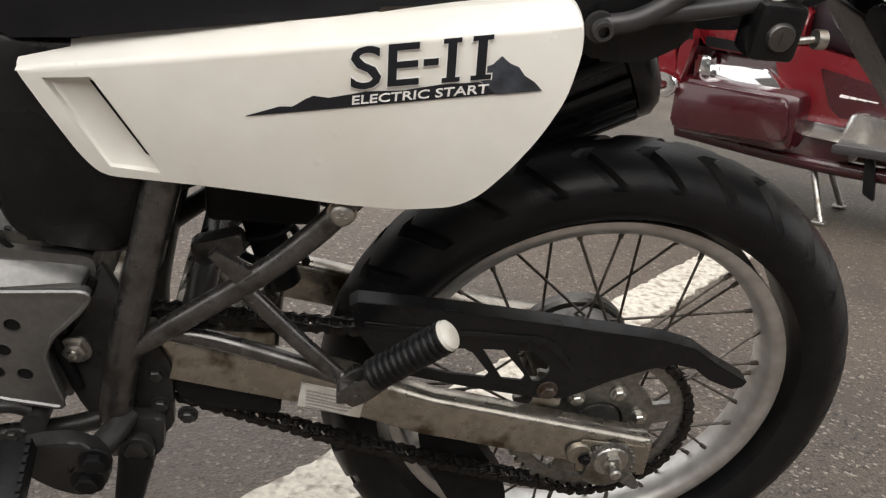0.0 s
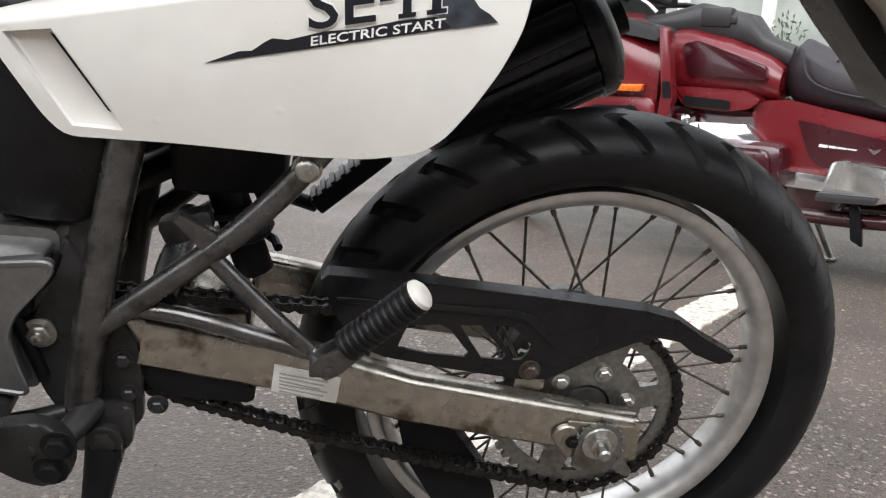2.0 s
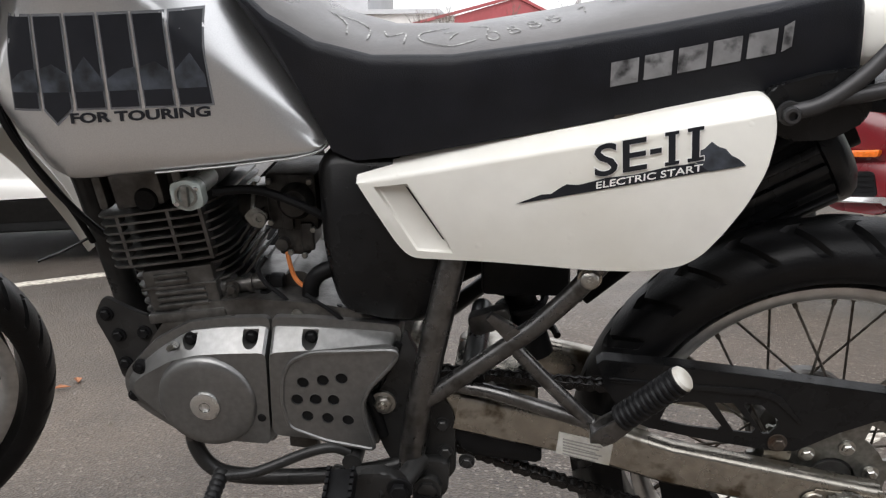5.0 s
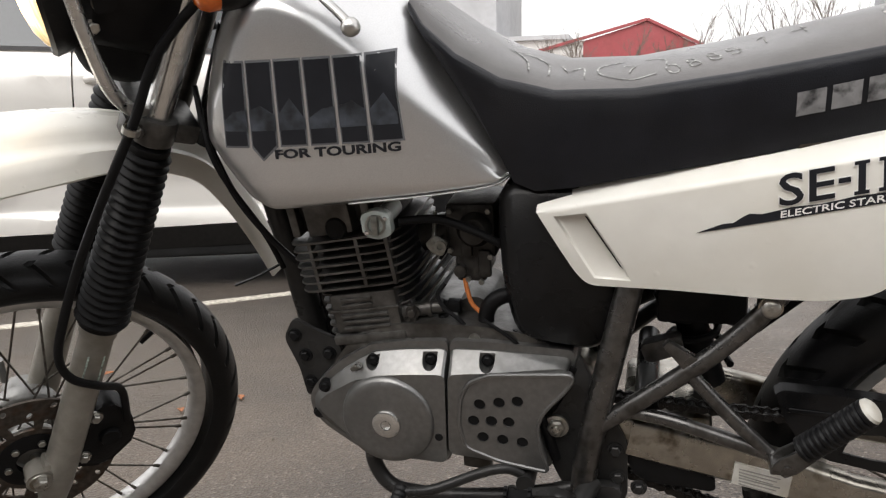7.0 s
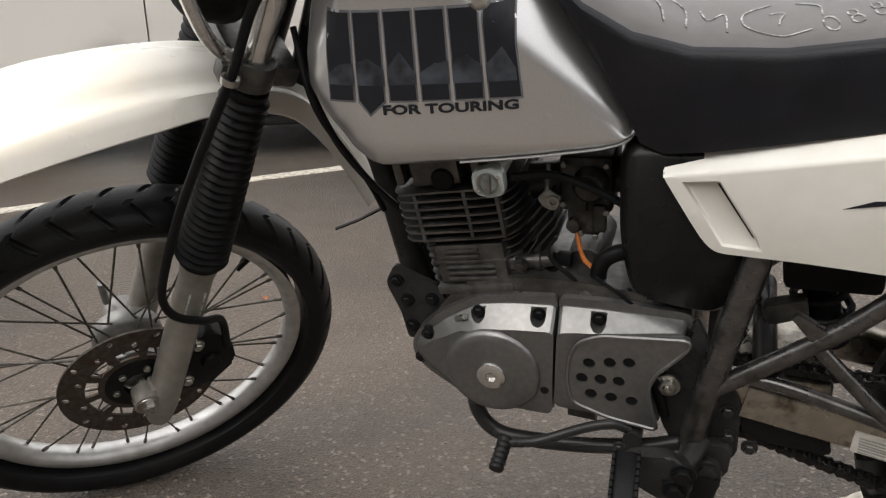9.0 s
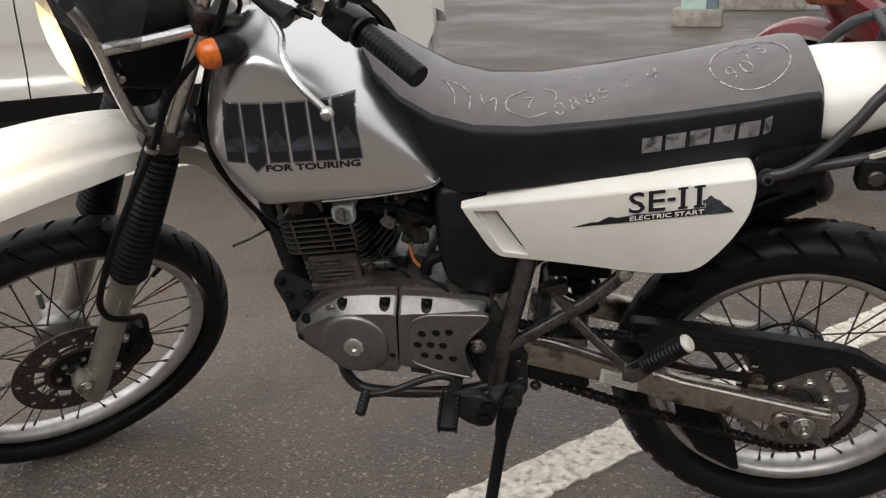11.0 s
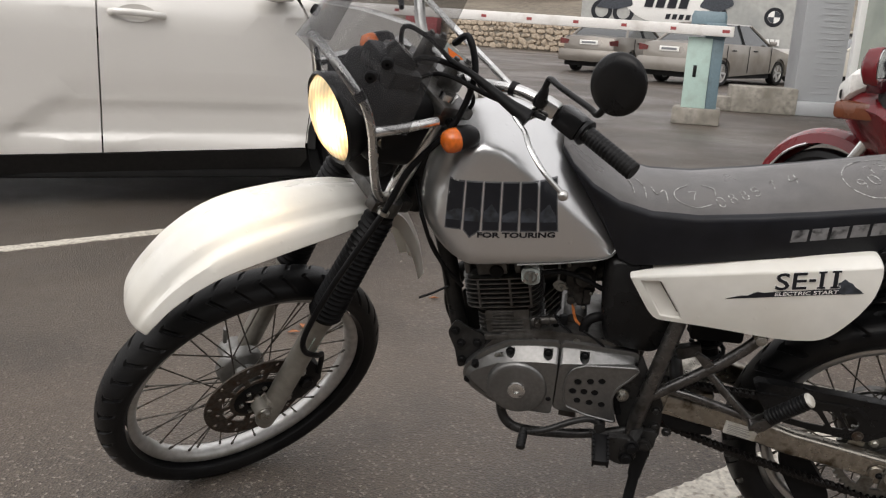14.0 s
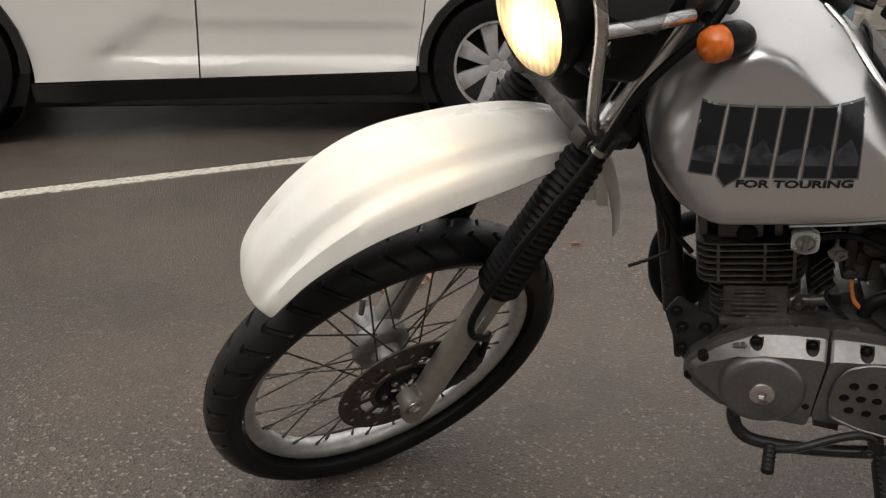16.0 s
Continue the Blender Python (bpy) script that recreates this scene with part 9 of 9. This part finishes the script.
def pot_plant(x, y, seed):
    rnd = random.Random(seed)
    t = thing("pot_plant", "small green pot plant against the shop window", "plant", pose(x, y, 0), "plants at the shop window")
    part("pot", lathe([(0, 0), (0.10, 0), (0.14, 0.26), (0.12, 0.26), (0.11, 0.22), (0, 0.22)], 18), CONCRETE, t)
    bm = bmesh.new()
    for k in range(70):
        a, e, r = rnd.uniform(0, 6.28), rnd.uniform(-0.2, 1.4), rnd.uniform(0.1, 0.3)
        p = V(math.cos(a) * math.cos(e) * r, math.sin(a) * math.cos(e) * r, 0.95 + math.sin(e) * r * 1.3)
        m = Matrix.Translation(p) @ Euler((rnd.uniform(0, 6), rnd.uniform(0, 6), rnd.uniform(0, 6))).to_matrix().to_4x4()
        vs = [bm.verts.new(m @ V(*q)) for q in ((0, 0, 0), (0.03, 0.012, 0.01), (0.075, 0, 0), (0.03, -0.012, 0.01))]
        bm.faces.new(vs)
    part("foliage", bm, LEAF, t)
    part("stem", tube([(0, 0, 0.2), (0.02, 0.01, 0.6), (0, 0, 1.0)], 0.01, 6), BARK, t)


for i, (x, y) in enumerate(((4.02, 8.35), (4.30, 7.45), (4.55, 6.6))):
    pot_plant(x, y, i)


# banner fence behind the parked cars
def banner():
    ob = part("banner_fence", box(-1.2, 6.6, 28.0, 28.06, 0.0, 2.95), BANNER)
    tagged(ob, "large printed grey banner on a fence with a white oval", "banner")
    part("oval", moved(lathe([(0, 0.012), (1.0, 0.012), (1.03, 0)], 48), Matrix.Translation((1.55, 27.99, 2.25)) @ Y_LEFT @ Matrix.Diagonal((1.42, 0.80, 1, 1))), LETTER_WHITE, ob, "white oval sign")
    for i in range(4):
        part("sign_bar", plate([(0.78 + i * 0.36, 1.92), (1.05 + i * 0.36, 1.92), (1.12 + i * 0.36, 2.24), (0.85 + i * 0.36, 2.24)], 27.955, 27.975), LETTER, ob)
    for i in range(4):
        part("sign_bar", plate([(1.48 + i * 0.21, 1.58), (1.62 + i * 0.21, 1.58), (1.66 + i * 0.21, 1.74), (1.52 + i * 0.21, 1.74)], 27.955, 27.975), LETTER, ob)
    part("round_badge", lathe([(0, 0.01), (0.29, 0.01), (0.30, 0)], 32, Matrix.Translation((4.85, 27.99, 1.80)) @ Y_LEFT), LETTER, ob, "round black, white and blue badge")
    part("badge_core", lathe([(0, 0.016), (0.19, 0.016)], 28, Matrix.Translation((4.85, 27.99, 1.80)) @ Y_LEFT), LETTER_WHITE, ob)
    for a in (0, 180):
        part("badge_quarter", lathe([(0, 0.021), (0.185, 0.021)], 8, Matrix.Translation((4.85, 27.99, 1.80)) @ Y_LEFT, start=a, turn=90), LETTER_BLUE, ob)
    for i in range(5):
        part("brand_bar", plate([(4.35 + i * 0.16, 0.92), (4.47 + i * 0.16, 0.92), (4.47 + i * 0.16, 1.12), (4.35 + i * 0.16, 1.12)], 27.96, 27.985), LETTER_WHITE, ob)
    for cx, cz, r in ((-0.55, 1.75, 0.34), (0.15, 1.72, 0.34), (3.05, 1.75, 0.36), (5.85, 0.95, 0.25)):
        part("printed_wheel", lathe([(r * 0.62, 0.008), (r, 0.008)], 32, Matrix.Translation((cx, 27.99, cz)) @ Y_LEFT), LETTER, ob)
    for o in ([(-0.75, 1.85), (-0.3, 2.4), (0.3, 2.3), (0.45, 1.95), (-0.1, 1.8)], [(2.5, 2.0), (2.8, 2.5), (3.4, 2.5), (3.6, 2.1), (3.1, 1.85)]):
        part("printed_shape", plate(rounded(o, 0.1), 27.97, 27.985), LETTER_BLUE, ob)
    part("light_band", plate([(-1.2, 0.5), (6.6, 0.5), (6.6, 0.85), (-1.2, 0.85)], 27.985, 27.995), PALE_WALL, ob)
    ob.matrix_world = Matrix.Translation((0.20, 0, 0))


banner()


# rubble retaining wall
def stone_wall():
    a, b = Vector((-8.15, 44.7, 0)), Vector((-1.0, 40.0, 0))
    d = (b - a).normalized()
    L = (b - a).length
    M = Matrix(((d.x, -d.y, 0, a.x), (d.y, d.x, 0, a.y), (0, 0, 1, 0), (0, 0, 0, 1)))
    wall = part("wall_retaining", box(0, L, 0.1, 0.9, 0, 1.28, 0.02), MORTAR)
    wall.matrix_world = M
    tagged(wall, "retaining wall of irregular tan rubble stones", "stone wall", kind="structure")
    rnd = random.Random(8)
    meshes = []
    for k in range(6):
        bm = bmesh.new()
        bmesh.ops.create_icosphere(bm, subdivisions=1, radius=0.5)
        for v in bm.verts:
            v.co *= rnd.uniform(0.82, 1.15)
            v.co.x = max(-0.46, min(0.46, v.co.x))
            v.co.z = max(-0.44, min(0.44, v.co.z))
        o = part("stone", bm, STONE, wall, smooth=20)
        o.matrix_basis = Matrix.Translation((0.2 + 0.33 * k, 0.05, 1.12)) @ Matrix.Diagonal((0.36, 0.3, 0.28, 1))
        meshes.append(o.data)
    for row in range(5):
        x = rnd.uniform(0, 0.2)
        while x < L:
            w, h = rnd.uniform(0.2, 0.62), rnd.uniform(0.22, 0.38)
            m = Matrix.Translation((x + w / 2, 0.06 + rnd.uniform(-0.04, 0.04), 0.14 + row * 0.26 + rnd.uniform(-0.04, 0.04))) @ Matrix.Rotation(rnd.uniform(-0.4, 0.4), 4, "Y") @ Matrix.Diagonal((w * 1.12, 0.34, h * 1.1, 1))
            share("stone", meshes[rnd.randrange(6)], wall, m)
            x += w
    bank = part("bank", loft([[(x, y, z) for x, y, z in ((-60, 79.4, 0.0), (-60, 79.5, 1.2), (-60, 90, 5.4), (-60, 120, 5.6), (-60, 120, 0))], [(40, 15, 0.0), (40, 15.5, 1.2), (40, 60, 5.4), (40, 90, 5.6), (40, 90, 0)]]), EARTH)
    tagged(bank, "bare winter earth bank above the wall", "bank", kind="structure")


stone_wall()
container = tagged(part("red_container", box(-10.4, -8.7, 45.2, 46.8, 0.0, 1.35, 0.03), RED_SHEET), "small red steel container by the stone wall", "container")
for i in range(8):
    part("rib", box(-10.3 + 0.2 * i, -10.22 + 0.2 * i, 45.17, 45.21, 0.1, 1.25), RED_SHEET, container)


# buildings up on the bank
def house_red():
    h = thing("red_building", "long building with a faded red gable above the yard", "building", pose(0.95, 0, 0))
    part("gable", plate([(-7.45, 4.9), (-7.45, 7.85), (-2.9, 9.1), (1.35, 6.9), (1.35, 4.9)], 64.0, 64.4), RED_SHEET, h, "red sheet-metal gable")
    part("pale_wall", plate([(-11.6, 4.9), (-11.6, 7.0), (-7.45, 7.95), (-7.45, 4.9)], 64.1, 64.5), PALE_WALL, h)
    part("roof_edge", join(sweep([V(-11.8, 63.9, 7.0), V(-2.9, 63.9, 9.2)], [(-0.12, -0.1), (0.12, -0.1), (0.12, 0.1), (-0.12, 0.1)]), sweep([V(-2.9, 63.9, 9.2), V(3.0, 63.9, 6.2)], [(-0.12, -0.1), (0.12, -0.1), (0.12, 0.1), (-0.12, 0.1)])), RED_SHEET, h)
    for i in range(22):
        x = -7.3 + i * 0.4
        top = 7.85 + (x + 7.45) * 0.275 if x < -2.9 else 9.1 - (x + 2.9) * 0.518
        part("sheet_rib", box(x, x + 0.05, 63.96, 64.0, 5.0, top - 0.1), RED_SHEET, h)
    part("body", box(-11.6, 1.3, 64.5, 78, 0, 6.8), PALE_WALL, h)
    g = thing("grey_shed", "low pale grey building with a flat roof", "building", pose(0.95, 0, 0))
    part("wall", box(-16.5, -9.5, 69.0, 78, 0, 8.6), PALE_WALL, g)
    part("roof", box(-17.0, -9.0, 68.5, 78.5, 8.6, 8.95), GREY_WALL, g)
    t = thing("grey_building", "tall plain grey rendered building", "building", pose(0.95, 0, 0))
    part("wall", box(-46, -15.2, 71, 84, 0, 22), GREY_WALL, t)
    part("roof", box(-46.3, -14.9, 70.7, 84.3, 22, 22.4), CLAD, t)
    part("blue_plate", box(-22.6, -20.2, 70.94, 71.0, 9.3, 10.1), SIGN_BLUE, t)
    part("plate_bar", box(-21.9, -20.5, 70.90, 70.94, 9.55, 9.8), LETTER_WHITE, t)
    f = thing("board_fence", "grey weathered fence on the bank", "fence", pose(0.85, 0, 0))
    for i in range(40):
        x = -18 + i * 0.55
        part("board", box(x, x + 0.52, 60.0, 60.05, 4.3, 5.75 + 0.05 * (i % 3)), GREY_WALL if i % 4 else CONCRETE, f)
    part("rail", box(-18, 4, 60.05, 60.15, 5.4, 5.55), BARK, f)


house_red()


def bare_tree(x, y, z, h, seed):
    rnd = random.Random(seed)
    t = thing("bare_tree", "leafless thin-twigged winter tree", "tree", pose(x, y, z), "bare trees on the bank")
    stems = [tube([(0, 0, 0), (rnd.uniform(-0.1, 0.1), 0, h * 0.3), (rnd.uniform(-0.3, 0.3), 0, h * 0.62)], 0.06, 6, 3)]
    part("trunk", stems[0], BARK, t)
    verts, faces = [], []

    def twig(p, d, L, r, depth):
        q = p + d * L
        u = d.cross(V(0, 1, 0.1)).normalized()
        w = d.cross(u)
        o = len(verts)
        for c, rr in ((p, r), (q, r * 0.5)):
            for k in range(3):
                a = 2.094 * k
                verts.append(c + (u * math.cos(a) + w * math.sin(a)) * rr)
        for k in range(3):
            faces.append((o + k, o + (k + 1) % 3, o + 3 + (k + 1) % 3, o + 3 + k))
        if depth:
            for _ in range(rnd.choice((2, 3, 3))):
                nd = (d + V(rnd.uniform(-0.6, 0.6), rnd.uniform(-0.4, 0.4), rnd.uniform(-0.05, 0.5))).normalized()
                twig(p + d * L * rnd.uniform(0.45, 1.0), nd, L * rnd.uniform(0.5, 0.8), r * 0.55, depth - 1)
    for k in range(9):
        z0 = h * rnd.uniform(0.12, 0.6)
        a = rnd.uniform(0, 6.28)
        twig(V(0, 0, z0), V(math.cos(a) * 0.5, math.sin(a) * 0.5, 1).normalized(), h * rnd.uniform(0.25, 0.42), 0.035, 3)
    me = bpy.data.meshes.new("t")
    me.from_pydata([tuple(v) for v in verts], [], faces)
    bm = bmesh.new()
    bm.from_mesh(me)
    bpy.data.meshes.remove(me)
    part("crown", bm, BARK, t)


rt = random.Random(5)
for i in range(17):
    bare_tree(-8.7 + i * 1.55 + rt.uniform(-0.6, 0.6), 57 + rt.uniform(-3, 4.5), 4.2, (rt.uniform(2.0, 3.4) if i < 7 else rt.uniform(4.5, 7.0)), i)


# fallen leaves and grit
def leaf(x, y, a):
    bm = bmesh.new()
    vs = [bm.verts.new(p) for p in ((0, 0, 0.004), (0.018, 0.010, 0.011), (0.045, 0.002, 0.006), (0.02, -0.012, 0.009))]
    bm.faces.new(vs)
    r = bmesh.ops.extrude_face_region(bm, geom=bm.faces[:])
    for v in r["geom"]:
        if isinstance(v, bmesh.types.BMVert):
            v.co.z += 0.002
    ob = part("fallen_leaf", bm, LEAF_BROWN)
    ob.matrix_world = pose(x, y, 0, 0, 0, a)
    tagged(ob, "dry brown fallen leaf on the asphalt", "leaf", "fallen leaves")


for x, y, a in ((-1.66, 0.93, 20), (-1.62, 0.99, 120), (-2.2, 1.15, 60), (-1.2, 1.5, 200), (-1.75, 0.88, 300)):
    leaf(x, y, a)


def grit():
    rnd = random.Random(12)
    verts, faces = [], []
    for k in range(2600):
        x, y = rnd.uniform(-3.2, 2.2), rnd.uniform(-0.6, 2.6)
        s = rnd.uniform(0.0015, 0.0042) * (2.2 if rnd.random() < 0.02 else 1)
        o = len(verts)
        a = rnd.uniform(0, 6.28)
        for i in range(3):
            verts.append((x + s * math.cos(a + 2.1 * i), y + s * math.sin(a + 2.1 * i), 0))
        verts.append((x + s * 0.2, y, s * 0.9))
        faces += [(o, o + 1, o + 3), (o + 1, o + 2, o + 3), (o + 2, o, o + 3)]
    me = bpy.data.meshes.new("t")
    me.from_pydata(verts, [], faces)
    bm = bmesh.new()
    bm.from_mesh(me)
    bpy.data.meshes.remove(me)
    tagged(part("grit", bm, MORTAR), "dark grit scattered on the asphalt", "grit", kind="stuff")


grit()

# unseen plain wall added behind the walk to block low sky light; closes the yard
LIGHT_BLOCK_GREY = material("light_block_grey", (0.165, 0.16, 0.158), 0.85, grain=0.12, scale=6, stain=(0.13, 0.127, 0.125), stain_scale=0.8)
tagged(part("light_block_south", box(-24, 22, -9.4, -9.0, 0, 5.5), LIGHT_BLOCK_GREY), "plain dark grey wall, added unseen to block low sky light", "wall", kind="structure")
